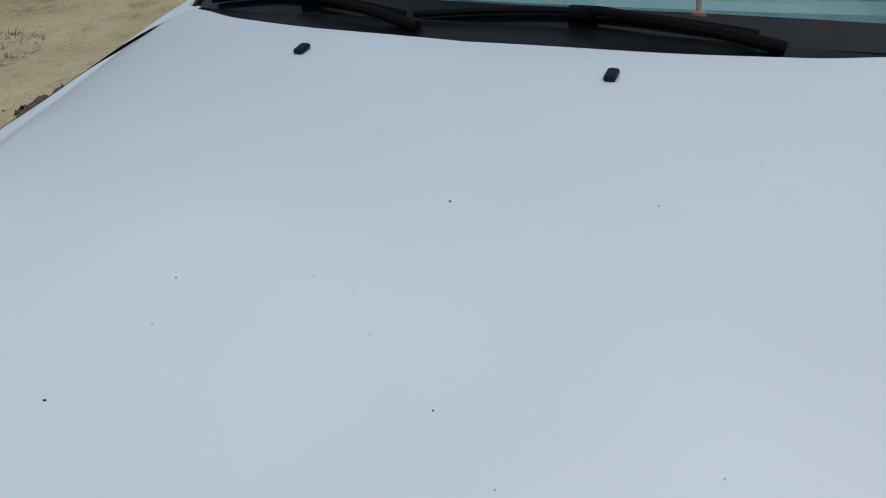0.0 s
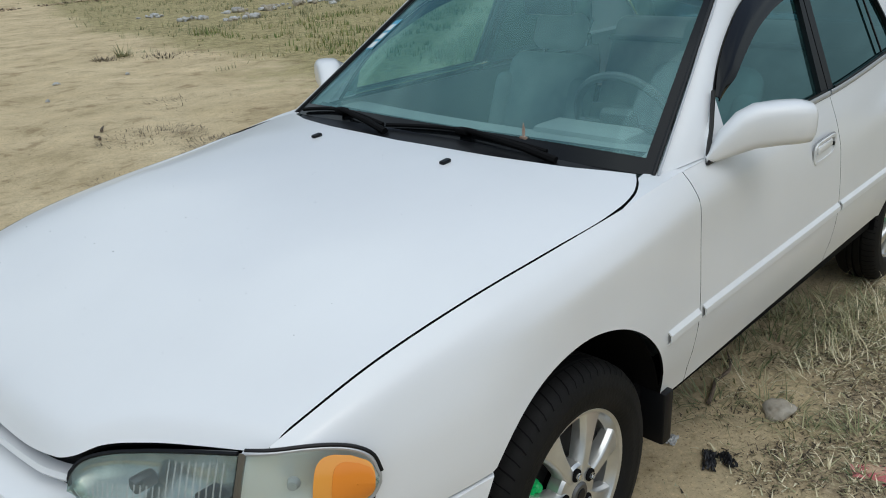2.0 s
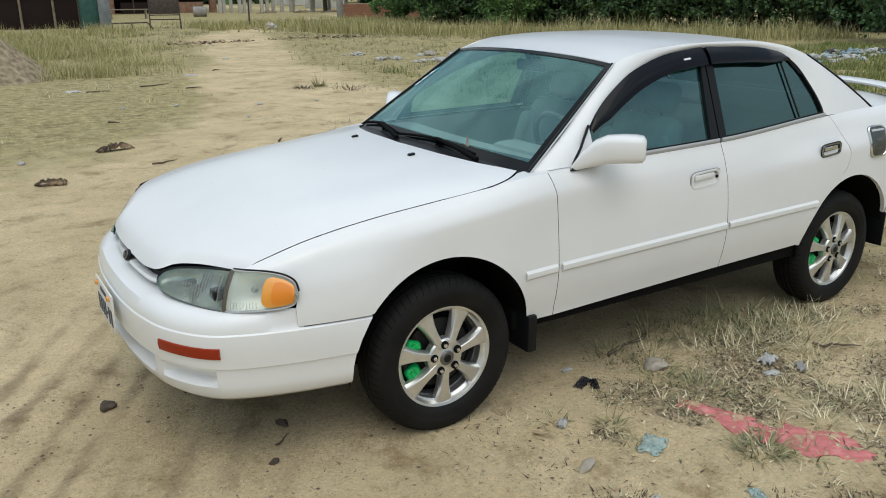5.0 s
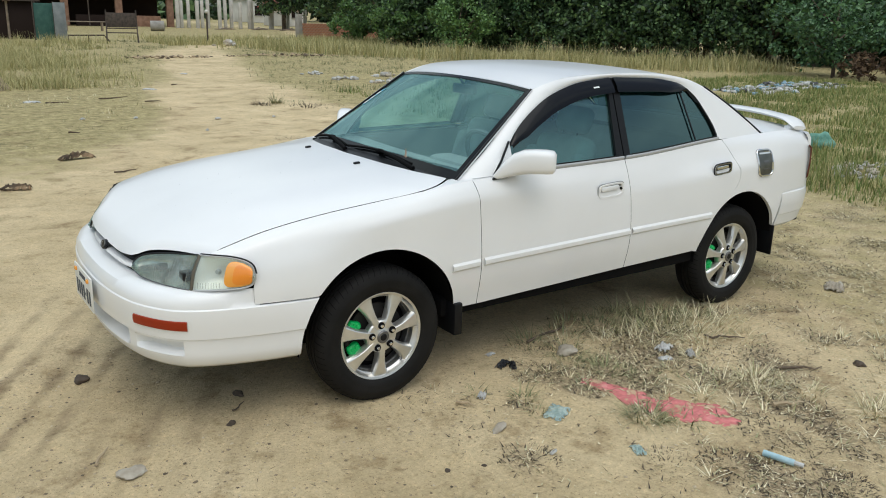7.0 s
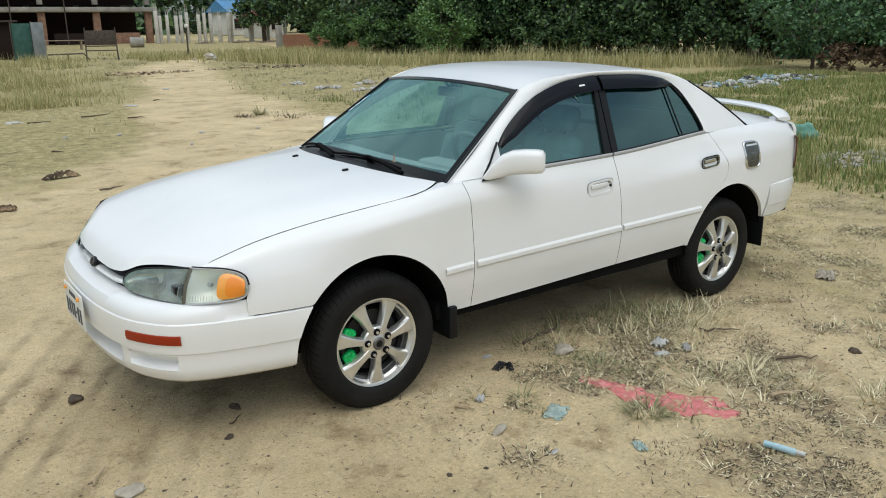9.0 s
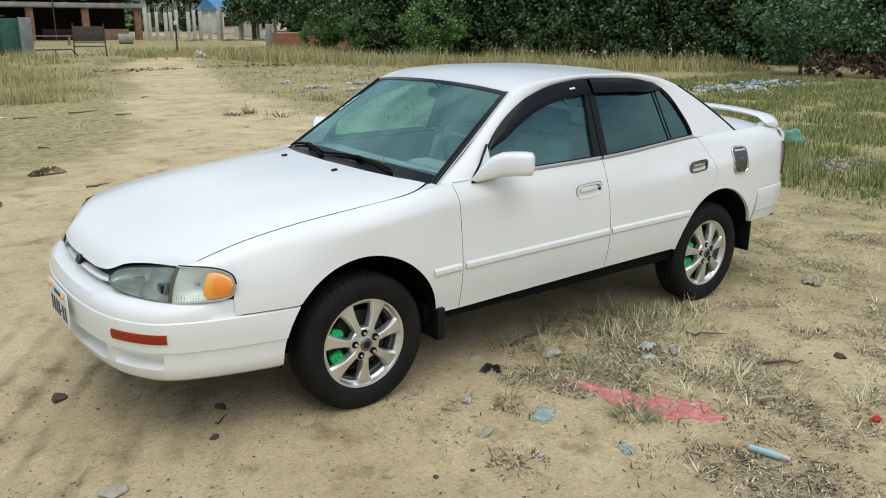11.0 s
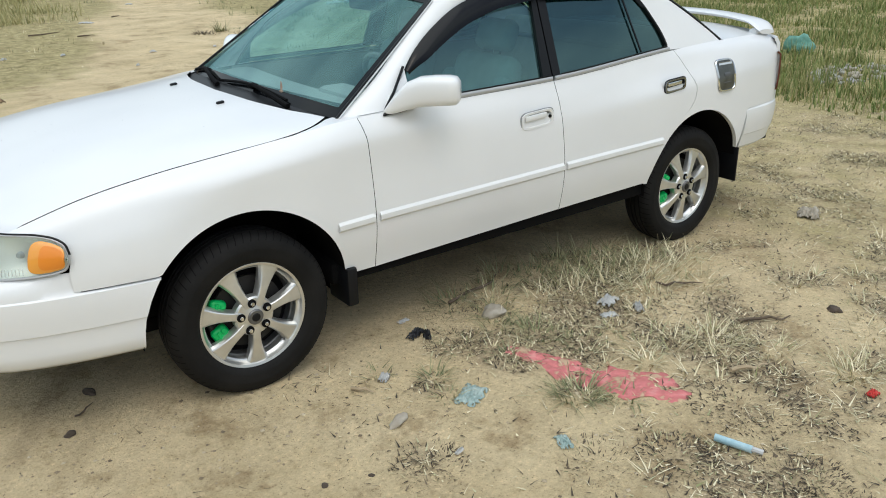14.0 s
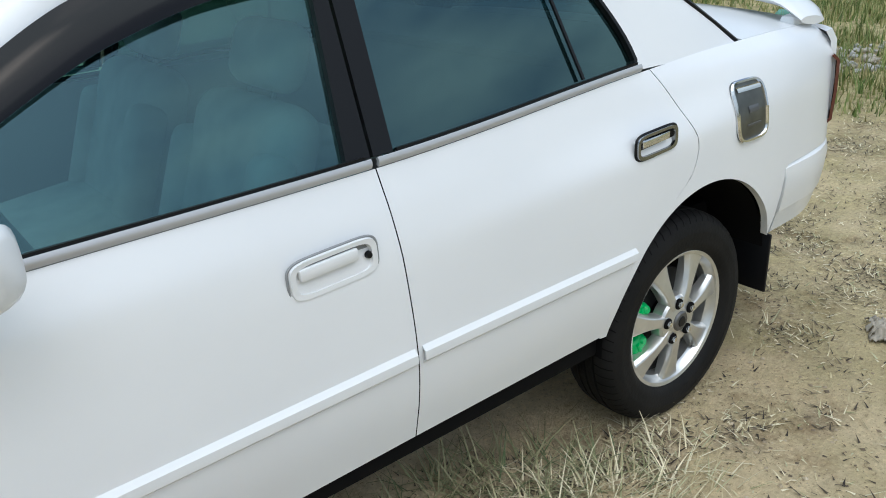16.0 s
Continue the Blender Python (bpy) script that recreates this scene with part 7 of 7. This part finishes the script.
heap("rubble", 10.6, 6.6, 0.7, 0.3, 8, (0.06, 0.14), [GREYR, STONE], "pale lump in the meadow", "rubble", "rubble in the meadow")
net = lump("netting", 9.55, 2.62, 0.185, TARP, "crumpled bundle of green netting", "net bundle", 4, 0.9, 0.1)
# scattered scraps on the left of the track and a band of earth across it
for i, (x, y, w, l) in enumerate(((2.9, 9.4, 0.10, 0.06), (0.9, 10.0, 0.09, 0.05), (1.7, 9.9, 0.12, 0.07), (5.4, 19.0, 0.22, 0.12), (3.2, 14.5, 0.3, 0.14), (0.6, 12.8, 0.3, 0.16), (2.3, 8.2, 0.05, 0.04), (3.9, 9.4, 0.07, 0.05), (-0.9, 6.2, 0.08, 0.06))):
    rag("paper_scrap", x, y, w, l, 0.03, WHITEP, "dirty white scrap on dry ground", "paper scrap", 50 + i, 37 * i, 12)
for i, (x, y, l, rz) in enumerate(((2.1, 13.0, 0.6, 12), (1.0, 12.6, 0.4, -8), (4.1, 15.6, 0.25, 30), (1.9, 5.9, 0.22, 60), (0.5, 8.6, 0.16, -20), (2.6, 12.1, 0.3, 5))):
    twig(x, y, l, rz, DRY, "dark dry branch on the sand", 0.014, 30 + i)
heap("earth_clod", 7.0, 26.1, 1.7, 0.6, 110, (0.02, 0.075), [DRY, PALEW, PALEW], "clod of brown earth across the track", "clod", "band of loose earth")
heap("earth_clod", 11.6, 26.4, 2.6, 0.5, 110, (0.02, 0.075), [DRY, PALEW, PALEW], "clod of brown earth across the track", "clod", "band of loose earth")
def heap_z(u, v):
    """A conical heap with a ragged foot."""
    r = min(1, math.hypot(u, v))
    return max(0, 1 - r) ** 0.9 * (1 + 0.25 * noise.noise((u * 2, v * 2, 5))) + 0.05 * noise.noise((u * 7, v * 7, 1)) * (1 - r)


mound_bm = grid(60, 60, lambda u, v: ((2 * u - 1) * 1.75, (2 * v - 1) * 1.5, 1.5 * heap_z(2 * u - 1, 2 * v - 1) - 0.03))
mound = part("gravel_mound", mound_bm, mottle(material("loose_gravel", (0.36, 0.28, 0.17), 0.95), [(0.16, 0.125, 0.08), (0.30, 0.24, 0.155), (0.44, 0.36, 0.24)], 9, 9, bump=1.0, bump_scale=14), None)
mound.matrix_basis = pose(-1.0, 16.0, ground_z(-1.0, 16.0) - 0.02)
tagged(mound, "heap of brown gravel and sand beside the track", "mound")

# pebbles and crumbs of soil on the sand
pv, pf = [], []
base = [(1, 0, 0), (-1, 0, 0), (0, 1, 0), (0, -1, 0), (0, 0, 0.8), (0, 0, -0.6)]
tri = [(0, 2, 4), (2, 1, 4), (1, 3, 4), (3, 0, 4), (2, 0, 5), (1, 2, 5), (3, 1, 5), (0, 3, 5)]
for _ in range(64000):
    if rng.random() < 0.85:
        x, y = rng.uniform(-3.2, 4.0), rng.uniform(-3.4, 0.4)
    else:
        x, y = rng.uniform(-3, 7), rng.uniform(0, 12)
    if -0.8 < x < 3.2 and -0.75 < y < 0.75:
        continue
    if rng.random() > 0.5 + 0.9 * n2(x, y, 1.6, 2):
        continue
    s_ = 0.0018 + 0.009 * rng.random() ** 8
    k = len(pv)
    a = rng.uniform(0, 6.28)
    for p in base:
        q = 1 + rng.uniform(-0.3, 0.3)
        pv.append((x + s_ * q * (p[0] * math.cos(a) - p[1] * math.sin(a)), y + s_ * q * (p[0] * math.sin(a) + p[1] * math.cos(a)), ground_z(x, y) + s_ * (0.2 + 0.7 * p[2])))
    pf += [tuple(k + i for i in t_) for t_ in tri]
pm = bpy.data.meshes.new("pebbles")
pm.from_pydata(pv, [], pf)
pm.materials.append(islands(material("pebble_stone", (0.3, 0.25, 0.18)), [(0.10, 0.075, 0.05), (0.26, 0.20, 0.13), (0.44, 0.36, 0.24), (0.56, 0.47, 0.33)], 0.9))
tagged(new("pebbles", pm), "small pebbles and soil crumbs on sand", "pebbles", kind="stuff")
